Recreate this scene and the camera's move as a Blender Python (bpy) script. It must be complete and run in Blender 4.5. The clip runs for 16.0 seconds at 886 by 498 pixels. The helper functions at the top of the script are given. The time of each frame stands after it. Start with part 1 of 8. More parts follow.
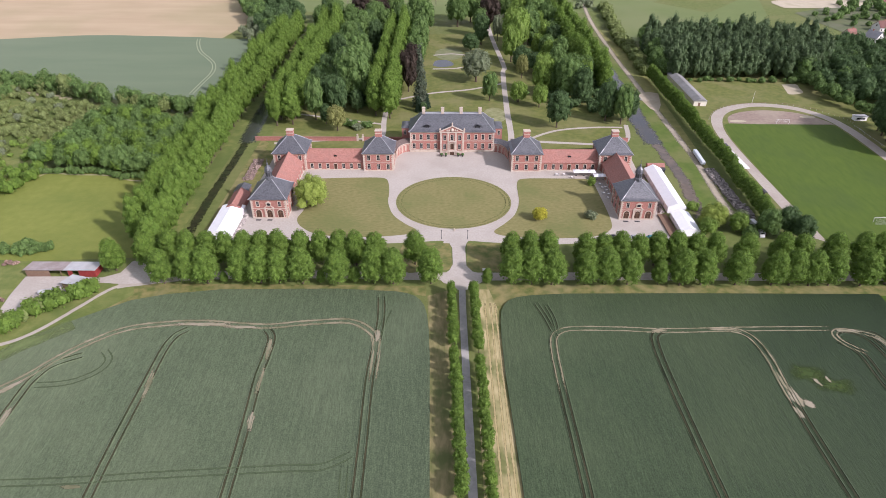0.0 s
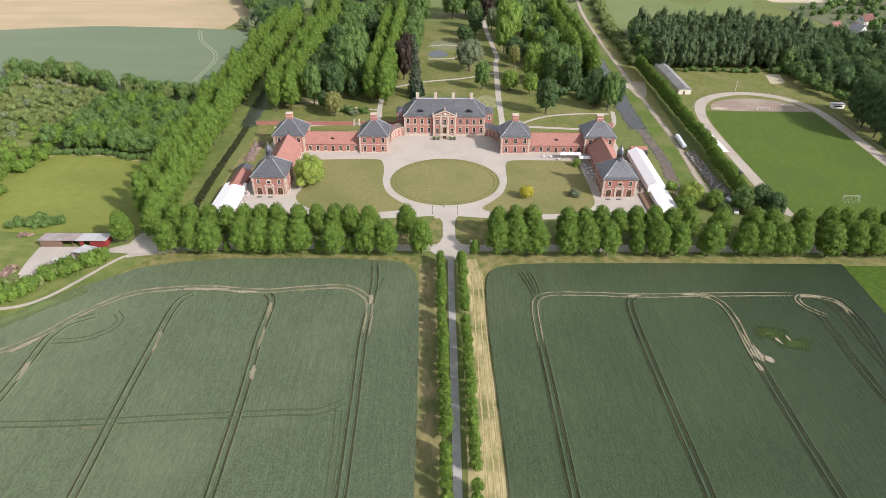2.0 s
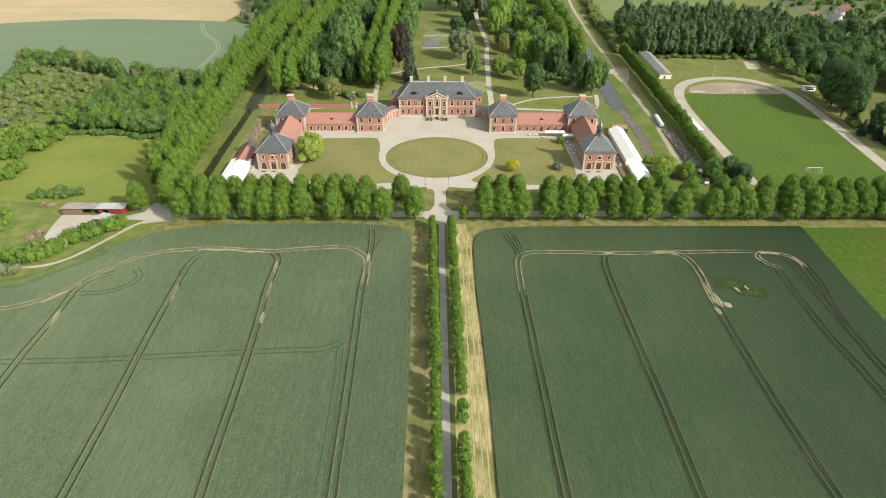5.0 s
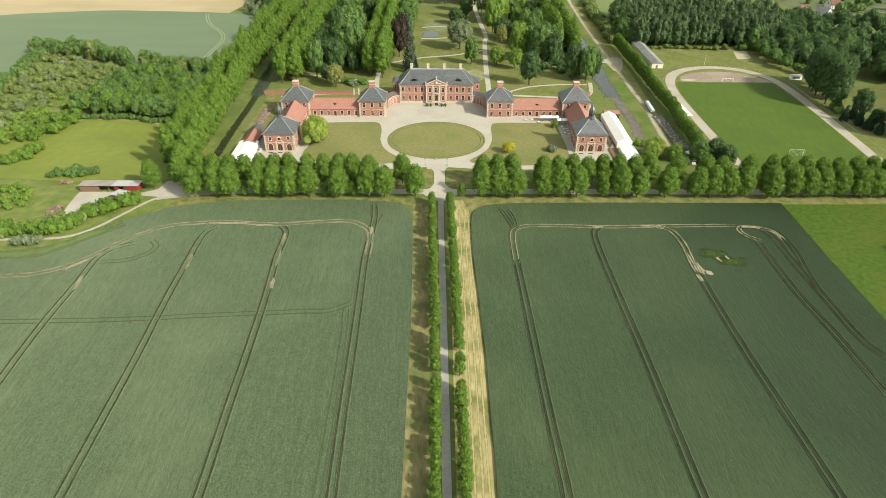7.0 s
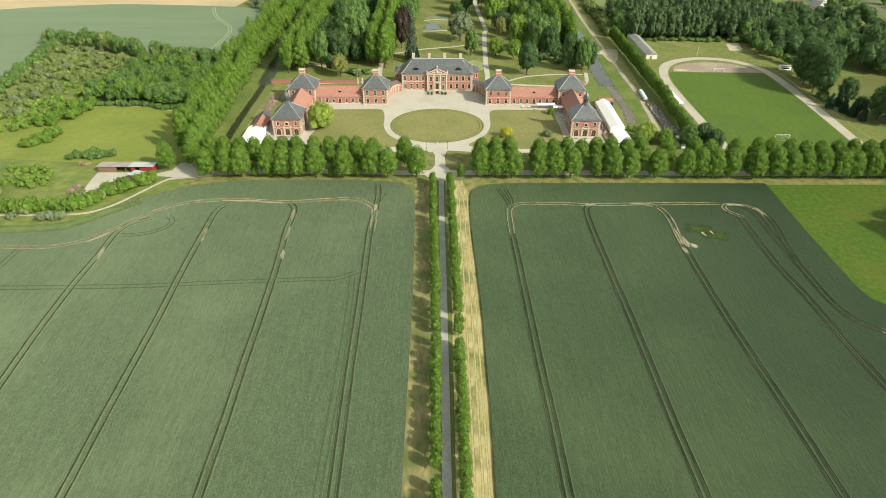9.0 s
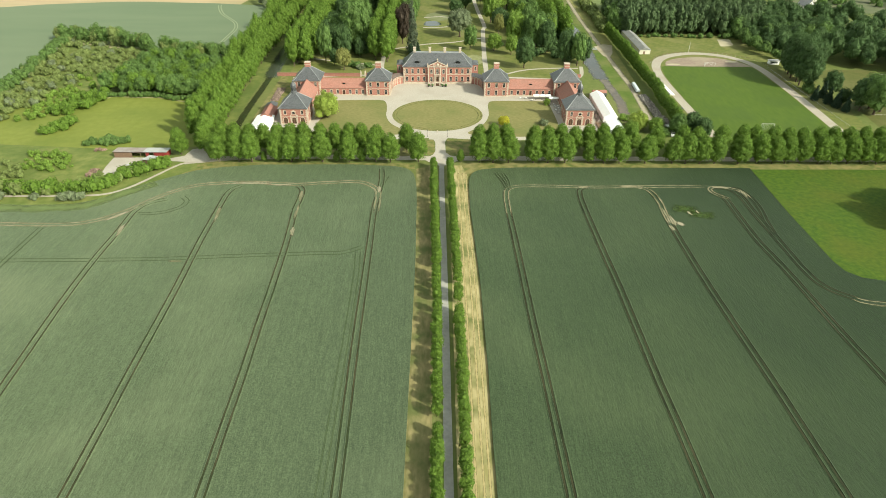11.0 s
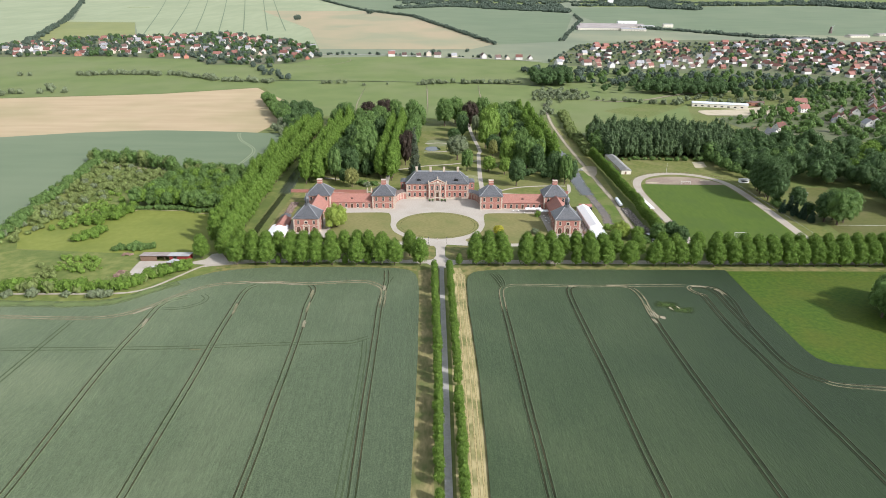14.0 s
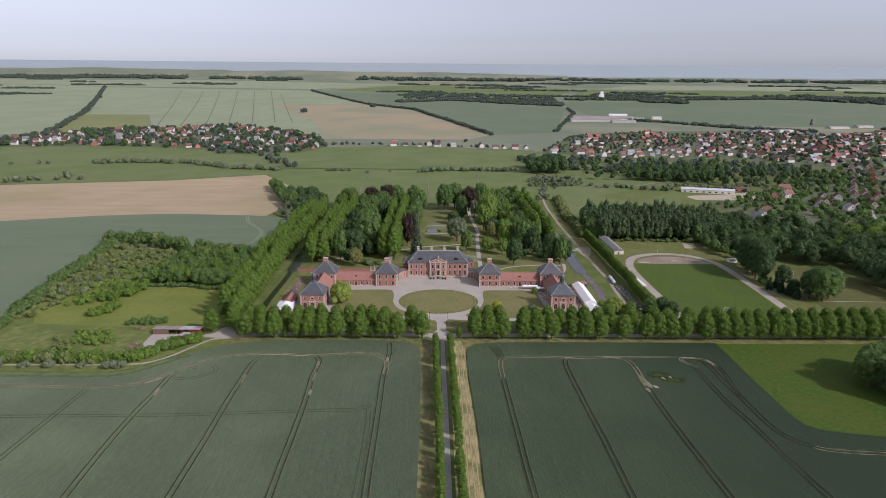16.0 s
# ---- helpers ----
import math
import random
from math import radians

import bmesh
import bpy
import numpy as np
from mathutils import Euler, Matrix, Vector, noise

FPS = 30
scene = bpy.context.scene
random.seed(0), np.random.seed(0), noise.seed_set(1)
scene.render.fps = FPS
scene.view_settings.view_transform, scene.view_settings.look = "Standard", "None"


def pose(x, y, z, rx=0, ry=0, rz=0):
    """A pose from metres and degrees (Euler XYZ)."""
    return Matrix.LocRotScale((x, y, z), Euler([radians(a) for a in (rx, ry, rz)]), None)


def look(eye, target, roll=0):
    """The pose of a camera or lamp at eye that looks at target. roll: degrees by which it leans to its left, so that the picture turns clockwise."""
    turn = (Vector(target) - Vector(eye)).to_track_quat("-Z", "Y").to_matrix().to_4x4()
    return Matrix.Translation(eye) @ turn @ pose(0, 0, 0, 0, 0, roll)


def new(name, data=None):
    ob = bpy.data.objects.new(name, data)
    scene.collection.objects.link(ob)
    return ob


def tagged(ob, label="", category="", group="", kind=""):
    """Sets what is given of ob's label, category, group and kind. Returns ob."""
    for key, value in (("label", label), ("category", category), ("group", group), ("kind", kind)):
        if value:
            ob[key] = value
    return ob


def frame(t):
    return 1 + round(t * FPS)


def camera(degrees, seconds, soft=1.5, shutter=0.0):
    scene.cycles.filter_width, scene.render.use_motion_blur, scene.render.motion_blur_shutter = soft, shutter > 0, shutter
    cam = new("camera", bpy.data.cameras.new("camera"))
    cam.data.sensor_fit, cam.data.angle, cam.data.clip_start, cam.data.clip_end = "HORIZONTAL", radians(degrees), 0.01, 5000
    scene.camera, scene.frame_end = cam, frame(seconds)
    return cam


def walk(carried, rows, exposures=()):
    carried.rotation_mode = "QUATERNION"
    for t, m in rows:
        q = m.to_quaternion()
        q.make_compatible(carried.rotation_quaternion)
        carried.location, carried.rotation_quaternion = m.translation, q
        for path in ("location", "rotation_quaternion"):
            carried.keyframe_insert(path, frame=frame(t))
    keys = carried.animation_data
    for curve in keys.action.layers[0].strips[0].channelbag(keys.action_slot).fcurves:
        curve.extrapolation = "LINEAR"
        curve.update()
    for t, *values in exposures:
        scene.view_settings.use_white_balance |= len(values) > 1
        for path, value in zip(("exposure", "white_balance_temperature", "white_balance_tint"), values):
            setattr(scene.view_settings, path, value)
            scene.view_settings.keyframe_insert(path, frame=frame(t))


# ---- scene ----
cam = camera(71.5, 16.0, soft=0.55)
PATH = [
    (0, (-5.816, -188.231, 137.255), (-5.817, -186.564, 136.15), 0.2),
    (0.5, (-5.038, -192.543, 137.129), (-5.037, -190.877, 136.022), 0.2),
    (1, (-4.068, -196.969, 137.002), (-4.068, -195.303, 135.895), 0.3),
    (1.5, (-3.107, -201.373, 136.903), (-3.106, -199.709, 135.795), 0.3),
    (2, (-2.222, -205.79, 136.762), (-2.22, -204.126, 135.652), 0.4),
    (2.5, (-1.358, -210.111, 136.586), (-1.354, -208.448, 135.476), 0.5),
    (3, (-0.413, -214.464, 136.476), (-0.408, -212.801, 135.365), 0.5),
    (3.5, (0.109, -218.796, 136.443), (0.116, -217.134, 135.33), 0.6),
    (4, (0.34, -222.777, 136.508), (0.348, -221.114, 135.397), 0.3),
    (6.5, (0.232, -244.063, 135.854), (0.245, -242.403, 134.737), 0.3),
    (7, (0.194, -248.268, 135.793), (0.208, -246.61, 134.675), 0.4),
    (7.5, (0.26, -252.415, 135.726), (0.273, -250.757, 134.608), 0.4),
    (8, (0.354, -256.826, 135.717), (0.366, -255.169, 134.597), 0.3),
    (8.5, (0.427, -261.239, 135.714), (0.439, -259.583, 134.593), 0.4),
    (9, (0.424, -265.517, 135.653), (0.435, -263.861, 134.531), 0.4),
    (11.3, (-0.243, -285.659, 135.099), (-0.229, -283.997, 133.987), 0.5),
    (11.5, (-0.279, -287.418, 135.108), (-0.265, -285.741, 134.019), 0.5),
    (12, (-0.368, -291.858, 135.278), (-0.352, -290.14, 134.254), 0.5),
    (12.5, (-0.497, -295.983, 135.217), (-0.482, -294.229, 134.256), 0.5),
    (13, (-0.691, -300.275, 135.205), (-0.675, -298.488, 134.307), 0.4),
    (13.5, (-0.975, -304.749, 135.272), (-0.958, -302.93, 134.439), 0.5),
    (14, (-1.225, -308.974, 135.333), (-1.207, -307.126, 134.569), 0.5),
    (14.5, (-1.401, -313.403, 135.36), (-1.383, -311.528, 134.664), 0.5),
    (15, (-1.6, -317.986, 135.337), (-1.582, -316.087, 134.709), 0.5),
    (15.5, (-1.839, -322.542, 135.292), (-1.82, -320.622, 134.731), 0.5),
    (16, (-2.246, -326.982, 135.303), (-2.227, -325.046, 134.802), 0.5),
]
walk(cam, [(t, look(eye, target, roll)) for t, eye, target, roll in PATH],
     exposures=((0.0, 0.16, 5780, 31), (2.0, 0.26, 6020, 22), (4.0, 0.31, 6300, 12), (8.0, 0.38, 6680, 2), (12.0, 0.42, 6630, 0), (13.5, 0.34, 6120, 9), (14.5, 0.17, 5680, 24), (15.0, -0.04, 5630, 26), (16.0, -0.56, 5760, 28)))

# ---- world, sun ----
SUN_EL, SUN_AZ = radians(34), radians(-34)      # azimuth from +x towards +y
world = bpy.data.worlds.new("world")
scene.world = world
world.use_nodes = True
wn = world.node_tree.nodes
sky = wn.new("ShaderNodeTexSky")
sky.sky_type, sky.sun_disc = "NISHITA", False
sky.sun_elevation, sky.sun_rotation = SUN_EL, radians(90) - SUN_AZ
sky.altitude, sky.air_density, sky.dust_density, sky.ozone_density = 100, 1.0, 1.6, 1.5
veil = wn.new("ShaderNodeHueSaturation")      # thin high cloud whitens the sky
veil.inputs["Saturation"].default_value, veil.inputs["Value"].default_value = 0.13, 1.34
world.node_tree.links.new(sky.outputs[0], veil.inputs["Color"])
tone = wn.new("ShaderNodeMixRGB")
tone.blend_type = "MULTIPLY"
tone.inputs["Fac"].default_value, tone.inputs["Color2"].default_value = 1.0, (0.952, 1.004, 0.940, 1)
world.node_tree.links.new(veil.outputs[0], tone.inputs["Color1"])
world.node_tree.links.new(tone.outputs[0], wn["Background"].inputs[0])
wn["Background"].inputs[1].default_value = 0.138
sun = new("sun", bpy.data.lights.new("sun", "SUN"))
sun.data.energy, sun.data.angle, sun.data.color = 4.5, radians(1.5), (1.0, 0.93, 0.80)
sun.matrix_world = look((math.cos(SUN_EL) * math.cos(SUN_AZ) * 500, math.cos(SUN_EL) * math.sin(SUN_AZ) * 500, math.sin(SUN_EL) * 500), (0, 0, 0))

# ---- materials ----
MATS = {}


def mat(name, a, b, scale=1.0, rough=0.85, bump=0.0, bump_scale=None, big=None, big_scale=0.03, big_amount=0.5,
        stretch=(1, 1, 1), rand="", rand_amount=0.25, metal=0.0, spec=0.3, contrast=0.25, big_edge=0.15, bump_dist=0.1):
    """Two tones mixed by grain, a third laid over in large stains; rand varies the value by island or object."""
    m = bpy.data.materials.new(name)
    m.use_nodes = True
    n, l = m.node_tree.nodes, m.node_tree.links
    bs = n["Principled BSDF"]
    geo = n.new("ShaderNodeNewGeometry")
    mp = n.new("ShaderNodeMapping")
    mp.inputs["Scale"].default_value = stretch
    l.new(geo.outputs["Position"], mp.inputs["Vector"])
    ns = n.new("ShaderNodeTexNoise")
    ns.inputs["Scale"].default_value, ns.inputs["Detail"].default_value = scale, 5
    l.new(mp.outputs[0], ns.inputs["Vector"])
    rp = n.new("ShaderNodeMapRange")
    rp.inputs["From Min"].default_value, rp.inputs["From Max"].default_value = 0.5 - contrast, 0.5 + contrast
    l.new(ns.outputs["Fac"], rp.inputs["Value"])
    mx = n.new("ShaderNodeMix")
    mx.data_type = "RGBA"
    mx.inputs["A"].default_value, mx.inputs["B"].default_value = (*a, 1), (*b, 1)
    l.new(rp.outputs[0], mx.inputs["Factor"])
    out = mx.outputs["Result"]
    if big:
        nb = n.new("ShaderNodeTexNoise")
        nb.inputs["Scale"].default_value, nb.inputs["Detail"].default_value = big_scale, 4
        l.new(geo.outputs["Position"], nb.inputs["Vector"])
        rb = n.new("ShaderNodeMapRange")
        rb.inputs["From Min"].default_value, rb.inputs["From Max"].default_value = 0.5 - big_edge * 0.3, 0.5 + big_edge
        rb.inputs["To Max"].default_value = big_amount
        l.new(nb.outputs["Fac"], rb.inputs["Value"])
        m2 = n.new("ShaderNodeMix")
        m2.data_type = "RGBA"
        l.new(rb.outputs[0], m2.inputs["Factor"])
        l.new(out, m2.inputs["A"])
        m2.inputs["B"].default_value = (*big, 1)
        out = m2.outputs["Result"]
    if rand:
        if rand == "object":
            rn = n.new("ShaderNodeObjectInfo").outputs["Random"]
        else:
            rn = geo.outputs["Random Per Island"]
        hv = n.new("ShaderNodeHueSaturation")
        mr = n.new("ShaderNodeMapRange")
        mr.inputs["To Min"].default_value, mr.inputs["To Max"].default_value = 1 - rand_amount, 1 + rand_amount
        l.new(rn, mr.inputs["Value"])
        l.new(mr.outputs[0], hv.inputs["Value"])
        l.new(out, hv.inputs["Color"])
        out = hv.outputs[0]
    l.new(out, bs.inputs["Base Color"])
    bs.inputs["Roughness"].default_value, bs.inputs["Metallic"].default_value = rough, metal
    bs.inputs["Specular IOR Level"].default_value = spec
    if bump:
        bp = n.new("ShaderNodeBump")
        bp.inputs["Strength"].default_value, bp.inputs["Distance"].default_value = bump, bump_dist
        nn = ns
        if bump_scale:
            nn = n.new("ShaderNodeTexNoise")
            nn.inputs["Scale"].default_value, nn.inputs["Detail"].default_value = bump_scale, 3
            l.new(mp.outputs[0], nn.inputs["Vector"])
        l.new(nn.outputs["Fac"], bp.inputs["Height"])
        l.new(bp.outputs[0], bs.inputs["Normal"])
    MATS[name] = m
    return m


M_ground = mat("ground_grass", (0.095, 0.125, 0.026), (0.14, 0.165, 0.046), 0.35, bump=0.5, bump_scale=1.5, big=(0.165, 0.165, 0.06), big_scale=0.02, bump_dist=0.3)
M_meadow = mat("bright_meadow", (0.028, 0.070, 0.003), (0.070, 0.112, 0.005), 0.5, bump=0.7, bump_scale=1.2, big=(0.085, 0.095, 0.008), big_scale=0.03, bump_dist=0.2, contrast=0.22)
M_lawn = mat("dry_lawn", (0.150, 0.150, 0.050), (0.228, 0.202, 0.080), 0.9, bump=0.2, bump_scale=3, big=(0.125, 0.145, 0.042), big_scale=0.045, stretch=(0.6, 1.1, 1), contrast=0.22, big_amount=0.65)
M_parklawn = mat("park_lawn", (0.1, 0.122, 0.026), (0.155, 0.165, 0.044), 0.3, bump=0.3, bump_scale=2, big=(0.215, 0.195, 0.085), big_scale=0.05, big_amount=0.52, contrast=0.18)
M_pitch = mat("football_turf", (0.056, 0.098, 0.008), (0.078, 0.120, 0.011), 0.4, bump=0.2, bump_scale=3, big=(0.055, 0.092, 0.014), big_scale=0.04, stretch=(1.2, 0.3, 1))
M_gravel = mat("pale_gravel", (0.365, 0.33, 0.285), (0.46, 0.42, 0.365), 1.2, bump=0.15, bump_scale=6, big=(0.33, 0.295, 0.245), big_scale=0.07, big_amount=0.5)
M_track = mat("cinder_track", (0.34, 0.30, 0.25), (0.42, 0.38, 0.32), 0.8, bump=0.15, big=(0.30, 0.25, 0.21), big_scale=0.06)
M_cinder = mat("red_cinder", (0.22, 0.165, 0.13), (0.30, 0.235, 0.185), 0.5, big=(0.36, 0.31, 0.23), big_scale=0.06)
M_asphalt = mat("old_asphalt", (0.29, 0.28, 0.265), (0.37, 0.355, 0.335), 1.0, big=(0.43, 0.41, 0.375), big_scale=0.2, bump=0.1)
# soil tone darkened for shade in the groove, as the ribbons lie flat
M_rut = mat("wheel_rut", (0.022, 0.028, 0.010), (0.075, 0.066, 0.034), 0.18, rough=0.95, big=(0.030, 0.045, 0.016), big_scale=0.05, big_amount=0.8)
M_soil = mat("bare_soil", (0.30, 0.26, 0.19), (0.20, 0.185, 0.11), 0.35, rough=0.95, bump=0.2)
M_headland = mat("headland_wheel_track", (0.27, 0.235, 0.155), (0.115, 0.118, 0.058), 0.22, rough=0.95)
M_flat = mat("flattened_wheat", (0.07, 0.094, 0.042), (0.048, 0.07, 0.028), 0.3, rough=0.8)
M_dry = mat("dry_grass", (0.43, 0.36, 0.19), (0.24, 0.215, 0.085), 0.35, bump=0.4, bump_scale=2, big=(0.105, 0.125, 0.034), big_scale=0.09, big_amount=0.9, stretch=(1.6, 0.35, 1), contrast=0.15)
M_verge = mat("verge_grass", (0.21, 0.185, 0.066), (0.088, 0.115, 0.024), 0.3, bump=0.4, bump_scale=2, big=(0.25, 0.21, 0.1), big_scale=0.08, contrast=0.14)
M_tan = mat("stubble_field", (0.36, 0.275, 0.165), (0.44, 0.345, 0.215), 0.02, big=(0.28, 0.25, 0.125), big_scale=0.008, big_amount=0.6, stretch=(0.6, 3.0, 1))
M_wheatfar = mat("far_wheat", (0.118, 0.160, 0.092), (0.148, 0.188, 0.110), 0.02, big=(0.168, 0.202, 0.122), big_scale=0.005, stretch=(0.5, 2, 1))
# pale tone holds distance haze besides the crop's own colour
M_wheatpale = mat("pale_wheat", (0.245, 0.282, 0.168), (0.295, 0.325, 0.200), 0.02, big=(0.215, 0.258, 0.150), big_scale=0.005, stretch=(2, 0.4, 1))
M_grassfar = mat("far_pasture", (0.108, 0.150, 0.042), (0.148, 0.186, 0.060), 0.02, big=(0.175, 0.19, 0.085), big_scale=0.008)
M_water = mat("moat_water", (0.105, 0.082, 0.060), (0.160, 0.128, 0.096), 0.25, rough=0.2, bump=0.03, bump_scale=0.8, spec=0.2, big=(0.035, 0.042, 0.045), big_scale=0.07, big_amount=0.52)
M_seaglow = mat("sea", (0.30, 0.345, 0.365), (0.32, 0.365, 0.385), 0.002, rough=0.6)
# the backdrop glows, standing in for daylight and haze on far water
M_seaglow.node_tree.nodes["Principled BSDF"].inputs["Emission Color"].default_value = (0.49, 0.56, 0.62, 1)
M_seaglow.node_tree.nodes["Principled BSDF"].inputs["Emission Strength"].default_value = 0.22
M_brick = mat("red_brick", (0.285, 0.118, 0.092), (0.405, 0.19, 0.15), 1.6, rough=0.9, bump=0.1, bump_scale=9, big=(0.31, 0.165, 0.135), big_scale=0.18, contrast=0.2)
M_stone = mat("sandstone", (0.45, 0.375, 0.3), (0.55, 0.465, 0.38), 1.5, rough=0.85, big=(0.36, 0.29, 0.23), big_scale=0.5)
M_slate = mat("slate", (0.040, 0.042, 0.047), (0.102, 0.104, 0.112), 1.3, rough=0.42, spec=0.9, bump=0.25, bump_scale=5, big=(0.105, 0.105, 0.11), big_scale=0.4, stretch=(1, 1, 2.5), contrast=0.13)
M_lead = mat("lead_flashing", (0.30, 0.31, 0.32), (0.38, 0.39, 0.40), 2, rough=0.4, spec=0.5)
M_tile = mat("red_clay_tile", (0.265, 0.12, 0.092), (0.365, 0.18, 0.142), 1.2, rough=0.8, bump=0.3, bump_scale=4, big=(0.27, 0.145, 0.118), big_scale=0.3, stretch=(1, 1, 2), contrast=0.18)
M_darktile = mat("brown_tile", (0.10, 0.075, 0.065), (0.15, 0.11, 0.095), 1.0, rough=0.7)
M_glass = mat("window_glass", (0.01, 0.011, 0.013), (0.02, 0.021, 0.024), 0.7, rough=0.12, spec=0.5)
M_white = mat("white_paint", (0.74, 0.73, 0.70), (0.80, 0.79, 0.77), 2, rough=0.6)
M_tent = mat("white_canvas", (0.82, 0.82, 0.82), (0.88, 0.88, 0.88), 0.6, rough=0.55, bump=0.05)
M_clear = mat("translucent_sheet", (0.50, 0.54, 0.58), (0.66, 0.69, 0.72), 0.5, rough=0.3)
M_door = mat("dark_door_wood", (0.055, 0.028, 0.016), (0.085, 0.045, 0.026), 3, rough=0.6)
M_redwood = mat("red_board", (0.2, 0.026, 0.024), (0.27, 0.045, 0.038), 1, rough=0.7)
M_brownwood = mat("weathered_board", (0.16, 0.10, 0.065), (0.22, 0.145, 0.10), 1.5, rough=0.85)
M_sheet = mat("grey_sheet_roof", (0.36, 0.37, 0.37), (0.46, 0.46, 0.45), 0.5, rough=0.55, big=(0.30, 0.285, 0.26), big_scale=0.2)
M_steel = mat("galvanised_steel", (0.42, 0.43, 0.44), (0.52, 0.53, 0.54), 2, rough=0.4, metal=0.7)
M_dark = mat("dark_grey", (0.035, 0.036, 0.038), (0.055, 0.056, 0.058), 1, rough=0.5)
M_rubber = mat("tyre_rubber", (0.02, 0.02, 0.02), (0.03, 0.03, 0.03), 3, rough=0.9)
M_rubble = mat("stacked_stone", (0.17, 0.15, 0.135), (0.33, 0.30, 0.275), 0.9, rough=0.9, rand="island", rand_amount=0.6)
M_cream = mat("cream_render", (0.62, 0.57, 0.47), (0.70, 0.65, 0.55), 0.6, rough=0.85)
M_bark = mat("bark", (0.075, 0.055, 0.038), (0.12, 0.09, 0.065), 2, rough=0.95, bump=0.4)


def leafmat(name, a, b, amount=0.28):
    a, b = [(c[0] * 1.08, c[1] * 1.10, c[2] * 1.55) for c in (a, b)]
    m = mat(name, a, b, 0.5, rough=0.6, rand="island", rand_amount=amount, spec=0.2, bump=0.7, bump_scale=3.2, bump_dist=0.2)
    n, l = m.node_tree.nodes, m.node_tree.links
    bs = n["Principled BSDF"]
    tr = n.new("ShaderNodeBsdfTranslucent")
    l.new(bs.inputs["Base Color"].links[0].from_socket, tr.inputs["Color"])
    mx = n.new("ShaderNodeMixShader")
    mx.inputs[0].default_value = 0.4
    l.new(bs.outputs[0], mx.inputs[1])
    l.new(tr.outputs[0], mx.inputs[2])
    l.new(mx.outputs[0], n["Material Output"].inputs["Surface"])
    return m


L_linden = leafmat("linden_leaf", (0.104, 0.176, 0.019), (0.156, 0.236, 0.028))
L_bright = leafmat("bright_leaf", (0.144, 0.227, 0.028), (0.203, 0.288, 0.04))
L_dark = leafmat("dark_leaf", (0.064, 0.111, 0.029), (0.096, 0.152, 0.037))
L_mid = leafmat("park_leaf", (0.097, 0.163, 0.034), (0.143, 0.217, 0.041))
L_grey = leafmat("willow_leaf", (0.158, 0.190, 0.072), (0.208, 0.236, 0.098))
L_purple = leafmat("copper_leaf", (0.044, 0.033, 0.017), (0.066, 0.047, 0.024))
L_yellow = leafmat("golden_leaf", (0.36, 0.345, 0.026), (0.48, 0.445, 0.040))
L_olive = leafmat("olive_leaf", (0.158, 0.200, 0.044), (0.215, 0.252, 0.062))
L_poplar = leafmat("poplar_leaf", (0.066, 0.106, 0.031), (0.108, 0.152, 0.046))
L_needle = leafmat("needle", (0.034, 0.064, 0.025), (0.054, 0.087, 0.034))


# ---- building helpers ----
def mesh_of(name, bm, material):
    me = bpy.data.meshes.new(name)
    bm.normal_update()
    bm.to_mesh(me)
    bm.free()
    me.materials.append(material)
    return me


def thing(name, x, y, z=0.0, rz=0.0, label="", category="", group="", kind=""):
    ob = new(name)
    ob.empty_display_size = 0.5
    ob.matrix_basis = pose(x, y, z, 0, 0, rz)
    return tagged(ob, label, category, group, kind)


def part(name, bm, material, parent, label=""):
    ob = new(name, mesh_of(name, bm, material))
    ob.parent = parent
    return tagged(ob, label)


def share(name, me, parent, m=None, label=""):
    ob = new(name, me)
    ob.parent = parent
    if m is not None:
        ob.matrix_basis = m
    return tagged(ob, label)


def box(bm, x0, x1, y0, y1, z0, z1):
    v = [bm.verts.new(p) for p in ((x0, y0, z0), (x1, y0, z0), (x1, y1, z0), (x0, y1, z0), (x0, y0, z1), (x1, y0, z1), (x1, y1, z1), (x0, y1, z1))]
    for f in ((3, 2, 1, 0), (4, 5, 6, 7), (0, 1, 5, 4), (1, 2, 6, 5), (2, 3, 7, 6), (3, 0, 4, 7)):
        bm.faces.new([v[i] for i in f])


def rings(bm, loops, cap=True, base=True):
    """Skin a stack of loops with the same count of points."""
    vs = [[bm.verts.new(p) for p in lp] for lp in loops]
    k = len(vs[0])
    for a, b in zip(vs, vs[1:]):
        for i in range(k):
            bm.faces.new((a[i], a[(i + 1) % k], b[(i + 1) % k], b[i]))
    if cap:
        bm.faces.new(vs[-1])
    if base:
        bm.faces.new(vs[0][::-1])


def lathe(bm, profile, k=8, cx=0.0, cy=0.0):
    rings(bm, [[(cx + r * math.cos(2 * math.pi * i / k), cy + r * math.sin(2 * math.pi * i / k), z) for i in range(k)] for r, z in profile])


def rod(bm, p, q, r, k=5, r2=None):
    p, q = Vector(p), Vector(q)
    d = (q - p).normalized()
    u = d.orthogonal().normalized()
    w = d.cross(u)
    r2 = r if r2 is None else r2
    rings(bm, [[c + (u * math.cos(2 * math.pi * i / k) + w * math.sin(2 * math.pi * i / k)) * rr for i in range(k)] for c, rr in ((p, r), (q, r2))])


SLOPE = 0.0405


def terrain(y):
    """The lie of the land: level round the palace, rising gently beyond the park."""
    u = min(max((y - 300) / 400, 0), 1)
    z = SLOPE * 400 * (u ** 3 - u ** 4 / 2)
    if y > 700:
        z += SLOPE * (y - 700)
    if y > 1800:
        z += 76 * ((y - 1800) / 2500) ** 2
    return z


BREAKS = list(range(300, 1500, 40)) + list(range(1500, 4301, 100))


def drape(bm, lift):
    for v in bm.verts:
        v.co.z = terrain(v.co.y) + lift


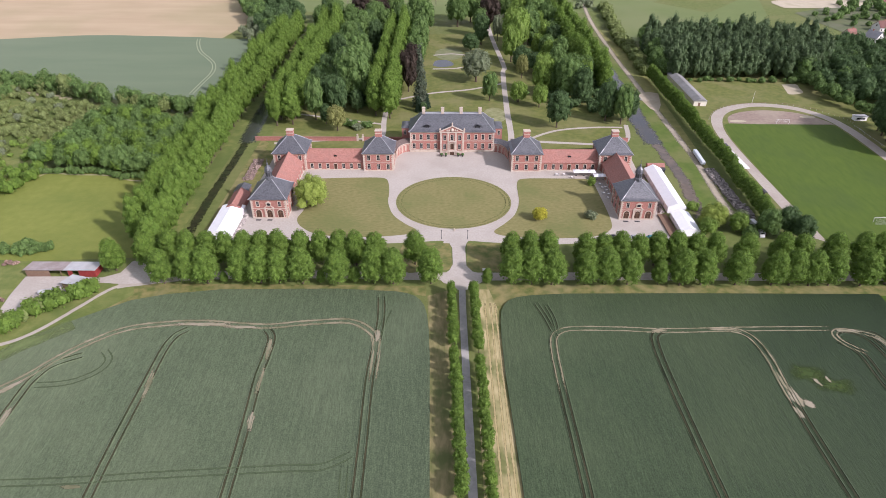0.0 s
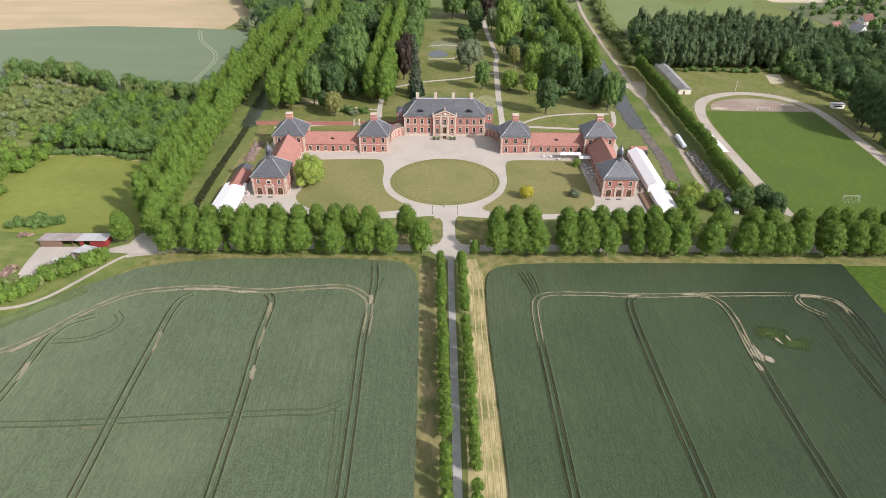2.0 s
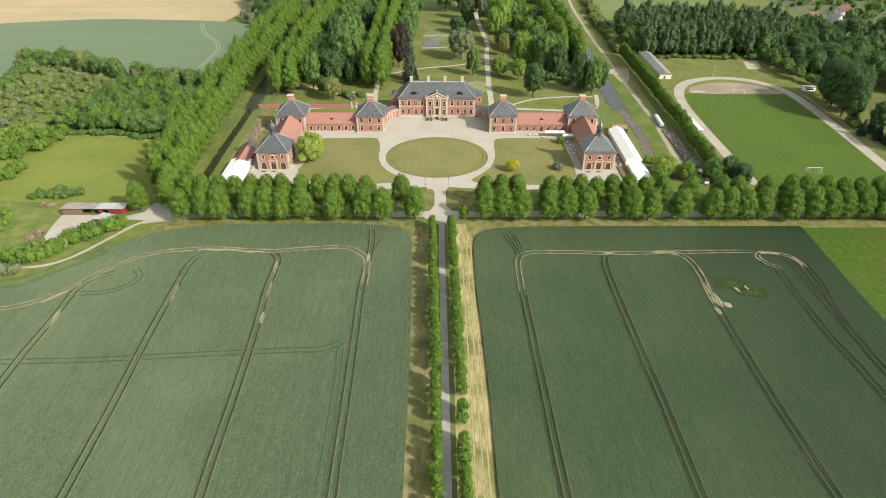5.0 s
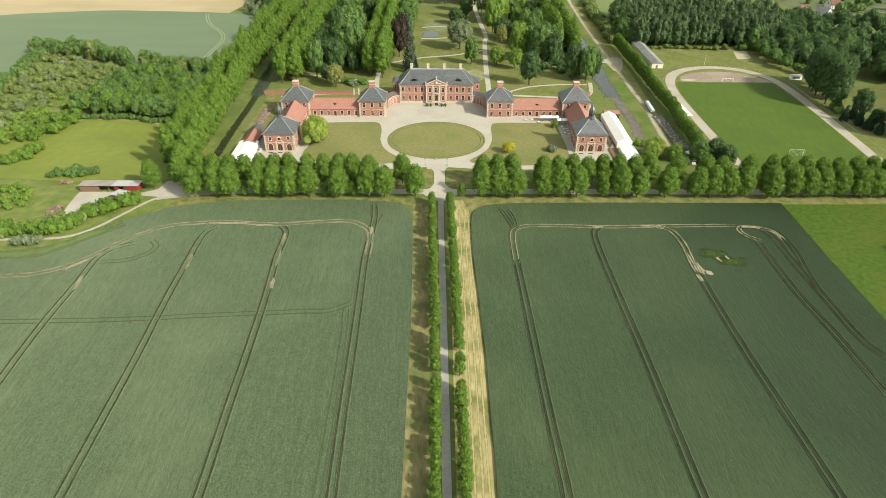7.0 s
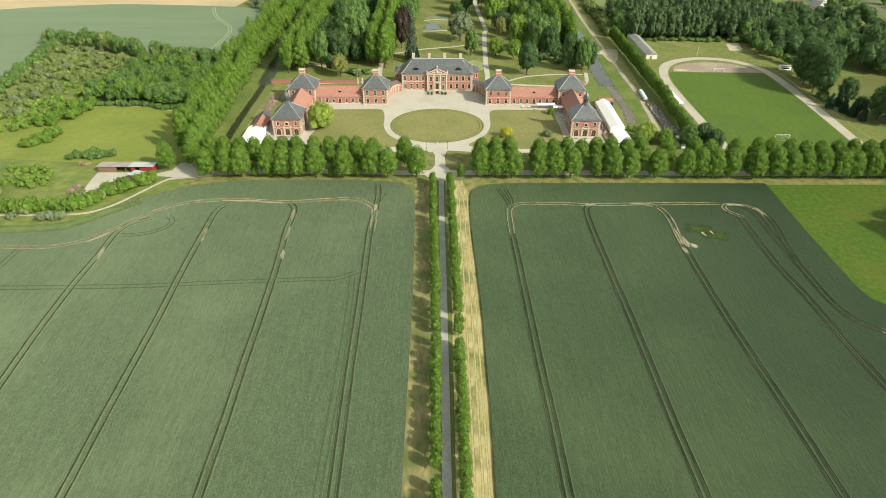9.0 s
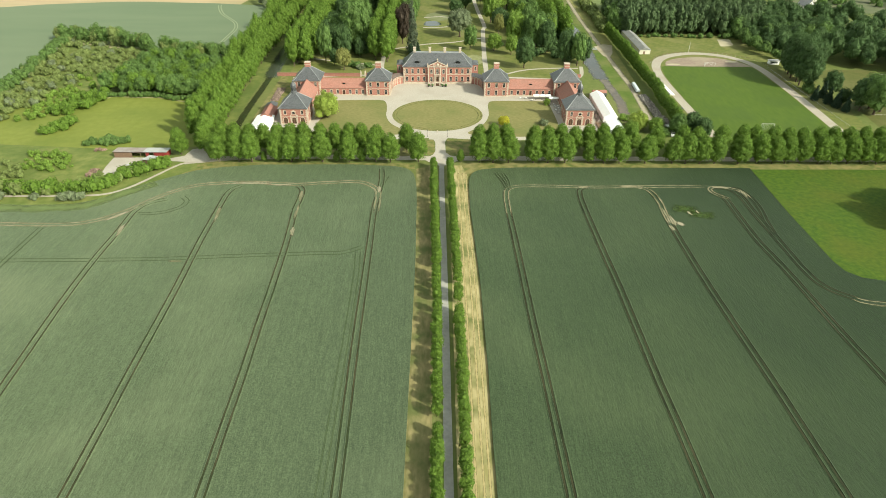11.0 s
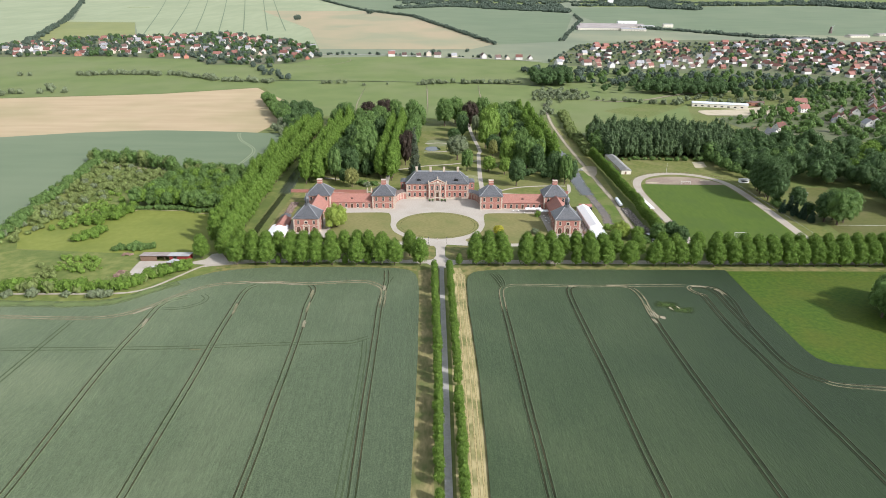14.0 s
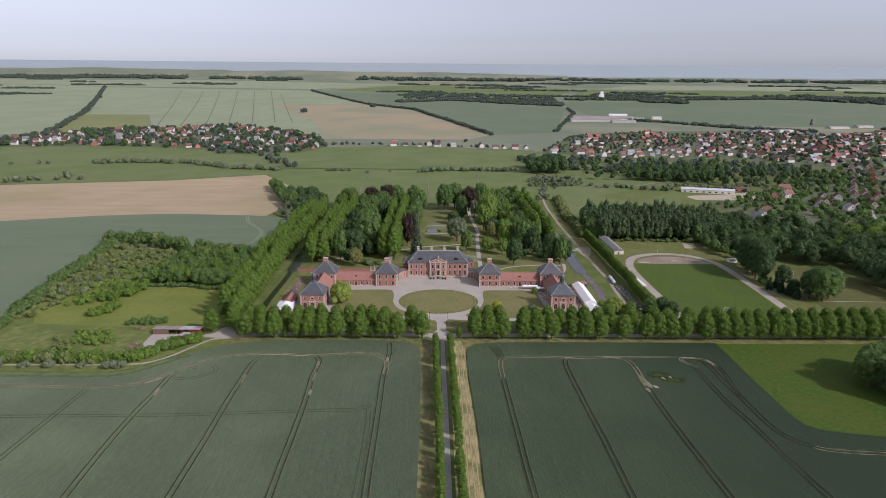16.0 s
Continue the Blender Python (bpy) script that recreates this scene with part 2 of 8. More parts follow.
def patch(name, pts, material, lift, label, category="ground", skirt=0.0):
    """A piece of ground from its outline, laid over the terrain."""
    bm = bmesh.new()
    bm.faces.new([bm.verts.new((x, y, 0)) for x, y in pts])
    y0, y1 = min(p[1] for p in pts), max(p[1] for p in pts)
    if y1 > 300:
        for y in BREAKS:
            if y0 < y < y1:
                bmesh.ops.bisect_plane(bm, geom=bm.verts[:] + bm.edges[:] + bm.faces[:], plane_co=(0, y, 0), plane_no=(0, 1, 0))
    drape(bm, lift)
    if skirt:
        for e in [e for e in bm.edges if e.is_boundary]:
            v1, v2 = e.verts
            bm.faces.new((v1, v2, bm.verts.new((v2.co.x, v2.co.y, v2.co.z - skirt)), bm.verts.new((v1.co.x, v1.co.y, v1.co.z - skirt))))
    bmesh.ops.triangulate(bm, faces=bm.faces[:])
    bm.normal_update()
    for f in bm.faces:
        if f.normal.z < 0:
            f.normal_flip()
    return tagged(new(name, mesh_of(name, bm, material)), label, category, kind="structure")


def smooth(pts, n=6):
    """Catmull-Rom through the points."""
    p = [pts[0], *pts, pts[-1]]
    out = []
    for i in range(1, len(p) - 2):
        for j in range(n):
            t = j / n
            out.append(tuple(0.5 * (2 * p[i][k] + (p[i + 1][k] - p[i - 1][k]) * t + (2 * p[i - 1][k] - 5 * p[i][k] + 4 * p[i + 1][k] - p[i + 2][k]) * t * t
                                    + (3 * p[i][k] - p[i - 1][k] - 3 * p[i + 1][k] + p[i + 2][k]) * t ** 3) for k in (0, 1)))
    out.append(tuple(pts[-1][:2]))
    return out


def ribbon(bm, pts, width, lift, ragged=0.0, side=0.0):
    """A strip along a line; ragged edges, shifted sideways by side; edge tells how near a point is to its rim."""
    lay = bm.verts.layers.float.get("edge") or bm.verts.layers.float.new("edge")
    prev = None
    for i, (x, y) in enumerate(pts):
        a, b = pts[max(i - 1, 0)], pts[min(i + 1, len(pts) - 1)]
        d = Vector((b[0] - a[0], b[1] - a[1])).normalized()
        nrm = Vector((-d.y, d.x))
        w1 = width / 2 * (1 + ragged * noise.noise((x * 0.31, y * 0.31, 1)))
        w2 = width / 2 * (1 + ragged * noise.noise((x * 0.31, y * 0.31, 9)))
        z = terrain(y) + lift + (0.25 if y > 320 else 0.0)
        row = []
        fade = max(0.0, 1 - 0.18 * min(i, len(pts) - 1 - i)) * 0.95
        for k, e in ((-w1, 1.0), (0, fade), (w2, 1.0)):
            v = bm.verts.new((x + nrm.x * (side + k), y + nrm.y * (side + k), z))
            v[lay] = e
            row.append(v)
        if prev:
            for k in (0, 1):
                bm.faces.new((prev[k], row[k], row[k + 1], prev[k + 1]))
        prev = row
    bm.normal_update()
    for f in bm.faces:
        if f.normal.z < 0:
            f.normal_flip()


def worn(m, grain=1.4, soft=0.16, spread=0.78):
    """Lets a trodden or driven surface fray out into what it lies on."""
    n, l = m.node_tree.nodes, m.node_tree.links
    at, geo, ns, sub, mr = (n.new("ShaderNode" + k) for k in ("Attribute", "NewGeometry", "TexNoise", "Math", "MapRange"))
    at.attribute_name = "edge"
    ns.inputs["Scale"].default_value, ns.inputs["Detail"].default_value = grain, 4
    l.new(geo.outputs["Position"], ns.inputs["Vector"])
    sub.operation = "MULTIPLY_ADD"
    sub.inputs[1].default_value = -spread
    l.new(at.outputs["Fac"], sub.inputs[0])
    l.new(ns.outputs["Fac"], sub.inputs[2])
    mr.inputs["From Min"].default_value, mr.inputs["From Max"].default_value = -soft, soft
    l.new(sub.outputs[0], mr.inputs["Value"])
    l.new(mr.outputs[0], n["Principled BSDF"].inputs["Alpha"])
    return m


def strip(name, pts, width, material, lift, label, category, ragged=0.15, fine=6):
    bm = bmesh.new()
    ribbon(bm, smooth(pts, fine), width, lift, ragged)
    return tagged(new(name, mesh_of(name, bm, material)), label, category, kind="structure")

# far foliage in a lighter, greyer tone that carries distance haze
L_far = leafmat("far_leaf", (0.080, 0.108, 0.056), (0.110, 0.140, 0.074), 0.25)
M_clearing = mat("sunny_meadow", (0.150, 0.180, 0.030), (0.195, 0.215, 0.044), 0.25, bump=0.4, bump_scale=1.2, big=(0.115, 0.150, 0.026), big_scale=0.03, bump_dist=0.2)
M_darkwater = mat("shaded_moat_water", (0.014, 0.016, 0.009), (0.045, 0.045, 0.022), 0.25, rough=0.2, bump=0.05, bump_scale=0.8, spec=0.15, big=(0.035, 0.05, 0.02), big_scale=0.12, big_amount=0.52)
# distance haze is mixed into the farmland's colour
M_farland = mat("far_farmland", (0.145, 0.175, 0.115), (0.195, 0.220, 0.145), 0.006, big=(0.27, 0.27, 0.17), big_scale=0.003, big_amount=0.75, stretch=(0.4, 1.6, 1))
M_gardens = mat("garden_ground", (0.075, 0.105, 0.036), (0.125, 0.14, 0.066), 0.06, big=(0.15, 0.14, 0.1), big_scale=0.025, big_amount=0.7)
M_faint = mat("faint_wheel_rut", (0.072, 0.096, 0.044), (0.056, 0.080, 0.033), 0.3, rough=0.8)
# same rut colour with deeper groove shade painted in, for the right field
M_rut_dark = mat("dark_wheel_rut", (0.010, 0.016, 0.005), (0.040, 0.040, 0.018), 0.2, rough=0.95, big=(0.075, 0.068, 0.036), big_scale=0.03, big_amount=0.52)

# ---- ground, fields, roads ----
def crop(name, a, b, stain, rows=(1.3, 0.05, 1), grain=2.6):
    """Standing corn: fine grain, straight drill rows, wide stains of thinner growth."""
    m = mat(name, a, b, grain, bump=0.5, bump_dist=0.16, contrast=0.17, big=stain, big_scale=0.016, big_amount=0.7, rough=0.65, spec=0.35)
    n, l = m.node_tree.nodes, m.node_tree.links
    bs = n["Principled BSDF"]
    geo = n.new("ShaderNodeNewGeometry")
    mp = n.new("ShaderNodeMapping")
    mp.inputs["Scale"].default_value = rows
    l.new(geo.outputs["Position"], mp.inputs["Vector"])
    ns = n.new("ShaderNodeTexNoise")
    ns.inputs["Scale"].default_value, ns.inputs["Detail"].default_value = 1.0, 4
    l.new(mp.outputs[0], ns.inputs["Vector"])
    mr = n.new("ShaderNodeMapRange")
    mr.inputs["From Min"].default_value, mr.inputs["From Max"].default_value = 0.25, 0.75
    mr.inputs["To Min"].default_value, mr.inputs["To Max"].default_value = 0.90, 1.10
    l.new(ns.outputs["Fac"], mr.inputs["Value"])
    clump, cr, both = n.new("ShaderNodeTexNoise"), n.new("ShaderNodeMapRange"), n.new("ShaderNodeMath")
    clump.inputs["Scale"].default_value, clump.inputs["Detail"].default_value, clump.inputs["Roughness"].default_value = 1.0, 5, 0.72
    cm = n.new("ShaderNodeMapping")
    cm.inputs["Scale"].default_value = (1.5, 0.30, 1)
    l.new(geo.outputs["Position"], cm.inputs["Vector"])
    l.new(cm.outputs[0], clump.inputs["Vector"])
    cr.inputs["From Min"].default_value, cr.inputs["From Max"].default_value = 0.3, 0.7
    cr.inputs["To Min"].default_value, cr.inputs["To Max"].default_value = 0.80, 1.20
    l.new(clump.outputs["Fac"], cr.inputs["Value"])
    both.operation = "MULTIPLY"
    l.new(mr.outputs[0], both.inputs[0])
    l.new(cr.outputs[0], both.inputs[1])
    bp = bs.inputs["Normal"].links[0].from_node
    l.new(clump.outputs["Fac"], bp.inputs["Height"])
    bp.inputs["Distance"].default_value = 0.42
    bs.inputs["Sheen Weight"].default_value, bs.inputs["Sheen Roughness"].default_value = 0.13, 0.35
    bs.inputs["Sheen Tint"].default_value = (0.80, 0.92, 0.74, 1)
    hv = n.new("ShaderNodeHueSaturation")
    l.new(bs.inputs["Base Color"].links[0].from_socket, hv.inputs["Color"])
    l.new(both.outputs[0], hv.inputs["Value"])
    l.new(hv.outputs[0], bs.inputs["Base Color"])
    return m


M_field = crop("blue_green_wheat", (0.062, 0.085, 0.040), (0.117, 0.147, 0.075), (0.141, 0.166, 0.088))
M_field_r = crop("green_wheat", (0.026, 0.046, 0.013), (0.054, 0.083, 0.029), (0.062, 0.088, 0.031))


def tint_across(m, x0, x1, thin, dense):
    """Tint along x, thin at x0 to dense at x1: bluish to green, with sunward dimming put into the colour."""
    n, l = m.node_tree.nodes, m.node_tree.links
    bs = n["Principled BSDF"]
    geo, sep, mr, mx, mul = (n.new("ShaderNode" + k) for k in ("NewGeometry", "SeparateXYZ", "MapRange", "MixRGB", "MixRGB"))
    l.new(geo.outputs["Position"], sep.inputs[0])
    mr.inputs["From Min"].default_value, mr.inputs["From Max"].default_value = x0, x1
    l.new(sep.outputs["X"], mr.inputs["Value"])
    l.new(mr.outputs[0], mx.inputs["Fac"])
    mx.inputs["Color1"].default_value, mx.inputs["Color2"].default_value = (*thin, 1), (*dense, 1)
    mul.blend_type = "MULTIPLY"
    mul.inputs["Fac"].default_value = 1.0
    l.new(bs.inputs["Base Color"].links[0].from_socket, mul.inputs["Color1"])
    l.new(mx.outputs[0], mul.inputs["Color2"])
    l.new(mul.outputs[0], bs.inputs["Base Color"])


# darker to the right: the dimmer look towards the sun is painted in
tint_across(M_field_r, 25, 150, (1.06, 1.02, 1.30), (0.24, 0.37, 0.19))
tint_across(M_field, -140, -20, (1.02, 1.03, 1.04), (0.74, 0.79, 0.80))
ys = [-1500, -700, -400, -200, 0, 150] + BREAKS
gb = bmesh.new()
xs = [-4200, -2000, -900, -300, 0, 300, 900, 2000, 4200]
grid = [[gb.verts.new((x, y, terrain(y))) for x in xs] for y in ys]
for r1, r2 in zip(grid, grid[1:]):
    for i in range(len(xs) - 1):
        gb.faces.new((r1[i], r1[i + 1], r2[i + 1], r2[i]))
tagged(new("ground", mesh_of("ground", gb, M_ground)), "rough green grassland under fields and park", "ground", kind="structure")

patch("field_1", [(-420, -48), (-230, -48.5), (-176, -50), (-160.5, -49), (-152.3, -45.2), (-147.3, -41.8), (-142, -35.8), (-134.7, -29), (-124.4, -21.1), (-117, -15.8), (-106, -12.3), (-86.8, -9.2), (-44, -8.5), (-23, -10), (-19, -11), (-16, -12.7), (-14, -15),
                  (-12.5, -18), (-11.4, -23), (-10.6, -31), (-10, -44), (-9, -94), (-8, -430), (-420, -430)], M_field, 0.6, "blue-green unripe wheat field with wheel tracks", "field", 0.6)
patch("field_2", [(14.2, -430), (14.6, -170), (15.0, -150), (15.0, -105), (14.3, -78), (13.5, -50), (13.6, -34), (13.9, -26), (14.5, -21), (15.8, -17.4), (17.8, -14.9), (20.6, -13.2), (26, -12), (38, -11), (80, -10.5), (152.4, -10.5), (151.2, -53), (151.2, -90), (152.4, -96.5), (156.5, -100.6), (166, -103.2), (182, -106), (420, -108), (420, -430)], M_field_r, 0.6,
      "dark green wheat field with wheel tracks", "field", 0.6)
M_thin = worn(mat("thin_wheat", (0.110, 0.150, 0.048), (0.145, 0.182, 0.066), 1.2, rough=0.7, bump=0.4, bump_dist=0.15), 0.12, 0.5, 0.5)
strip("field_rim", [(-330, -51), (-230, -51.5), (-178, -52.6), (-158, -51.2), (-149, -46.4), (-141, -38.2), (-131, -29)], 6.5, M_thin, 0.612, "thin yellowish wheat along the field edge", "field", 0.3)
patch("meadow_1", [(153, -11), (420, -9), (420, -107), (182, -105.2), (166, -102.4), (157, -99.8), (153, -96), (151.8, -89), (151.8, -53)], M_meadow, 0.08, "vivid green uncut meadow beside the wheat", "meadow")
patch("verge", [(-135, -8), (-120, -5), (-12, -6), (-12, -12), (-23, -10.2), (-44, -8.7), (-85, -8.7), (-106, -12.5), (-117, -16), (-126, -22)], M_verge, 0.03, "dry grass verge along the wheat field", "verge")
patch("verge", [(10, -5), (420, -5), (420, -9.2), (150, -10.7), (38, -11.2), (19, -14), (12, -22)], M_verge, 0.03, "dry grass verge along the wheat field", "verge")
# dry grass in a darker tone that holds the limes' cast shade
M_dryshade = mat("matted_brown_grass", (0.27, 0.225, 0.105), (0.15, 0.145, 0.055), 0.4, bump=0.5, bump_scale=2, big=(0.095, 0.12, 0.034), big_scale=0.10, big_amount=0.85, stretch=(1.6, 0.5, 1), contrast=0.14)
patch("dry_strip", [(-11.5, -12), (-2.6, -8), (-0.5, -430), (-8.2, -430), (-9.2, -94), (-10.2, -40)], M_dryshade, 0.05, "patchy brown grass strip with tree shade in its colour", "verge")
patch("dry_strip", [(4.6, -8), (11, -8), (14, -22), (15.2, -94), (15.2, -150), (14.4, -430), (5, -430)], M_dry, 0.05, "straw-coloured dry grass strip along the avenue", "verge")
M_straw = worn(mat("cut_straw", (0.40, 0.33, 0.17), (0.30, 0.25, 0.11), 0.6, rough=0.95), 0.7, 0.25, 0.55)
for k, x in enumerate((9.0, 11.0, 12.6)):
    strip("straw_swath", [(x, -16), (x + 0.2, -60), (x + 0.5, -120), (x + 0.4, -200), (x + 0.2, -330), (x, -430)], 0.7, M_straw, 0.056 + 0.002 * k, "row of cut straw on the dry strip", "straw", 0.6, 30)
patch("clearing", [(-205, 84), (-185, 92), (-161, 90), (-140, 88), (-133, 40), (-125, 12), (-170, 9), (-240, 15), (-260, 50), (-240, 75)], M_clearing, 0.05, "sunny mown meadow beside the wood", "meadow")
M_rough = mat("rough_meadow", (0.105, 0.140, 0.028), (0.185, 0.200, 0.058), 0.22, bump=0.6, bump_scale=1.0, big=(0.085, 0.122, 0.026), big_scale=0.035, big_amount=0.85, bump_dist=0.25, contrast=0.16)
patch("rough_grass", [(-206, 82), (-240, 140), (-228, 205), (-290, 224), (-288, 185), (-280, 140), (-271, 80), (-262, 40), (-258, 8), (-270, -34), (-420, -36), (-420, -48), (-176, -50), (-152, -45), (-140, -34), (-126, -22), (-118, -12), (-126, 10), (-170, 9), (-240, 14), (-250, 50), (-242, 76)], M_rough, 0.035, "rough sunny grass between bushes", "grass")
patch("park_lawn", [(-100, 112), (90, 112), (103, 160), (100, 350), (-100, 350), (-104, 160)], M_parklawn, 0.03, "park lawn with worn dry patches", "lawn")
M_parkbank = mat("mown_bank", (0.066, 0.112, 0.014), (0.108, 0.148, 0.026), 0.3, bump=0.4, bump_scale=2, big=(0.19, 0.18, 0.07), big_scale=0.06)
M_drybank = mat("straw_bank", (0.27, 0.245, 0.085), (0.17, 0.18, 0.05), 0.3, bump=0.4, bump_scale=2, big=(0.12, 0.15, 0.04), big_scale=0.05)
patch("bank", [(-124, 15), (-116, 15), (-117, 130), (-120, 330), (-128, 330), (-124, 130)], M_rough, 0.04, "mown grass bank along the moat", "verge")
patch("bank", [(-107, 24), (-96, 24), (-92, 60), (-92, 112), (-106, 128)], M_verge, 0.02, "mown grass bank along the moat", "verge")
patch("bank", [(110.5, 40), (120.5, 40), (120.5, 62), (123, 112), (122.8, 330), (116, 330), (114.2, 150), (111, 96)], M_parkbank, 0.04, "mown grass bank along the moat", "verge")
patch("bank", [(123, 60), (129, 100), (133.5, 195), (137, 250), (135, 310), (126, 400), (124, 200)], M_drybank, 0.04, "dry grass bank beside the footpath", "verge")
M_moatmirror = mat("still_moat_water", (0.034, 0.038, 0.036), (0.055, 0.058, 0.050), 0.3, rough=0.16, bump=0.03, bump_scale=0.8, spec=0.5, big=(0.030, 0.040, 0.018), big_scale=0.12, big_amount=0.5)
M_eastwater = mat("open_moat_water", (0.030, 0.031, 0.029), (0.070, 0.062, 0.048), 0.25, rough=0.12, bump=0.04, bump_scale=0.9, spec=0.5, big=(0.030, 0.036, 0.042), big_scale=0.06, big_amount=0.7)
for m in (M_water, M_darkwater, M_eastwater, M_moatmirror):
    worn(m, 0.8, 0.12, 0.56)
strip("moat", [(-113, 122), (-114, 135), (-115, 160), (-115.5, 180), (-116, 240), (-116.5, 335)], 9.5, M_moatmirror, 0.064, "dark shaded moat between the alleys", "moat", 0.12, 8)
strip("moat", [(-112.4, 27), (-113.2, 60), (-113.4, 90), (-113.5, 131)], 4.6, M_darkwater, 0.06, "dark still moat water with weed", "moat", 0.3, 10)
strip("moat", [(107.6, 44), (108.6, 60), (110.6, 80), (110.8, 98), (110.0, 118), (109.4, 132)], 6.4, M_water, 0.06, "brown muddy moat water with algae", "moat", 0.5, 8)
strip("moat", [(108.8, 122), (109.0, 130), (109.0, 140), (109.0, 160), (110.4, 180), (111.4, 198), (111, 240), (110, 330)], 11.0, M_eastwater, 0.065, "dark moat water reflecting the sky", "moat", 0.3, 8)
patch("pond", smooth([(-14, 262), (-8, 258), (0, 262), (1, 268), (-4, 276), (-12, 274), (-14, 262)], 5)[:-1], mat("pond_water", (0.02, 0.024, 0.022), (0.035, 0.038, 0.032), 0.2, rough=0.06, spec=0.5, bump=0.02, bump_scale=1.0), 0.07, "small park pond reflecting the sky", "pond")

fb = thing("footbridge", 112.5, 192, 0.05, 0, "small grey footbridge over the moat", "bridge")
b = bmesh.new()
box(b, -8, 7.5, -1.1, 1.1, 0.35, 0.5)
part("deck", b, M_sheet, fb)
for sy in (-1, 1):
    b = bmesh.new()
    rod(b, (-8, sy, 1.5), (7.5, sy, 1.5), 0.07, 5)
    rod(b, (-8, sy, 1.0), (7.5, sy, 1.0), 0.05, 5)
    for i in range(7):
        rod(b, (-7.5 + i * 2.45, sy, 0.4), (-7.5 + i * 2.45, sy, 1.5), 0.06, 5)
    part("railing", b, M_steel, fb)
b = bmesh.new()
box(b, -8.2, -7, -1.2, 1.2, -0.1, 0.36)
part("abutment", b, M_rubble, fb)
b = bmesh.new()
box(b, 6.6, 7.8, -1.2, 1.2, -0.1, 0.36)
part("abutment", b, M_rubble, fb)

# forecourt and lawns
patch("forecourt", smooth([(-96, 30), (-92, 24), (-70, 25), (-40, 22.5), (-20, 23.5), (-6.5, 25), (-5.5, 23), (3, 23), (4, 25), (17, 23.5), (40, 22.5), (67, 25), (88, 24), (91, 32), (91, 90), (92, 118), (87, 118), (86, 103),
                           (40, 102), (30, 106), (22, 114), (-25, 114), (-33, 106), (-43, 102), (-89, 103), (-90, 118), (-94, 118), (-94, 90)], 3)[:-1], M_gravel, 0.04, "pale gravel forecourt of the palace", "courtyard")


def oval(cx, cy, rx, ry, n=48):
    return [(cx + rx * math.cos(2 * math.pi * i / n), cy + ry * math.sin(2 * math.pi * i / n)) for i in range(n)]


patch("oval_lawn", oval(-1.2, 58.5, 26.3, 24.2), M_lawn, 0.09, "mown oval lawn in the middle of the forecourt", "lawn")
patch("lawn", smooth([(-67, 80.5), (-50, 81.5), (-36, 81.5), (-32.5, 77), (-31.2, 66), (-31, 57), (-28, 46), (-22, 38), (-17, 33), (-22, 29.5), (-39, 27.5), (-57, 29), (-66, 35), (-69.5, 42), (-68, 50), (-67, 65)], 4)[:-1],
      M_lawn, 0.09, "mown side lawn, greener under the tree", "lawn")
patch("lawn", smooth([(64, 81), (50, 81.5), (33, 81), (29.5, 76), (29, 66), (28.5, 57), (25.5, 46), (20, 38), (15.5, 32), (21, 28.5), (38, 27), (57, 28.5), (65, 34), (67, 42), (67, 60), (66.5, 77)], 4)[:-1],
      M_lawn, 0.09, "mown side lawn in front of the cafe terrace", "lawn")
M_mown = worn(mat("mown_stripe", (0.128, 0.140, 0.043), (0.198, 0.184, 0.069), 0.8, rough=0.9), 0.8, 0.3, 0.5)
for k in range(2):
    strip("mown_ring", [(-1.2 + (25.4 - 1.7 * k) * math.cos(a * math.pi / 24), 58.5 + (23.3 - 1.7 * k) * math.sin(a * math.pi / 24)) for a in range(49)], 0.6, M_mown, 0.094 + 0.001 * k, "darker mown ring in the oval lawn", "lawn", 0.5, 2)
for sx in (-1, 1):
    ox = 0.5
    patch("lawn", smooth([(ox + sx * 3.4, 23.0), (ox + sx * 3.0, 12), (ox + sx * 3.2, 5.6), (ox + sx * 6, 4.0), (ox + sx * 12, 3.4), (ox + sx * 22, 3.4), (ox + sx * 23, 21.5), (ox + sx * 12, 23)], 3)[:-1], M_verge, 0.08, "rough grass square beside the entrance drive", "lawn")
patch("entrance_drive", [(-6.0, 26.5), (-3.4, 23.2), (-2.2, 19.5), (-2.1, 8), (-3.4, 4), (-6.5, 0.5), (-7.4, -1.6), (-5.6, -4.2), (-2.2, -5.6), (-0.4, -8.4), (2.9, -8.4), (4.4, -6.4), (8, -4.2), (11, -1), (10, 1.2), (5.4, 3.2), (3.2, 7), (3.0, 19.5), (3.7, 23.2), (5.6, 26.5)], M_gravel, 0.12, "pale gravel entrance drive", "drive")
strip("row_road", [(-126, -6), (-118, -4), (-100, -0.5), (-60, 1), (0, 0), (60, 0.5), (130, 0.5), (300, 1)], 5.0, M_track, 0.07, "sandy lane between the two rows of limes", "road", 0.1)
strip("avenue_road", [(1.2, -4), (1.2, -30), (1.9, -94), (2.6, -190), (3, -300), (3.4, -430)], 2.4, M_asphalt, 0.08, "narrow worn asphalt path down the avenue", "road", 0.06, 14)
strip("farm_track", [(-117, -4), (-125.3, -6.8), (-129.6, -11.4), (-134, -19.2), (-141.7, -31.8), (-149.5, -38.4), (-160, -40.4), (-180, -41), (-240, -41.5), (-400, -41)], 1.6, M_track, 0.105, "pale sandy farm track round the field", "track")
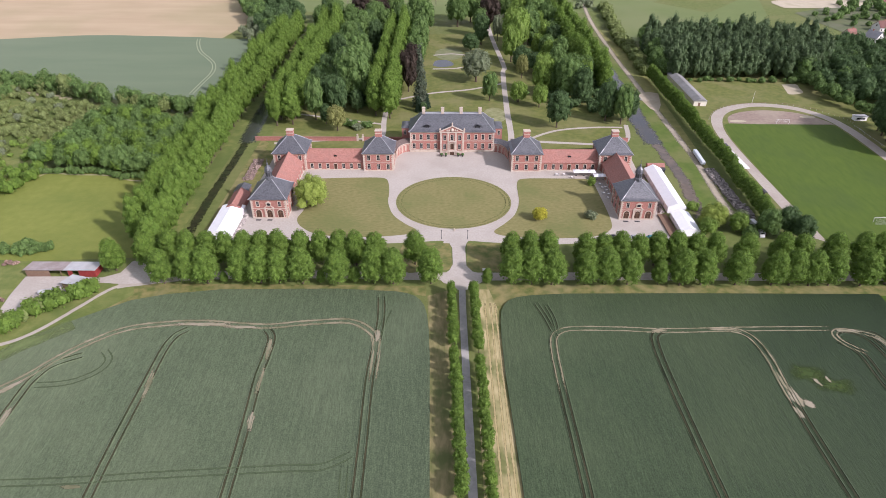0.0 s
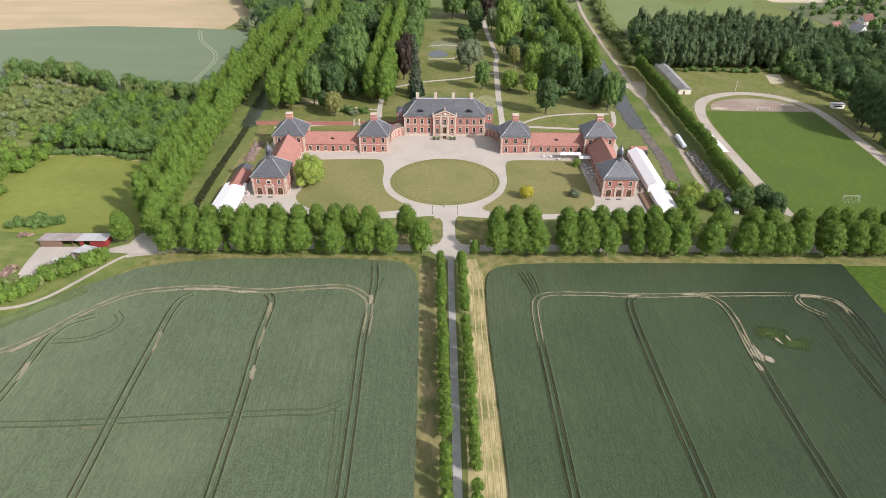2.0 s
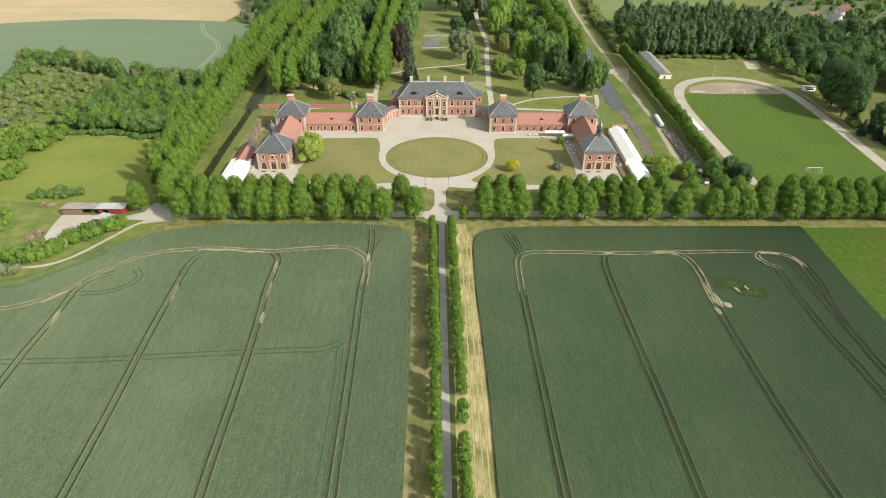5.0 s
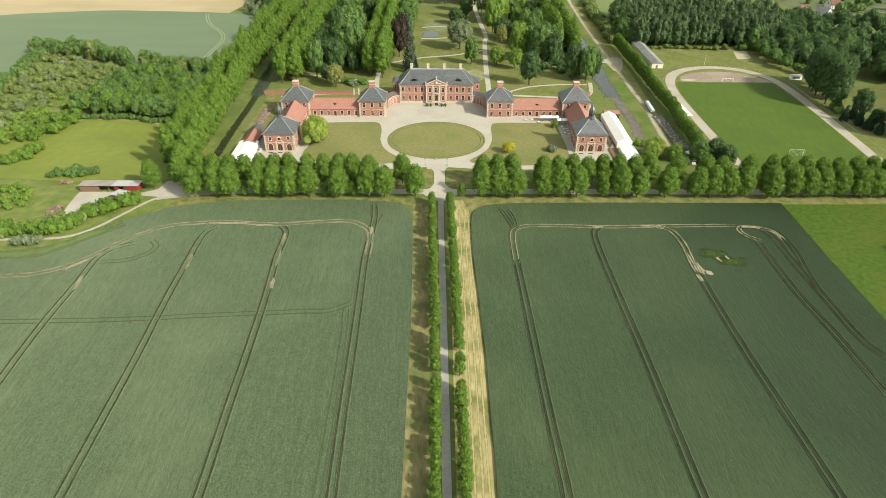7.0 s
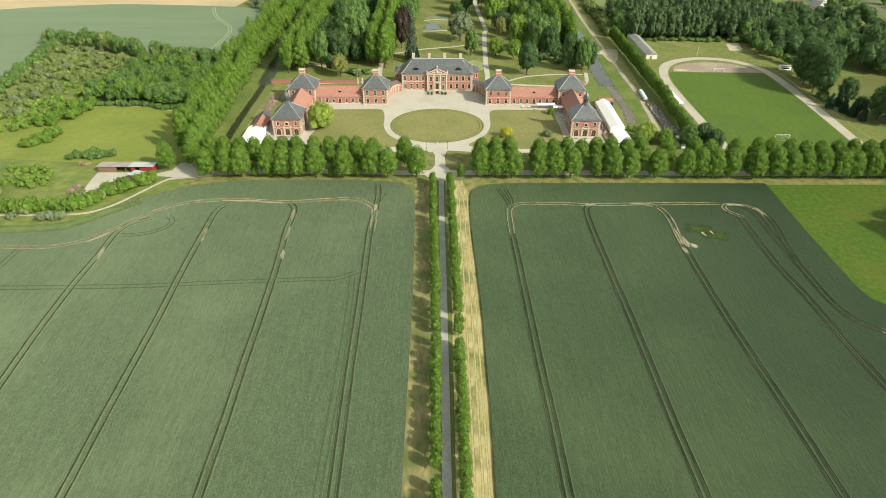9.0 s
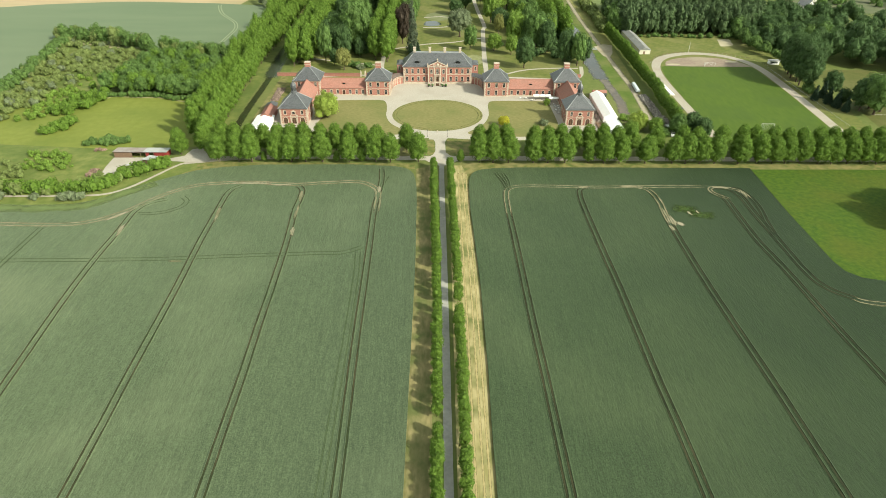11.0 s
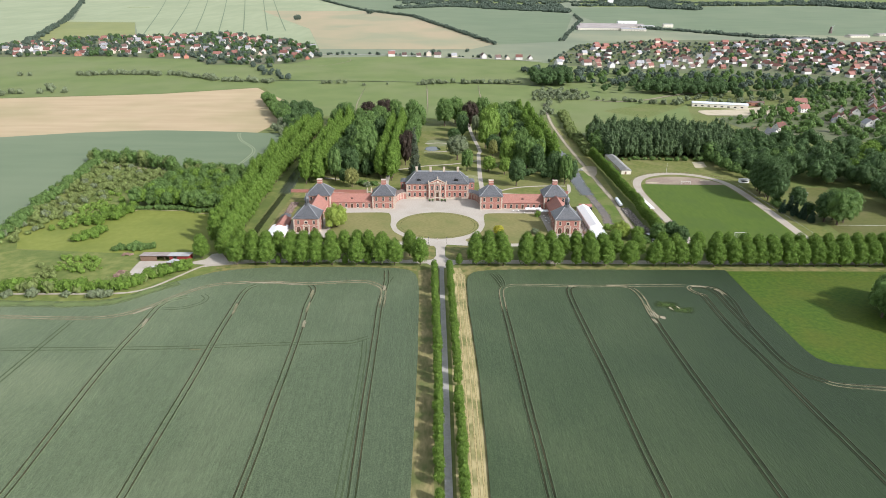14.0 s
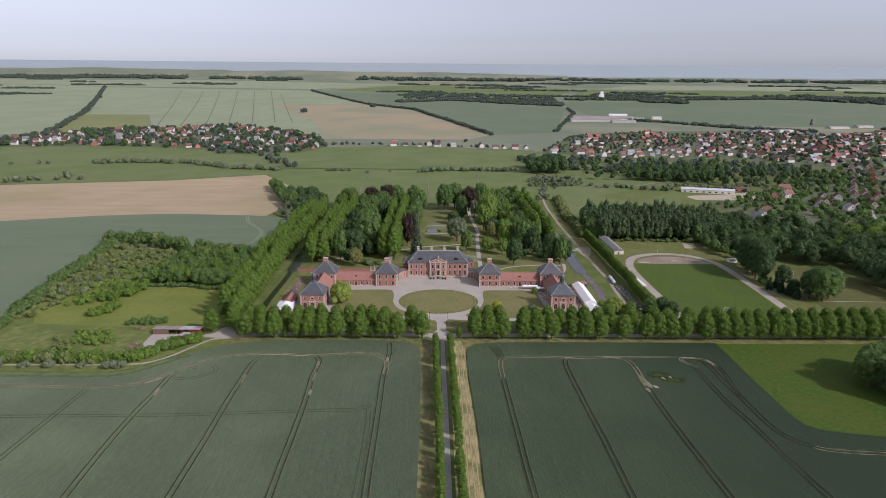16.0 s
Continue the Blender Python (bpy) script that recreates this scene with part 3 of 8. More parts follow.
patch("yard", [(-160.2, -25.4), (-162.4, -12), (-163, -1.2), (-148, -1), (-134, -1.6), (-128.5, 1.5), (-127.2, 9), (-122.5, 11), (-118, 4), (-114, -3.4), (-118, -5.2), (-126, -5.6), (-136, -4.6), (-141, -8.5), (-146.5, -13), (-151, -18.4), (-155.6, -24)], M_gravel, 0.13, "pale gravel yard in front of the red shed", "yard")
M_footbare2 = mat("trodden_earth", (0.30, 0.265, 0.15), (0.36, 0.32, 0.2), 0.4)
strip("footpath", [(-203.6, 81.7), (-200, 85), (-186, 83.5), (-171, 83), (-161, 79), (-152, 77.2), (-141, 80)], 1.0, M_footbare2, 0.1, "trodden sandy footpath across the meadow", "path")
M_footway = worn(mat("sandy_footway", (0.31, 0.27, 0.20), (0.39, 0.34, 0.26), 0.5, big=(0.25, 0.22, 0.14), big_scale=0.06), 2.6, 0.25, 0.62)
M_footbare = mat("trodden_sand", (0.36, 0.305, 0.22), (0.44, 0.38, 0.285), 0.5, big=(0.27, 0.23, 0.14), big_scale=0.06)
strip("footpath", [(121.4, 44), (121.8, 64), (123.4, 86), (124.6, 108), (124.4, 146), (124.6, 190), (124.6, 258), (125.2, 308), (128.6, 404), (140, 520)], 4.2, M_footway, 0.1, "sandy footpath beside the moat", "path", 0.1)
patch("path_spur", [(119.5, 200), (121.5, 176), (125, 171), (130, 183), (134.5, 204), (128, 207)], M_footbare, 0.11, "sandy widening of the footpath", "path")
for pts, w in (([(-40, 124), (-40, 140), (-41, 160), (-41, 230), (-42, 330)], 3), ([(30, 118), (32, 135), (33, 178), (36, 245), (38, 262), (34, 340), (33, 420)], 3.4),
               ([(-36, 190), (-13, 203), (11, 210), (33, 222)], 2.2), ([(-14, 254), (0, 255), (8, 258)], 2.2), ([(-14, 288), (0, 292), (12, 288)], 2.2),
               ([(-98, 122), (-60, 128), (-40, 127), (-28, 124)], 2.6), ([(31, 128), (60, 124), (92, 124), (100, 150)], 2.6), ([(40, 128), (58, 141), (80, 146), (97, 146)], 2.0),
               ([(-92, 165), (-70, 158), (-42, 150)], 2.0)):
    strip("park_path", pts, w, M_gravel, 0.08, "pale gravel park path", "path", 0.1)
patch("terrace_worn", oval(25, 165, 7, 12, 20), mat("dry_worn_grass", (0.30, 0.29, 0.16), (0.14, 0.16, 0.05), 0.25), 0.06, "dry worn patch in the park lawn", "lawn")
patch("flower_lawn", oval(-2, 292, 11, 16, 24), mat("flower_meadow", (0.22, 0.22, 0.13), (0.12, 0.15, 0.05), 0.2), 0.06, "pale flowering meadow behind the pond", "lawn")


# wheel tracks in the wheat
TRAMS = []


for m in (M_rut, M_rut_dark, M_headland, M_soil, M_faint):
    worn(m)


def dense(pts, step=24):
    out = [pts[0]]
    for p, q in zip(pts, pts[1:]):
        k = max(int(math.hypot(q[0] - p[0], q[1] - p[1]) / step), 1)
        out += [(p[0] + (q[0] - p[0]) * i / k, p[1] + (q[1] - p[1]) * i / k) for i in range(1, k + 1)]
    return out


def wheat_edge(bm, pts, side, sgn, h):
    """Standing wheat beside a rut: a steep face to the rut, falling away outwards."""
    prev = None
    for i, (x, y) in enumerate(pts):
        a, b = pts[max(i - 1, 0)], pts[min(i + 1, len(pts) - 1)]
        d = Vector((b[0] - a[0], b[1] - a[1])).normalized()
        nrm = Vector((-d.y, d.x))
        j = 0.08 * noise.noise((x * 1.3, y * 1.3, side))
        hh = h * (1 + 0.6 * noise.noise((x * 0.6, y * 0.6, 4 + side)))
        row = [bm.verts.new((x + nrm.x * (side + sgn * (k + j)), y + nrm.y * (side + sgn * (k + j)), 0.605 + z)) for k, z in ((0.0, 0.0), (0.06, hh), (0.2, hh * 0.7), (0.45, -0.02))]
        if prev:
            for k in range(3):
                bm.faces.new((prev[k], row[k], row[k + 1], prev[k + 1]))
        prev = row
    bm.normal_update()
    for f in bm.faces:
        if f.normal.z < 0:
            f.normal_flip()


def tram(name, pts, material=M_rut, gauge=2.0, width=0.62, lift=0.62, label="pair of dark wheel ruts in the wheat", ragged=0.5):
    bm = bmesh.new()
    TRAMS.append(name)
    lift += 0.002 * len(TRAMS)
    line = smooth(dense(pts), 12)
    ribbon(bm, line, width * 1.35, lift, ragged, -gauge / 2)
    ribbon(bm, line, width * 1.35, lift, ragged, gauge / 2)
    ob = tagged(new(name, mesh_of(name, bm, material)), label, "wheel track", kind="structure")
    if material in (M_rut, M_rut_dark):
        eb = bmesh.new()
        for o in (-gauge / 2, gauge / 2):
            for sgn in (-1, 1):
                wheat_edge(eb, line, o + sgn * width * 0.5, sgn, 0.13)
        part("wheat_edge", eb, M_field if pts[0][0] < 5 else M_field_r, ob)


tram("wheel_track", [(-28.2, -12), (-27.2, -24), (-27.4, -36), (-28.2, -53), (-27.6, -80), (-27.1, -109), (-26.8, -130), (-26.3, -152), (-25.8, -170), (-22.5, -300), (-19, -430)], gauge=2.2)
tram("wheel_track", [(-24.5, -20), (-26.2, -28), (-27.4, -36)], M_faint, 1.6, 0.4, label="older pair of flattened wheel ruts")
tram("wheel_track", [(-31.6, -84), (-30.6, -100), (-30, -126), (-29.3, -195), (-24, -430)], M_faint, 1.8, 0.45, label="older pair of flattened wheel ruts")
tram("wheel_track", [(-65, -31), (-62.4, -35.4), (-62, -44), (-62.2, -54), (-60.7, -79), (-59.9, -108), (-59.5, -130), (-58.9, -152), (-58.7, -171), (-56.4, -300), (-54, -430)], gauge=2.2)
tram("wheel_track", [(-91, -31), (-94.3, -34.6), (-95.6, -41), (-95.5, -54), (-95, -80), (-93.8, -108), (-93.3, -130), (-92.8, -152), (-92.2, -171), (-89, -300), (-86, -430)], gauge=2.2)
tram("wheel_track", [(-120, -43.6), (-127.7, -48.3), (-130.4, -54.5), (-130.8, -60), (-130.6, -71), (-131, -92), (-130.1, -118), (-127.8, -150), (-126.6, -169), (-120, -430)], gauge=2.2)
tram("wheel_track", [(-129, -57), (-119, -55.8), (-112.6, -51.4), (-111.2, -46), (-114.6, -41.7)], M_faint, 2.0, 0.5, label="faint turning loop in the wheat")
tram("wheel_track", [(-163, -66), (-164, -90), (-165, -120), (-158, -430)], M_faint, label="faint wheel ruts in the wheat")
tram("wheel_track", [(-200, -93), (-165, -91.9), (-136, -91.3), (-112, -90.6), (-96, -89.6), (-76, -88), (-64.5, -87.2), (-46, -86), (-37, -85.4), (-29.5, -81)], M_faint, 2.0, 0.5, label="faint cross track in the wheat")
tram("wheel_track", [(34.4, -30.9), (31.3, -33.7), (30.2, -39), (29.9, -50), (30.5, -80), (31, -110), (31.4, -131), (32, -152), (32.3, -171), (34.6, -300), (36, -430)], M_rut_dark, width=0.7)
tram("wheel_track", [(31.5, -34.4), (29.5, -25), (27, -16.5)], M_rut_dark, 1.3, 0.3, label="turning wheel ruts at the field's end")
tram("wheel_track", [(32.2, -32), (32, -25), (30.3, -17.2)], M_rut_dark, 1.2, 0.25, label="turning wheel ruts at the field's end")
tram("wheel_track", [(69.2, -31), (65.7, -32.3), (63.8, -36.3), (63.3, -49), (64.0, -80), (64.9, -109), (65.2, -131), (65.4, -152), (66, -171), (68, -300), (70, -430)], M_rut_dark, width=0.7)
tram("wheel_track", [(87, -30.5), (92.7, -31.1), (96.4, -34.4), (97.8, -44.5), (97.2, -58), (97.0, -76), (97.3, -100), (98.3, -126), (99.5, -152), (100.1, -171), (104, -300), (107, -430)], M_rut_dark, width=0.7)
tram("wheel_track", [(124.4, -35.7), (128.4, -41.6), (128.4, -54), (128.4, -76), (130.2, -96), (131.4, -116), (132.4, -134), (134.2, -156), (136, -190), (142, -430)], M_rut_dark, width=0.7)
tram("wheel_track", [(125.2, -32), (128.5, -30.7), (134, -33), (136.3, -40), (136.2, -53), (136.5, -65.5), (136.9, -81), (137.3, -96), (139.3, -105.7), (145.7, -112.3), (155, -116), (200, -119)], M_rut_dark, width=0.7)
tram("wheel_track", [(133.4, -31.9), (138, -32.6), (140.4, -40), (140.3, -50.6), (138.4, -61.4), (137, -75)], M_rut_dark, 1.6, 0.5, label="crossing wheel ruts in the wheat")
tram("headland_track", [(-420, -66), (-197, -65), (-158.6, -66), (-144.5, -63), (-134.5, -55), (-128.8, -47), (-122.6, -39.5), (-113.5, -32), (-102.4, -29), (-88.5, -27.8), (-73.3, -29.2), (-64, -29.6), (-55, -28.2), (-44.5, -27), (-36.5, -27.2), (-30, -32.1), (-27.6, -38), (-27.2, -56)], M_headland, 2.0, 1.1,
     label="sandy headland track round the wheat")
tram("headland_track", [(30, -60), (30.2, -40), (31.3, -34.2), (34.4, -31.2), (40.2, -30.2), (54.7, -30.4), (69.2, -31.1), (91.5, -30.3), (107.8, -29.9), (125.6, -29.7)], M_headland, 1.9, 0.62, label="sandy headland track round the wheat")
tram("headland_track", [(90, -30.3), (94, -31.8), (97, -36), (98, -44.5), (97.3, -55), (97.2, -64)], M_headland, 2.0, 0.8, label="sandy headland track round the wheat")
tram("headland_track", [(146, -112.5), (155, -116.4), (200, -120), (300, -121), (420, -121)], M_headland, 2.0, 0.8, label="sandy headland track round the wheat")
tram("turning_loop", [(131, -42), (126, -37.5), (124.6, -33), (127.5, -30.6), (134, -31.6), (138.6, -35), (139.6, -42)], M_headland, 1.5, 0.7, label="sandy turning loop in the wheat")


def blotch(name, cx, cy, rx, ry, seed, material, label, turn=0.0):
    bm = bmesh.new()
    lay = bm.verts.layers.float.new("edge")
    TRAMS.append(name)
    z = 0.62 + 0.002 * len(TRAMS)
    c, s = math.cos(turn), math.sin(turn)
    loops = []
    for e in (0.15, 0.6, 1.0):
        row = []
        for i in range(26):
            a = 2 * math.pi * i / 26
            k = 1.35 * e * (1 + 0.45 * noise.noise((math.cos(a) * 1.6 + seed, math.sin(a) * 1.6, seed)))
            px, py = rx * k * math.cos(a), ry * k * math.sin(a)
            v = bm.verts.new((cx + px * c - py * s, cy + px * s + py * c, z))
            v[lay] = e * e
            row.append(v)
        loops.append(row)
    bm.faces.new(loops[0])
    for r1, r2 in zip(loops, loops[1:]):
        for i in range(26):
            bm.faces.new((r1[i], r2[i], r2[(i + 1) % 26], r1[(i + 1) % 26]))
    tagged(new(name, mesh_of(name, bm, material)), label, "bare soil" if "soil" in name else "wheat", kind="structure")


M_weed = worn(mat("yellow_weed", (0.026, 0.054, 0.009), (0.050, 0.074, 0.012), 1.1, rough=0.8, bump=0.4), 0.8, 0.6, 1.0)
for bx, by, rx, ry, sd in ((107, -51, 5.0, 3.4, 23.0), (113.5, -56, 4.4, 2.8, 24.0)):
    blotch("weed_patch", bx, by, rx, ry, sd, M_weed, "yellow flowering weeds in the wheat")
for bx, by, rx, ry, sd, turn, m in ((98.4, -60.5, 1.5, 3.4, 1.0, 0.1, M_soil), (101.2, -63.2, 1.3, 1.5, 2.3, 0.3, M_soil), (97.3, -53.5, 0.8, 4.5, 2.0, 0.1, M_headland), (96.6, -66.5, 0.9, 2.2, 7.7, 0.2, M_soil), (108, -54.4, 0.55, 1.5, 3.0, 0.3, M_soil),
                                    (111.8, -53.3, 0.5, 1.1, 4.0, 0.2, M_soil), (-62.0, -41, 0.9, 4.2, 5.0, 0.1, M_headland), (-61.2, -55, 0.6, 5.5, 5.6, 0.05, M_headland), (-59.9, -70.5, 0.8, 3.0, 6.0, 0.1, M_soil), (-94.6, -56, 0.8, 5.5, 6.6, 0.1, M_headland)):
    blotch("soil_patch", bx, by, rx, ry, sd, m, "bare pale soil worn into the wheat", turn)
for bx, by, rx, ry, sd, turn, m in ((-130, -70, 0.9, 4.0, 7.0, 0.1, M_soil), (-88, -28.8, 8.5, 0.8, 8.0, 0.0, M_soil), (-73, -30.2, 4.5, 0.7, 8.8, 0.0, M_soil), (-136, -58.5, 4.5, 0.9, 8.4, 0.85, M_soil), (-27.4, -34, 0.8, 3.0, 9.0, 0.0, M_soil), (-99.5, -91.9, 2.2, 0.5, 9.4, 0.0, M_headland),
                                    (130, -30.9, 4.5, 0.7, 10.0, -0.1, M_soil), (138.6, -36.5, 0.7, 3.2, 10.6, 0.3, M_soil), (89.5, -30.4, 5.0, 0.6, 11.0, 0.0, M_headland), (66.5, -31.2, 2.6, 0.7, 11.6, 0.0, M_headland)):
    blotch("soil_patch", bx, by, rx, ry, sd, m, "bare pale soil worn into the wheat", turn)


# sports ground
M_soil_pale = mat("pale_sand", (0.40, 0.35, 0.25), (0.48, 0.42, 0.31), 0.4, big=(0.32, 0.29, 0.19), big_scale=0.1)
patch("sports_lawn", [(137, 40), (240, 30), (258, 150), (262, 245), (150, 250), (140, 235)], M_parklawn, 0.04, "mown grass round the sports ground", "lawn")
patch("running_track", smooth([(146, 30), (146.5, 80), (147.5, 130), (153, 160), (165, 177), (185, 186), (205, 184), (220, 173), (229, 150), (229, 100), (226, 40), (224, 18), (150, 18)], 5)[:-1], M_track, 0.07, "pale cinder running track", "running track")
patch("track_verge", smooth([(152.5, 20), (152, 80), (153, 130), (158, 155), (168, 171), (186, 180), (203, 178), (216, 168), (223, 148), (223, 100), (220, 40), (218, 22)], 5)[:-1], M_parklawn, 0.10, "grass verge inside the running track", "lawn")
patch("cinder_apron", smooth([(161, 153), (164.5, 163), (174, 170.5), (190, 174), (206, 171), (216, 163), (221.5, 153), (216, 151.5), (166, 152)], 4)[:-1], M_cinder, 0.14, "reddish cinder apron behind the goal", "running track")
patch("sand_spot", oval(167.5, 156.2, 5.0, 1.9, 18), M_soil_pale, 0.15, "pale sand beside the cinder", "sand")
patch("sand_spot", oval(212, 163.4, 4.6, 2.2, 18), M_soil_pale, 0.15, "pale sand beside the cinder", "sand")
patch("football_pitch", [(152.6, 20), (152.4, 80), (153.6, 130), (157, 150), (160, 152.5), (220, 152.2), (222, 146), (222.4, 100), (219.6, 40), (217.6, 22)], M_pitch, 0.13, "mown green football pitch", "pitch")
patch("sand_pit", smooth([(223.6, 222.5), (233.5, 223.3), (231.8, 214), (230, 206), (219.7, 203), (221.5, 212)], 3)[:-1], M_soil_pale, 0.08, "pale sand pit on the sports ground", "sand pit")
# olive turf darkened so that its colour holds the trees' shade
patch("side_pitch", [(248, 40), (330, 40), (312, 128), (300, 146), (262, 146)], mat("worn_pitch", (0.082, 0.094, 0.020), (0.118, 0.122, 0.034), 0.3, bump=0.3, bump_scale=2, big=(0.14, 0.13, 0.05), big_scale=0.05), 0.06, "second mown pitch behind the trees", "pitch")
strip("touch_line", [(255, 62), (330, 60)], 0.35, M_white, 0.1, "white chalk line on the turf", "line", 0)

# far land
patch("bare_ground", smooth([(-284, 204), (-262, 200), (-243, 192), (-246, 188), (-262, 194), (-283, 199)], 3)[:-1], M_footbare2, 0.06, "bare earth below the field hedge", "bare soil")
patch("far_land", [(-4100, 1000), (4100, 700), (4100, 4290), (-4100, 4290)], M_farland, 0.1, "green rolling farmland towards the coast, paled with painted haze", "farmland")
patch("field_3", [(-700, 300), (-450, 300), (-372, 329), (-310, 342), (-286, 343), (-212, 338), (-190, 334), (-160, 330), (-140, 300), (-141, 205), (-150, 174), (-165, 172), (-185, 179), (-207, 187), (-224, 191), (-248, 206), (-272, 213), (-292, 225), (-290, 185), (-282, 140), (-273, 80), (-264, 40), (-260, 8), (-272, -32), (-420, -34), (-900, -34)], M_wheatfar, 0.15,
      "blue-green wheat field beyond the hedge", "field")
bt = bmesh.new()
FT = smooth([(-208, 330), (-204, 316), (-195, 295), (-183, 277), (-174.5, 262), (-170, 244), (-169.8, 222), (-169.8, 200)], 8)
for o in (-1.1, 1.1):
    ribbon(bt, FT, 0.7, 0.2, 0.4, o)
tagged(new("wheel_track", mesh_of("wheel_track", bt, M_wheatpale)), "pale pair of wheel tracks in the far wheat", "wheel track", kind="structure")
patch("field_4", [(-900, 440), (-609, 526), (-394, 572), (-269, 627), (-200, 520), (-174, 431), (-180, 395), (-190, 334), (-212, 338), (-286, 343), (-310, 342), (-372, 329), (-450, 300), (-900, 250)], M_tan, 0.16, "bare tan stubble field", "field")
patch("pasture", [(-1000, 470), (-609, 530), (-394, 576), (-262, 634), (-170, 440), (-110, 420), (110, 420), (200, 470), (380, 600), (430, 800), (250, 870), (160, 940), (-90, 985), (-254, 955), (-460, 985), (-794, 960), (-1100, 850)], M_grassfar, 0.12,
      "green valley pasture behind the park", "pasture")
patch("pasture", [(140, 330), (170, 510), (248, 430), (330, 520), (300, 420), (250, 330)], M_grassfar, 0.18, "rough green pasture", "pasture")
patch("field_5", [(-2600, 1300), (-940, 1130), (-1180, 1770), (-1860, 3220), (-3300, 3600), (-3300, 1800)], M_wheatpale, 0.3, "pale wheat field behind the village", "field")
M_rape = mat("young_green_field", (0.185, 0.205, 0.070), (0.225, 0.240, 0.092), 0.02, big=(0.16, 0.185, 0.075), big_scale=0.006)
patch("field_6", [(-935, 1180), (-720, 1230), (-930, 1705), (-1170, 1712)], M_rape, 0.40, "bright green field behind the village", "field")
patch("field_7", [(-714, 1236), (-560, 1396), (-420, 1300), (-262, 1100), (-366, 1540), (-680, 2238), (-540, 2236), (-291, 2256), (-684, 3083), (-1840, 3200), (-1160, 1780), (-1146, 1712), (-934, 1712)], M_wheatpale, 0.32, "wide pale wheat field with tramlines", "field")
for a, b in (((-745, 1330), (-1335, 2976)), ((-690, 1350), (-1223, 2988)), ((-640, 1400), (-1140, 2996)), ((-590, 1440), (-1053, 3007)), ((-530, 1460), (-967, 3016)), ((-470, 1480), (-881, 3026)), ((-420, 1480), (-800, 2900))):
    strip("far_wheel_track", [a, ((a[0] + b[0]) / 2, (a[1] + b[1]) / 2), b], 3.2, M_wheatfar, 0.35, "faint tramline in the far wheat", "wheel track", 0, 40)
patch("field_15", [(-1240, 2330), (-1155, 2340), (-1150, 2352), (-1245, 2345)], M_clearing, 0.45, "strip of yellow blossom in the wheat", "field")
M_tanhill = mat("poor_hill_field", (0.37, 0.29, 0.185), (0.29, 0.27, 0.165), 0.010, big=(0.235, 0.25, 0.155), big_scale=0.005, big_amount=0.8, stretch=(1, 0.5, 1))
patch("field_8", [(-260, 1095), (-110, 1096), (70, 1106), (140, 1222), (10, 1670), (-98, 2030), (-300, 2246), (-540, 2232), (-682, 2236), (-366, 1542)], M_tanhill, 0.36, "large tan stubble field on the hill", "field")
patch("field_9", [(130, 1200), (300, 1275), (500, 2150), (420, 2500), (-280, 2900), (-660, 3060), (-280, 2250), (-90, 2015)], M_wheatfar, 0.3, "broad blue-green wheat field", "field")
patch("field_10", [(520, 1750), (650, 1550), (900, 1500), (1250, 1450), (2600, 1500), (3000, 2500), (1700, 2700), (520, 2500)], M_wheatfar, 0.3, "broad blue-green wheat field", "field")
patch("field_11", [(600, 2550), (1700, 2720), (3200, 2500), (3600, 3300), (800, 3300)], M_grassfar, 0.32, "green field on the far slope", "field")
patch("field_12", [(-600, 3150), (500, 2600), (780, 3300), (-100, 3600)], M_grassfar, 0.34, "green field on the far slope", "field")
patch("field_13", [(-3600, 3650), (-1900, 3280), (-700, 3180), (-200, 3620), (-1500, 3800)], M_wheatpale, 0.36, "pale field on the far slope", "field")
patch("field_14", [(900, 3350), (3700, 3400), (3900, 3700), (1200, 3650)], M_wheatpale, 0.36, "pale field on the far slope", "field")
for pts in ([(-110, 640), (-108, 520), (-100, 440)], [(-20, 690), (-16, 560), (-14, 440)], [(60, 680), (58, 560), (56, 440)], [(-240, 980), (-170, 930), (-210, 850), (-330, 820)]):
    strip("pasture_path", pts, 2.6, M_soil, 0.4, "pale trodden path over the pasture", "path")
strip("ditch", [(-330, 690), (-127, 690), (113, 672), (172, 640)], 3.5, M_flat, 0.4, "narrow reedy ditch in the pasture", "ditch")
strip("railway_bed", [(180, 560), (260, 540), (364, 604), (520, 640)], 9, M_soil, 0.4, "pale railway bed past the town", "track")
rb0 = bmesh.new()
prev = None
for i in range(121):
    x = -4200 + i * 70
    hgt = 4 + 26 * min(max((1150 - x) / 1100, 0), 1) + 9 * noise.noise((x / 700, 3.3, 0)) + 7 * noise.noise((x / 210, 1.7, 0)) + (8 if x < -1500 else 0)
    cur = [rb0.verts.new((x, y, terrain(y) + k * max(hgt, 1) + 0.2)) for y, k in ((4000, -0.05), (4120, 0.5), (4230, 1.0), (4298, 0.9))]
    if prev:
        for a, b, c, d in zip(prev, prev[1:], cur, cur[1:]):
            rb0.faces.new((a, c, d, b))
    prev = cur
tagged(new("far_hills", mesh_of("far_hills", rb0, M_farland)), "low green hills along the coast", "hills", kind="structure")
patch("town_ground", [(205, 900), (330, 1220), (560, 1320), (830, 1340), (1000, 1260), (1260, 1420), (1560, 1300), (1150, 780), (830, 560), (660, 430), (540, 380), (440, 440), (560, 620), (640, 720), (500, 780), (340, 810)], M_gardens, 0.28, "gardens and yards of the town", "gardens")
patch("town_ground", [(345, 320), (330, 430), (420, 480), (545, 380), (660, 425), (835, 555), (900, 600), (820, 420), (700, 330), (520, 300)], M_gardens, 0.26, "gardens and yards at the edge of the town", "gardens")
patch("pasture", [(420, 665), (508, 682), (540, 742), (450, 740)], M_grassfar, 0.42, "small green meadow before the town", "pasture")
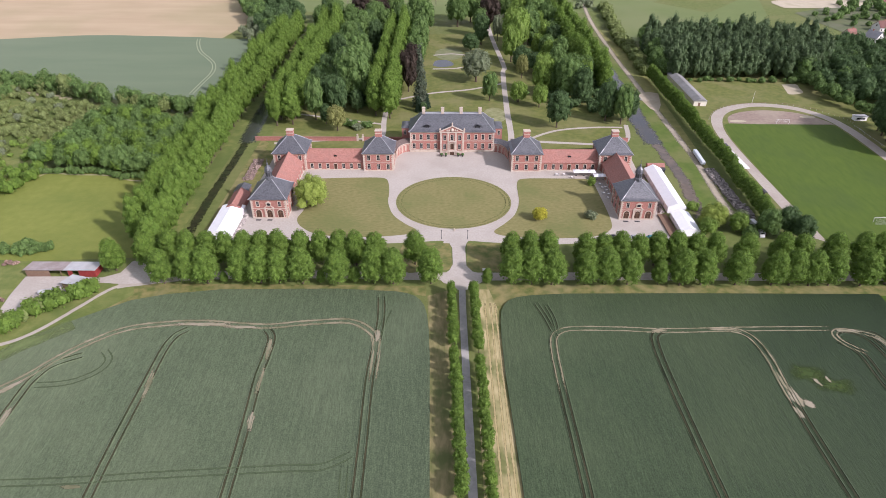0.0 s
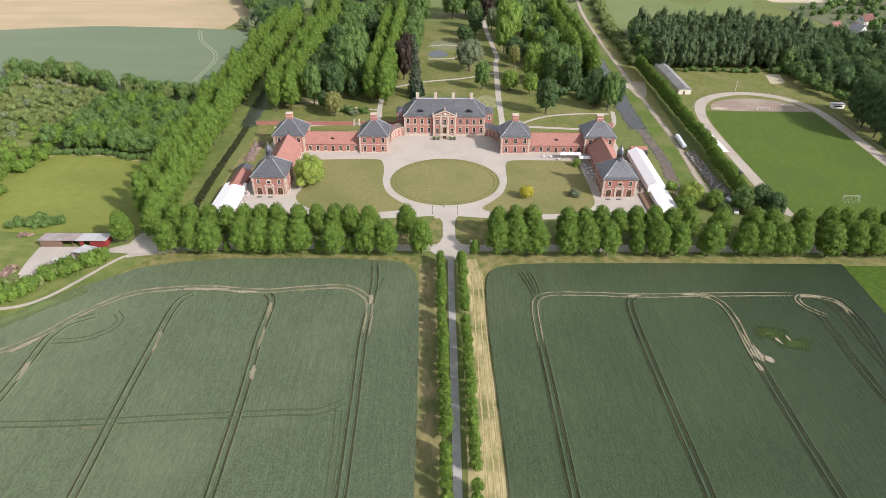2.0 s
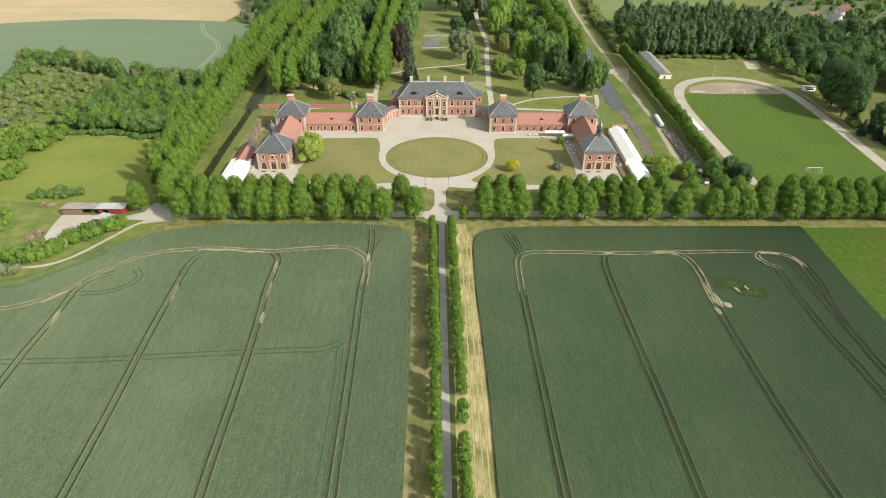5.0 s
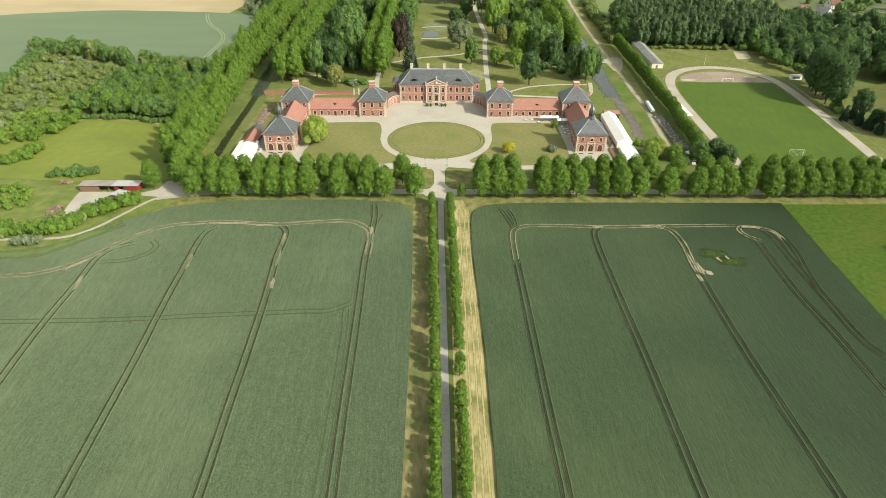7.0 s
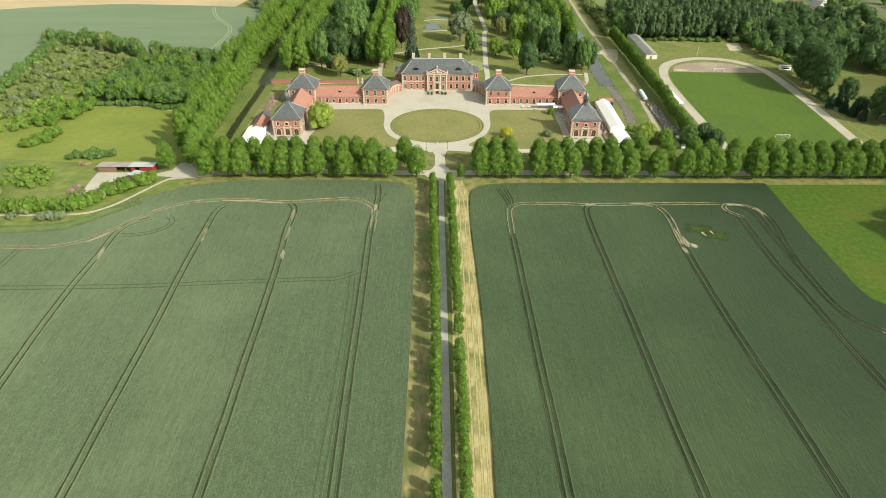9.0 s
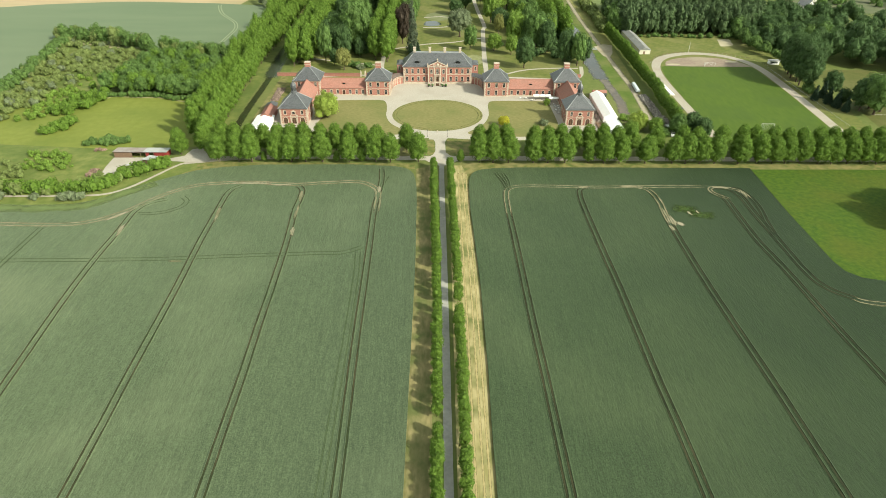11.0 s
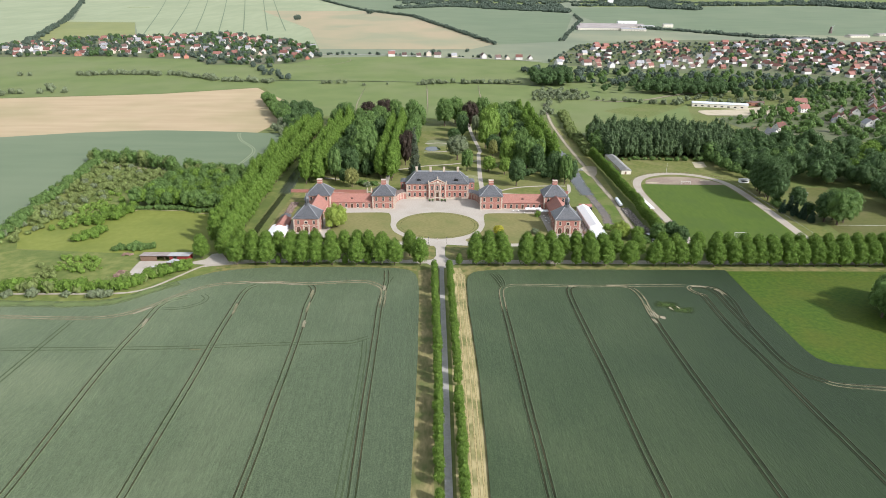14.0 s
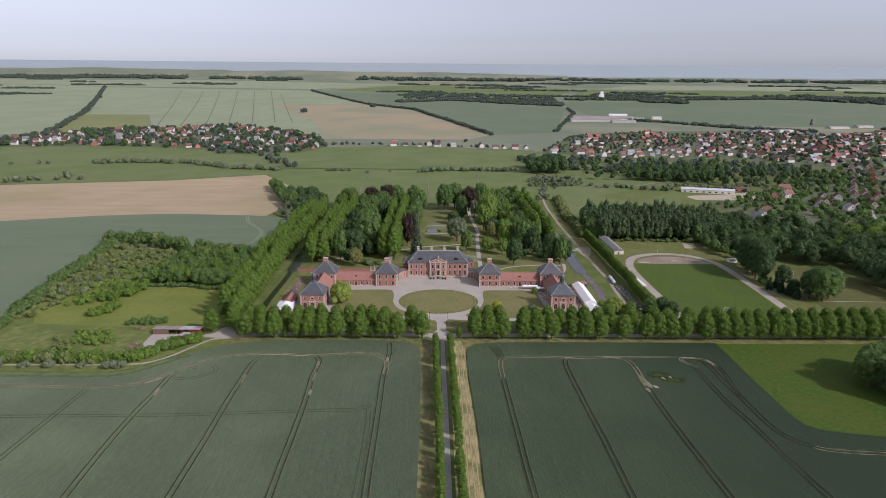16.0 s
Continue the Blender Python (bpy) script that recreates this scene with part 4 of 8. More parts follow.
patch("wasteland", smooth([(330, 450), (400, 455), (470, 500), (440, 515), (380, 490), (330, 480), (330, 450)], 3)[:-1], M_soil_pale, 0.3, "pale bare yard south of the railway hall", "yard")
patch("village_ground", [(-965, 915), (-968, 1135), (-830, 1262), (-700, 1305), (-560, 1395), (-420, 1298), (-265, 1112), (-232, 965), (-272, 870), (-410, 845), (-468, 915), (-650, 950)], M_gardens, 0.28, "gardens and yards of the village", "gardens")
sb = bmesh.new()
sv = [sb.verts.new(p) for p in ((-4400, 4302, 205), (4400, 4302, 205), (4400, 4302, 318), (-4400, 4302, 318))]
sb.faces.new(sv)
tagged(new("backdrop", mesh_of("backdrop", sb, M_seaglow)), "upright glowing backdrop of hazy blue sea", "sea", kind="structure")

# ---- palace ----
WIN = {}
M_bars = mat("aged_white_bars", (0.40, 0.38, 0.35), (0.50, 0.48, 0.45), 2, rough=0.6)


def window_mesh(w, h, kind):
    """Shared meshes of one window or door: surround, pane or leaf, bars. Outside is -y, the foot's middle is the origin."""
    key = (w, h, kind)
    if key in WIN:
        return WIN[key]
    a, b, c = bmesh.new(), bmesh.new(), bmesh.new()
    s, d = 0.2, 0.10
    box(a, -w / 2 - s, -w / 2, -d, 0.28, 0, h)
    box(a, w / 2, w / 2 + s, -d, 0.28, 0, h)
    box(a, -w / 2 - s, w / 2 + s, -d, 0.28, h, h + s)
    box(a, -0.16, 0.16, -d - 0.06, 0, h - 0.04, h + s + 0.12)
    if kind == "window":
        box(a, -w / 2 - s - 0.05, w / 2 + s + 0.05, -d - 0.08, 0.28, -0.16, 0)
        box(b, -w / 2, w / 2, 0.20, 0.24, 0, h)
        xs2, zs2 = (-w / 2, -w / 2 + 0.05, -0.03, 0.03, w / 2 - 0.05, w / 2), (0, 0.05, h * 0.33 - 0.02, h * 0.33 + 0.02, h * 0.64 - 0.02, h * 0.64 + 0.02, h - 0.05, h)
        gv = [[c.verts.new((x, 0.16, z)) for x in xs2] for z in zs2]
        for j in range(len(zs2) - 1):
            for i in range(len(xs2) - 1):
                if i % 2 == 0 or j % 2 == 0:
                    c.faces.new((gv[j][i], gv[j][i + 1], gv[j + 1][i + 1], gv[j + 1][i]))
        ext = bmesh.ops.extrude_face_region(c, geom=c.faces[:])
        bmesh.ops.translate(c, verts=[g for g in ext["geom"] if isinstance(g, bmesh.types.BMVert)], vec=(0, 0.04, 0))
        mats = (M_stone, M_glass, M_bars)
    elif kind == "door":
        box(b, -w / 2, w / 2, 0.16, 0.24, 0, h)
        for k in (-1, 1):
            box(c, k * w / 4 - w * 0.16, k * w / 4 + w * 0.16, 0.12, 0.16, h * 0.12, h * 0.45)
            box(c, k * w / 4 - w * 0.16, k * w / 4 + w * 0.16, 0.12, 0.16, h * 0.52, h * 0.92)
        mats = (M_stone, M_door, M_door)
    else:
        box(b, -w / 2, w / 2, 0.20, 0.24, 0, h)
        box(c, -w / 2, w / 2, 0.16, 0.20, h * 0.48, h * 0.52)
        mats = (M_stone, M_glass, M_white)
    WIN[key] = tuple(mesh_of(n, bm, m) for n, bm, m in (("surround", a, mats[0]), ("pane", b, mats[1]), ("sash", c, mats[2])))
    return WIN[key]


def arch_door_mesh(w, h):
    key = (w, h, "arch")
    if key in WIN:
        return WIN[key]
    r, s, n = w / 2, 0.30, 10
    prof = [(-r, 0), (-r, h - r)] + [(r * math.cos(math.pi - math.pi * i / n), h - r + r * math.sin(math.pi * i / n)) for i in range(1, n)] + [(r, h - r), (r, 0)]
    outp = [(-r - s, 0), (-r - s, h - r)] + [((r + s) * math.cos(math.pi - math.pi * i / n), h - r + (r + s) * math.sin(math.pi * i / n)) for i in range(1, n)] + [(r + s, h - r), (r + s, 0)]
    a, b, c = bmesh.new(), bmesh.new(), bmesh.new()
    for y0, y1 in ((-0.14, 0.02),):
        i1 = [a.verts.new((x, y0, z)) for x, z in prof]
        o1 = [a.verts.new((x, y0, z)) for x, z in outp]
        i2 = [a.verts.new((x, y1, z)) for x, z in prof]
        o2 = [a.verts.new((x, y1, z)) for x, z in outp]
        for k in range(len(prof) - 1):
            a.faces.new((i1[k], i1[k + 1], o1[k + 1], o1[k]))
            a.faces.new((o1[k], o1[k + 1], o2[k + 1], o2[k]))
            a.faces.new((i1[k + 1], i1[k], i2[k], i2[k + 1]))
    fr = [b.verts.new((x, -0.03, z)) for x, z in prof]
    b.faces.new(fr[::-1])
    bmesh.ops.recalc_face_normals(b, faces=b.faces[:])
    box(c, -0.06, 0.06, -0.07, -0.03, 0, h - 0.1)
    box(c, -w / 2 + 0.05, w / 2 - 0.05, -0.07, -0.03, h - r - 0.06, h - r + 0.06)
    WIN[key] = (mesh_of("surround", a, M_stone), mesh_of("leaf", b, M_door), mesh_of("sash", c, M_brownwood))
    return WIN[key]


def put_window(root, m, w, h, kind):
    s, p, b = arch_door_mesh(w, h) if kind == "arch" else window_mesh(w, h, kind)
    ob = share("door" if kind in ("door", "arch") else "window", s, root, m, "sandstone surround")
    share("leaf" if kind in ("door", "arch") else "pane", p, ob, label="dark stained wood" if kind in ("door", "arch") else "dark reflecting glass")
    share("sash", b, ob, label="white glazing bars" if kind == "window" else "")


def walls(root, W, D, H, plan, material=M_brick, x0=0.0, y0=0.0, name="wall", label=""):
    """Four brick walls with real openings; plan: side -> [(along, foot, width, height, kind)]."""
    bm = bmesh.new()
    for side, ops in plan.items():
        length = W if side in ("front", "back") else D
        rz, px, py = {"front": (0, -W / 2, -D / 2), "right": (90, W / 2, -D / 2), "back": (180, W / 2, D / 2), "left": (270, -W / 2, D / 2)}[side]
        m = pose(px + x0, py + y0, 0, 0, 0, rz)
        cut = [o for o in ops if o[4] != "arch"]
        bx = sorted({0.0, length, *[round(o[0] - o[2] / 2, 3) for o in cut], *[round(o[0] + o[2] / 2, 3) for o in cut]})
        bz = sorted({0.0, H, *[round(o[1], 3) for o in cut], *[round(o[1] + o[3], 3) for o in cut]})
        vv = {}

        def vert(x, y, z):
            k = (round(x, 3), round(y, 3), round(z, 3))
            if k not in vv:
                vv[k] = bm.verts.new(m @ Vector(k))
            return vv[k]
        for xa, xb in zip(bx, bx[1:]):
            for za, zb in zip(bz, bz[1:]):
                cx, cz = (xa + xb) / 2, (za + zb) / 2
                if any(abs(cx - o[0]) < o[2] / 2 and o[1] < cz < o[1] + o[3] for o in cut):
                    continue
                bm.faces.new((vert(xa, 0, za), vert(xb, 0, za), vert(xb, 0, zb), vert(xa, 0, zb)))
        for o in cut:
            xa, xb, za, zb = o[0] - o[2] / 2, o[0] + o[2] / 2, o[1], o[1] + o[3]
            q = [(xa, za), (xb, za), (xb, zb), (xa, zb)]
            for (ax, az), (cx, cz) in zip(q, q[1:] + q[:1]):
                bm.faces.new((vert(cx, 0, cz), vert(ax, 0, az), vert(ax, 0.35, az), vert(cx, 0.35, cz)))
        for o in ops:
            put_window(root, m @ pose(o[0], 0, o[1]), o[2], o[3], o[4])
    return part(name, bm, material, root, label)


QUOIN = {}


def quoins(root, W, D, H, x0=0.0, y0=0.0, corners=((-1, -1), (1, -1), (1, 1), (-1, 1))):
    for sx, sy in corners:
        for k in range(int((H - 0.2) / 0.52)):
            key = (sx, sy, k % 2)
            if key not in QUOIN:
                a, b = (1.0, 0.6) if k % 2 else (0.6, 1.0)
                bm = bmesh.new()
                box(bm, *sorted((sx * 0.07, -sx * a)), *sorted((sy * 0.07, -sy * b)), 0.03, 0.49)
                QUOIN[key] = mesh_of("quoin", bm, M_stone)
            share("quoin", QUOIN[key], root, pose(x0 + sx * W / 2, y0 + sy * D / 2, k * 0.52))


def band(root, W, D, z0, z1, out, material, name, x0=0.0, y0=0.0, label=""):
    bm = bmesh.new()
    a, b = W / 2, D / 2
    for lo, hi in ((0.0, out),):
        box(bm, x0 - a - hi, x0 + a + hi, y0 - b - hi, y0 - b + 0.03, z0, z1)
        box(bm, x0 - a - hi, x0 + a + hi, y0 + b - 0.03, y0 + b + hi, z0, z1)
        box(bm, x0 - a - hi, x0 - a + 0.03, y0 - b + 0.04, y0 + b - 0.04, z0, z1)
        box(bm, x0 + a - 0.03, x0 + a + hi, y0 - b + 0.04, y0 + b - 0.04, z0, z1)
    return part(name, bm, material, root, label)


def hip_roof(root, W, D, z, prof, x0=0.0, y0=0.0, material=M_slate, flash=True, label=""):
    """prof: (inset, rise) rings from the eaves up; the last ring may be a ridge line."""
    bm = bmesh.new()
    loops = []
    for ins, up in prof:
        a, b = W / 2 - ins, max(D / 2 - ins, 0.15)
        loops.append([(x0 - a, y0 - b, z + up), (x0 + a, y0 - b, z + up), (x0 + a, y0 + b, z + up), (x0 - a, y0 + b, z + up)])
    rings(bm, loops)
    ob = part("roof", bm, material, root, label)
    if flash:
        for i in range(4):
            fb = bmesh.new()
            for la, lb in zip(loops, loops[1:]):
                rod(fb, la[i], lb[i], 0.16, 4)
            part("hip_flashing", fb, M_lead, ob, "pale lead hip")
    return ob, loops


def chimney(root, x, y, z0, z1, w, d, label="brick chimney with pale cap", material=M_brick):
    bm = bmesh.new()
    box(bm, x - w / 2, x + w / 2, y - d / 2, y + d / 2, z0, z1)
    ob = part("chimney", bm, material, root, label)
    cb = bmesh.new()
    box(cb, x - w / 2 - 0.15, x + w / 2 + 0.15, y - d / 2 - 0.15, y + d / 2 + 0.15, z1, z1 + 0.35)
    box(cb, x - w / 2 - 0.1, x + w / 2 + 0.1, y - d / 2 - 0.1, y + d / 2 + 0.1, z1 - 1.3, z1 - 1.05)
    part("cap", cb, M_stone, ob)


def eyebrow(root, x, y, z, w, slope, material=M_slate):
    """A low curved roof dormer facing -y."""
    bm = bmesh.new()
    n, h, depth = 10, w * 0.22, w * 0.9
    fr, bk = [], []
    for i in range(n + 1):
        u = -1 + 2 * i / n
        top = h * 0.5 * (1 + math.cos(math.pi * u))
        fr.append(bm.verts.new((x + u * w / 2, y, z + top)))
        bk.append(bm.verts.new((x + u * w / 2, y + max(top, 0.05) / slope, z + top + 0.04)))
    for i in range(n):
        bm.faces.new((fr[i], fr[i + 1], bk[i + 1], bk[i]))
    ob = part("dormer", bm, material, root, "low eyebrow dormer")
    gb2 = bmesh.new()
    box(gb2, x - w * 0.18, x + w * 0.18, y - 0.02, y + 0.12, z, z + h * 0.75)
    part("pane", gb2, M_glass, ob, "dark dormer glass")


AX = -1.45

# main house
house = thing("palace", AX, 120.8, 0.0, 0, "two-storey red brick baroque palace with hipped slate roof and pediment", "palace")
HW, HD, HH = 44.0, 17.6, 11.4
cols = [2.1 + 3.75 * i for i in range(4)] + [HW - 2.1 - 3.75 * i for i in range(4)][::-1]
ops = []
for x in cols:
    ops += [(x, 2.0, 1.4, 2.8, "window"), (x, 7.0, 1.4, 2.8, "window"), (x, 0.35, 1.1, 0.8, "cellar")]
side = []
for x in (2.6, 6.8, 10.8, 15.0):
    side += [(x, 2.0, 1.4, 2.8, "window"), (x, 7.0, 1.4, 2.8, "window")]
walls(house, HW, HD, HH, {"front": ops, "left": side, "right": side, "back": ops})
quoins(house, HW, HD, HH)
band(house, HW, HD, 0.0, 1.35, 0.12, M_stone, "plinth", label="sandstone plinth")
band(house, HW, HD, 6.15, 6.45, 0.10, M_stone, "string_course", label="sandstone string course")
band(house, HW, HD, HH - 0.5, HH, 0.35, M_stone, "cornice", label="sandstone cornice")
roof, loops = hip_roof(house, HW, HD, HH, [(-0.75, -0.02), (0.6, 0.75), (2.2, 2.3), (4.6, 5.0), (6.4, 6.6)], label="steep hipped slate roof with swept eaves")
rb = bmesh.new()
box(rb, -HW / 2 + 6.2, HW / 2 - 6.2, -0.5, 0.5, HH + 6.55, HH + 6.9)
part("ridge", rb, M_lead, roof, "lead ridge capping")
for x in (-14.9, -5.0, 4.7, 14.6):
    chimney(house, x, 0.0, HH + 5.0, 20.9, 1.5, 1.3, "grey-beige rendered chimney", M_stone)
for x in (-13.2, 13.2):
    eyebrow(house, x, -HD / 2 + 1.5, HH + 1.5, 7.5, 0.95)

# middle bay with pediment
RW = 12.6
rbm_ops = [(x, z, 1.4, 2.8, "window") for x in (2.4, RW - 2.4) for z in (2.1, 7.1)] + [(RW / 2, 7.0, 1.5, 3.0, "window"), (RW / 2, 2.0, 1.7, 3.3, "door")]
walls(house, RW, 1.2, HH + 0.4, {"front": rbm_ops, "left": [], "right": []}, x0=0.0, y0=-HD / 2 - 0.6, name="middle_bay")
pil = bmesh.new()
part("plinth", (lambda b: (box(b, -RW / 2 - 0.1, RW / 2 + 0.1, -HD / 2 - 1.32, -HD / 2 - 1.18, 0, 1.35), b)[1])(pil), M_stone, house)
for x in (-RW / 2 + 0.5, -2.0, 2.0, RW / 2 - 0.5):
    pb = bmesh.new()
    box(pb, x - 0.42, x + 0.42, -HD / 2 - 1.42, -HD / 2 - 1.2, 1.36, HH)
    box(pb, x - 0.55, x + 0.55, -HD / 2 - 1.48, -HD / 2 - 1.2, HH - 0.6, HH - 0.2)
    part("pilaster", pb, M_stone, house, "sandstone pilaster")
eb = bmesh.new()
box(eb, -RW / 2 - 0.4, RW / 2 + 0.4, -HD / 2 - 1.75, -HD / 2 - 0.4, HH + 0.0, HH + 0.55)
part("entablature", eb, M_stone, house)
tb = bmesh.new()
pv = [(-RW / 2, HH + 0.56), (RW / 2, HH + 0.56), (0, HH + 3.3)]
rings(tb, [[(x, -HD / 2 - 1.2, z) for x, z in pv], [(x, -HD / 2 + 3.0, z) for x, z in pv]])
bmesh.ops.recalc_face_normals(tb, faces=tb.faces[:])
ped = part("pediment", tb, M_brick, house, "brick pediment framed with sandstone")
fb = bmesh.new()
for sx in (-1, 1):
    rod(fb, (sx * (RW / 2 + 0.4), -HD / 2 - 1.4, HH + 0.6), (0, -HD / 2 - 1.4, HH + 3.55), 0.32, 4)
part("raking_cornice", fb, M_stone, ped)
for sx in (-1, 1):
    sl = bmesh.new()
    q = [sl.verts.new(p) for p in ((sx * (RW / 2 + 0.5), -HD / 2 - 1.3, HH + 0.75), (0, -HD / 2 - 1.3, HH + 3.65), (0, -HD / 2 + 4.6, HH + 3.65), (sx * (RW / 2 + 0.5), -HD / 2 + 1.2, HH + 0.75))]
    sl.faces.new(q)
    part("pediment_roof", sl, M_slate, ped, "slate roof of the pediment")
cr = bmesh.new()
lathe(cr, [(0.9, HH + 1.0), (1.0, HH + 1.5), (0.85, HH + 2.1), (0.3, HH + 2.5)], 8, 0, -HD / 2 - 1.25)
for x in (-2.6, -1.6, 1.6, 2.6):
    lathe(cr, [(0.45, HH + 0.9), (0.55, HH + 1.3), (0.2, HH + 1.7)], 6, x, -HD / 2 - 1.25)
part("coat_of_arms", cr, M_stone, ped, "carved sandstone relief")
for x, z in ((-RW / 2, HH + 0.6), (0, HH + 3.6), (RW / 2, HH + 0.6)):
    ub = bmesh.new()
    lathe(ub, [(0.35, z), (0.35, z + 0.4), (0.18, z + 0.5), (0.42, z + 1.0), (0.45, z + 1.3), (0.2, z + 1.6), (0.08, z + 2.0)], 8, x, -HD / 2 - 1.2)
    part("urn", ub, M_stone, ped, "stone urn")
# portal balcony door surround
db = bmesh.new()
for sx in (-1, 1):
    box(db, sx * 1.55 - 0.3, sx * 1.55 + 0.3, -HD / 2 - 1.7, -HD / 2 - 1.2, 1.9, 6.2)
box(db, -2.1, 2.1, -HD / 2 - 1.85, -HD / 2 - 1.2, 6.2, 6.7)
part("portal", db, M_stone, house, "sandstone portal")
# double stair
st = thing("perron", AX, 110.6, 0.05, 0, "double-flight sandstone stair before the palace portal", "stairs")
sb2 = bmesh.new()
box(sb2, -1.8, 1.8, -2.6, 0.0, 0, 1.9)
part("landing", sb2, M_stone, st)
for sx in (-1, 1):
    for i in range(9):
        tbm = bmesh.new()
        x0, x1 = sorted((sx * (1.8 + i * 0.5), sx * (2.3 + i * 0.5)))
        box(tbm, x0, x1, -2.2 - 0.12 * i, -0.3 - 0.12 * i, 0, 1.75 - i * 0.19)
        part("step", tbm, M_stone, st)
    rl = bmesh.new()
    rod(rl, (sx * 1.8, -2.5, 2.9), (sx * 6.4, -3.4, 1.1), 0.09, 5)
    rod(rl, (sx * 1.8, -2.5, 1.9), (sx * 6.4, -3.4, 0.3), 0.25, 4)
    for i in range(8):
        k = i / 7
        rod(rl, (sx * (1.8 + 4.6 * k), -2.5 - 0.9 * k, 1.9 - 1.6 * k), (sx * (1.8 + 4.6 * k), -2.5 - 0.9 * k, 2.9 - 1.8 * k), 0.06, 4)
    part("balustrade", rl, M_stone, st, "stone balustrade")
fr = bmesh.new()
box(fr, -1.0, 1.0, -2.68, -2.6, 0, 1.7)
part("grotto_door", fr, M_door, st, "dark arched niche under the landing")
for x in (-5.5, -3.2, 3.2, 5.5):
    p = thing("planter", AX + x, 106.3, 0.05, 0, "clipped shrub in a dark tub", "planter", "shrubs in tubs before the stair")
    b1 = bmesh.new()
    lathe(b1, [(0.35, 0), (0.5, 0.7), (0.45, 0.72)], 8)
    part("tub", b1, M_dark, p)
    b2 = bmesh.new()
    bmesh.ops.create_icosphere(b2, subdivisions=2, radius=0.75, matrix=Matrix.Translation((0, 0, 1.3)))
    for v in b2.verts:
        v.co += Vector((noise.noise(v.co * 3), noise.noise(v.co * 3 + Vector((5, 0, 0))), 0)) * 0.2
    part("shrub", b2, L_dark, p)
# rear wing stub seen past the right corner
for sx in (-1, 1):
    wl = thing("palace_annex", AX + sx * 24.3, 123.0, 0.0, 0, "two-storey brick annex at the palace's side", "building", "palace annexes")
    walls(wl, 4.6, 9, 10.6, {"front": [(2.9 if sx > 0 else 1.7, 2.1, 1.0, 2.4, "window"), (2.9 if sx > 0 else 1.7, 7.0, 1.0, 2.4, "window")], "left": [], "right": [], "back": []})
    hip_roof(wl, 4.6, 9, 10.6, [(-0.3, 0), (1.2, 0.9), (2.2, 1.1)], flash=False, label="low dark roof")

# quadrant galleries
for sx in (-1, 1):
    g = thing("quadrant_gallery", AX, 0, 0, 0, "curved single-storey brick gallery with arched windows", "gallery", "quadrant galleries")
    N, RX, RY, TH, GH = 14, 6.6, 10.0, 5.0, 5.0
    inner, outer = [], []
    for i in range(N + 1):
        a = math.pi / 2 * i / N
        inner.append((sx * (22.2 + RX * math.cos(a)), 102.2 + RY * math.sin(a)))
        outer.append((sx * (22.2 + (RX + TH) * math.cos(a)), 102.2 + (RY + TH) * math.sin(a)))
    wb, ob, rbm, cb = (bmesh.new() for _ in range(4))
    for i in range(N):
        (ax, ay), (bx2, by) = inner[i], inner[i + 1]
        for (px, py), (qx, qy), z0, z1, bmx in ((inner[i], inner[i + 1], 0, GH, wb), (outer[i + 1], outer[i], 0, GH, ob)):
            f = bmx.faces.new([bmx.verts.new(v) for v in ((px, py, z0), (qx, qy, z0), (qx, qy, z1), (px, py, z1))])
        mid = lambda p, q, k: (p[0] + (q[0] - p[0]) * k, p[1] + (q[1] - p[1]) * k)
        for ka, kb, za, zb in ((-0.08, 0.5, GH, GH + 1.6), (0.5, 1.08, GH + 1.6, GH)):
            p0, p1, q0, q1 = mid(inner[i], outer[i], ka), mid(inner[i], outer[i], kb), mid(inner[i + 1], outer[i + 1], ka), mid(inner[i + 1], outer[i + 1], kb)
            rbm.faces.new([rbm.verts.new(v) for v in ((*p0, za), (*q0, za), (*q1, zb), (*p1, zb))])
        p0, q0, p1, q1 = mid(inner[i], outer[i], -0.05), mid(inner[i + 1], outer[i + 1], -0.05), mid(inner[i], outer[i], 0.02), mid(inner[i + 1], outer[i + 1], 0.02)
        for za, zb in ((GH - 0.45, GH),):
            cb.faces.new([cb.verts.new(v) for v in ((*p0, za), (*q0, za), (*q0, zb), (*p0, zb))])
            cb.faces.new([cb.verts.new(v) for v in ((*p0, zb), (*q0, zb), (*q1, zb), (*p1, zb))])
    for bmx in (wb, ob, rbm, cb):
        bmesh.ops.recalc_face_normals(bmx, faces=bmx.faces[:])
    part("front_wall", wb, M_brick, g)
    part("rear_wall", ob, M_brick, g)
    part("roof", rbm, M_darktile if sx < 0 else M_slate, g, "dark roof of the gallery")
    part("cornice", cb, M_stone, g)
    for k in range(5):
        a = math.pi / 2 * (k + 0.5) / 5
        nx, ny = -math.cos(a) / RX, -math.sin(a) / RY
        ang = math.degrees(math.atan2(sx * nx, -ny))
        # the window's outside (-y) turned towards the court
        m = pose(sx * (22.2 + RX * math.cos(a)), 102.2 + RY * math.sin(a), 0.8, 0, 0, ang)
        put_window(g, m @ pose(0, -0.05, 0), 1.3, 3.0, "cellar")
        pb = bmesh.new()
        box(pb, -1.35, -1.0, -0.16, 0.1, -0.8, 4.0)
        o = part("pier", pb, M_stone, g, "sandstone pier")
        o.matrix_basis = m


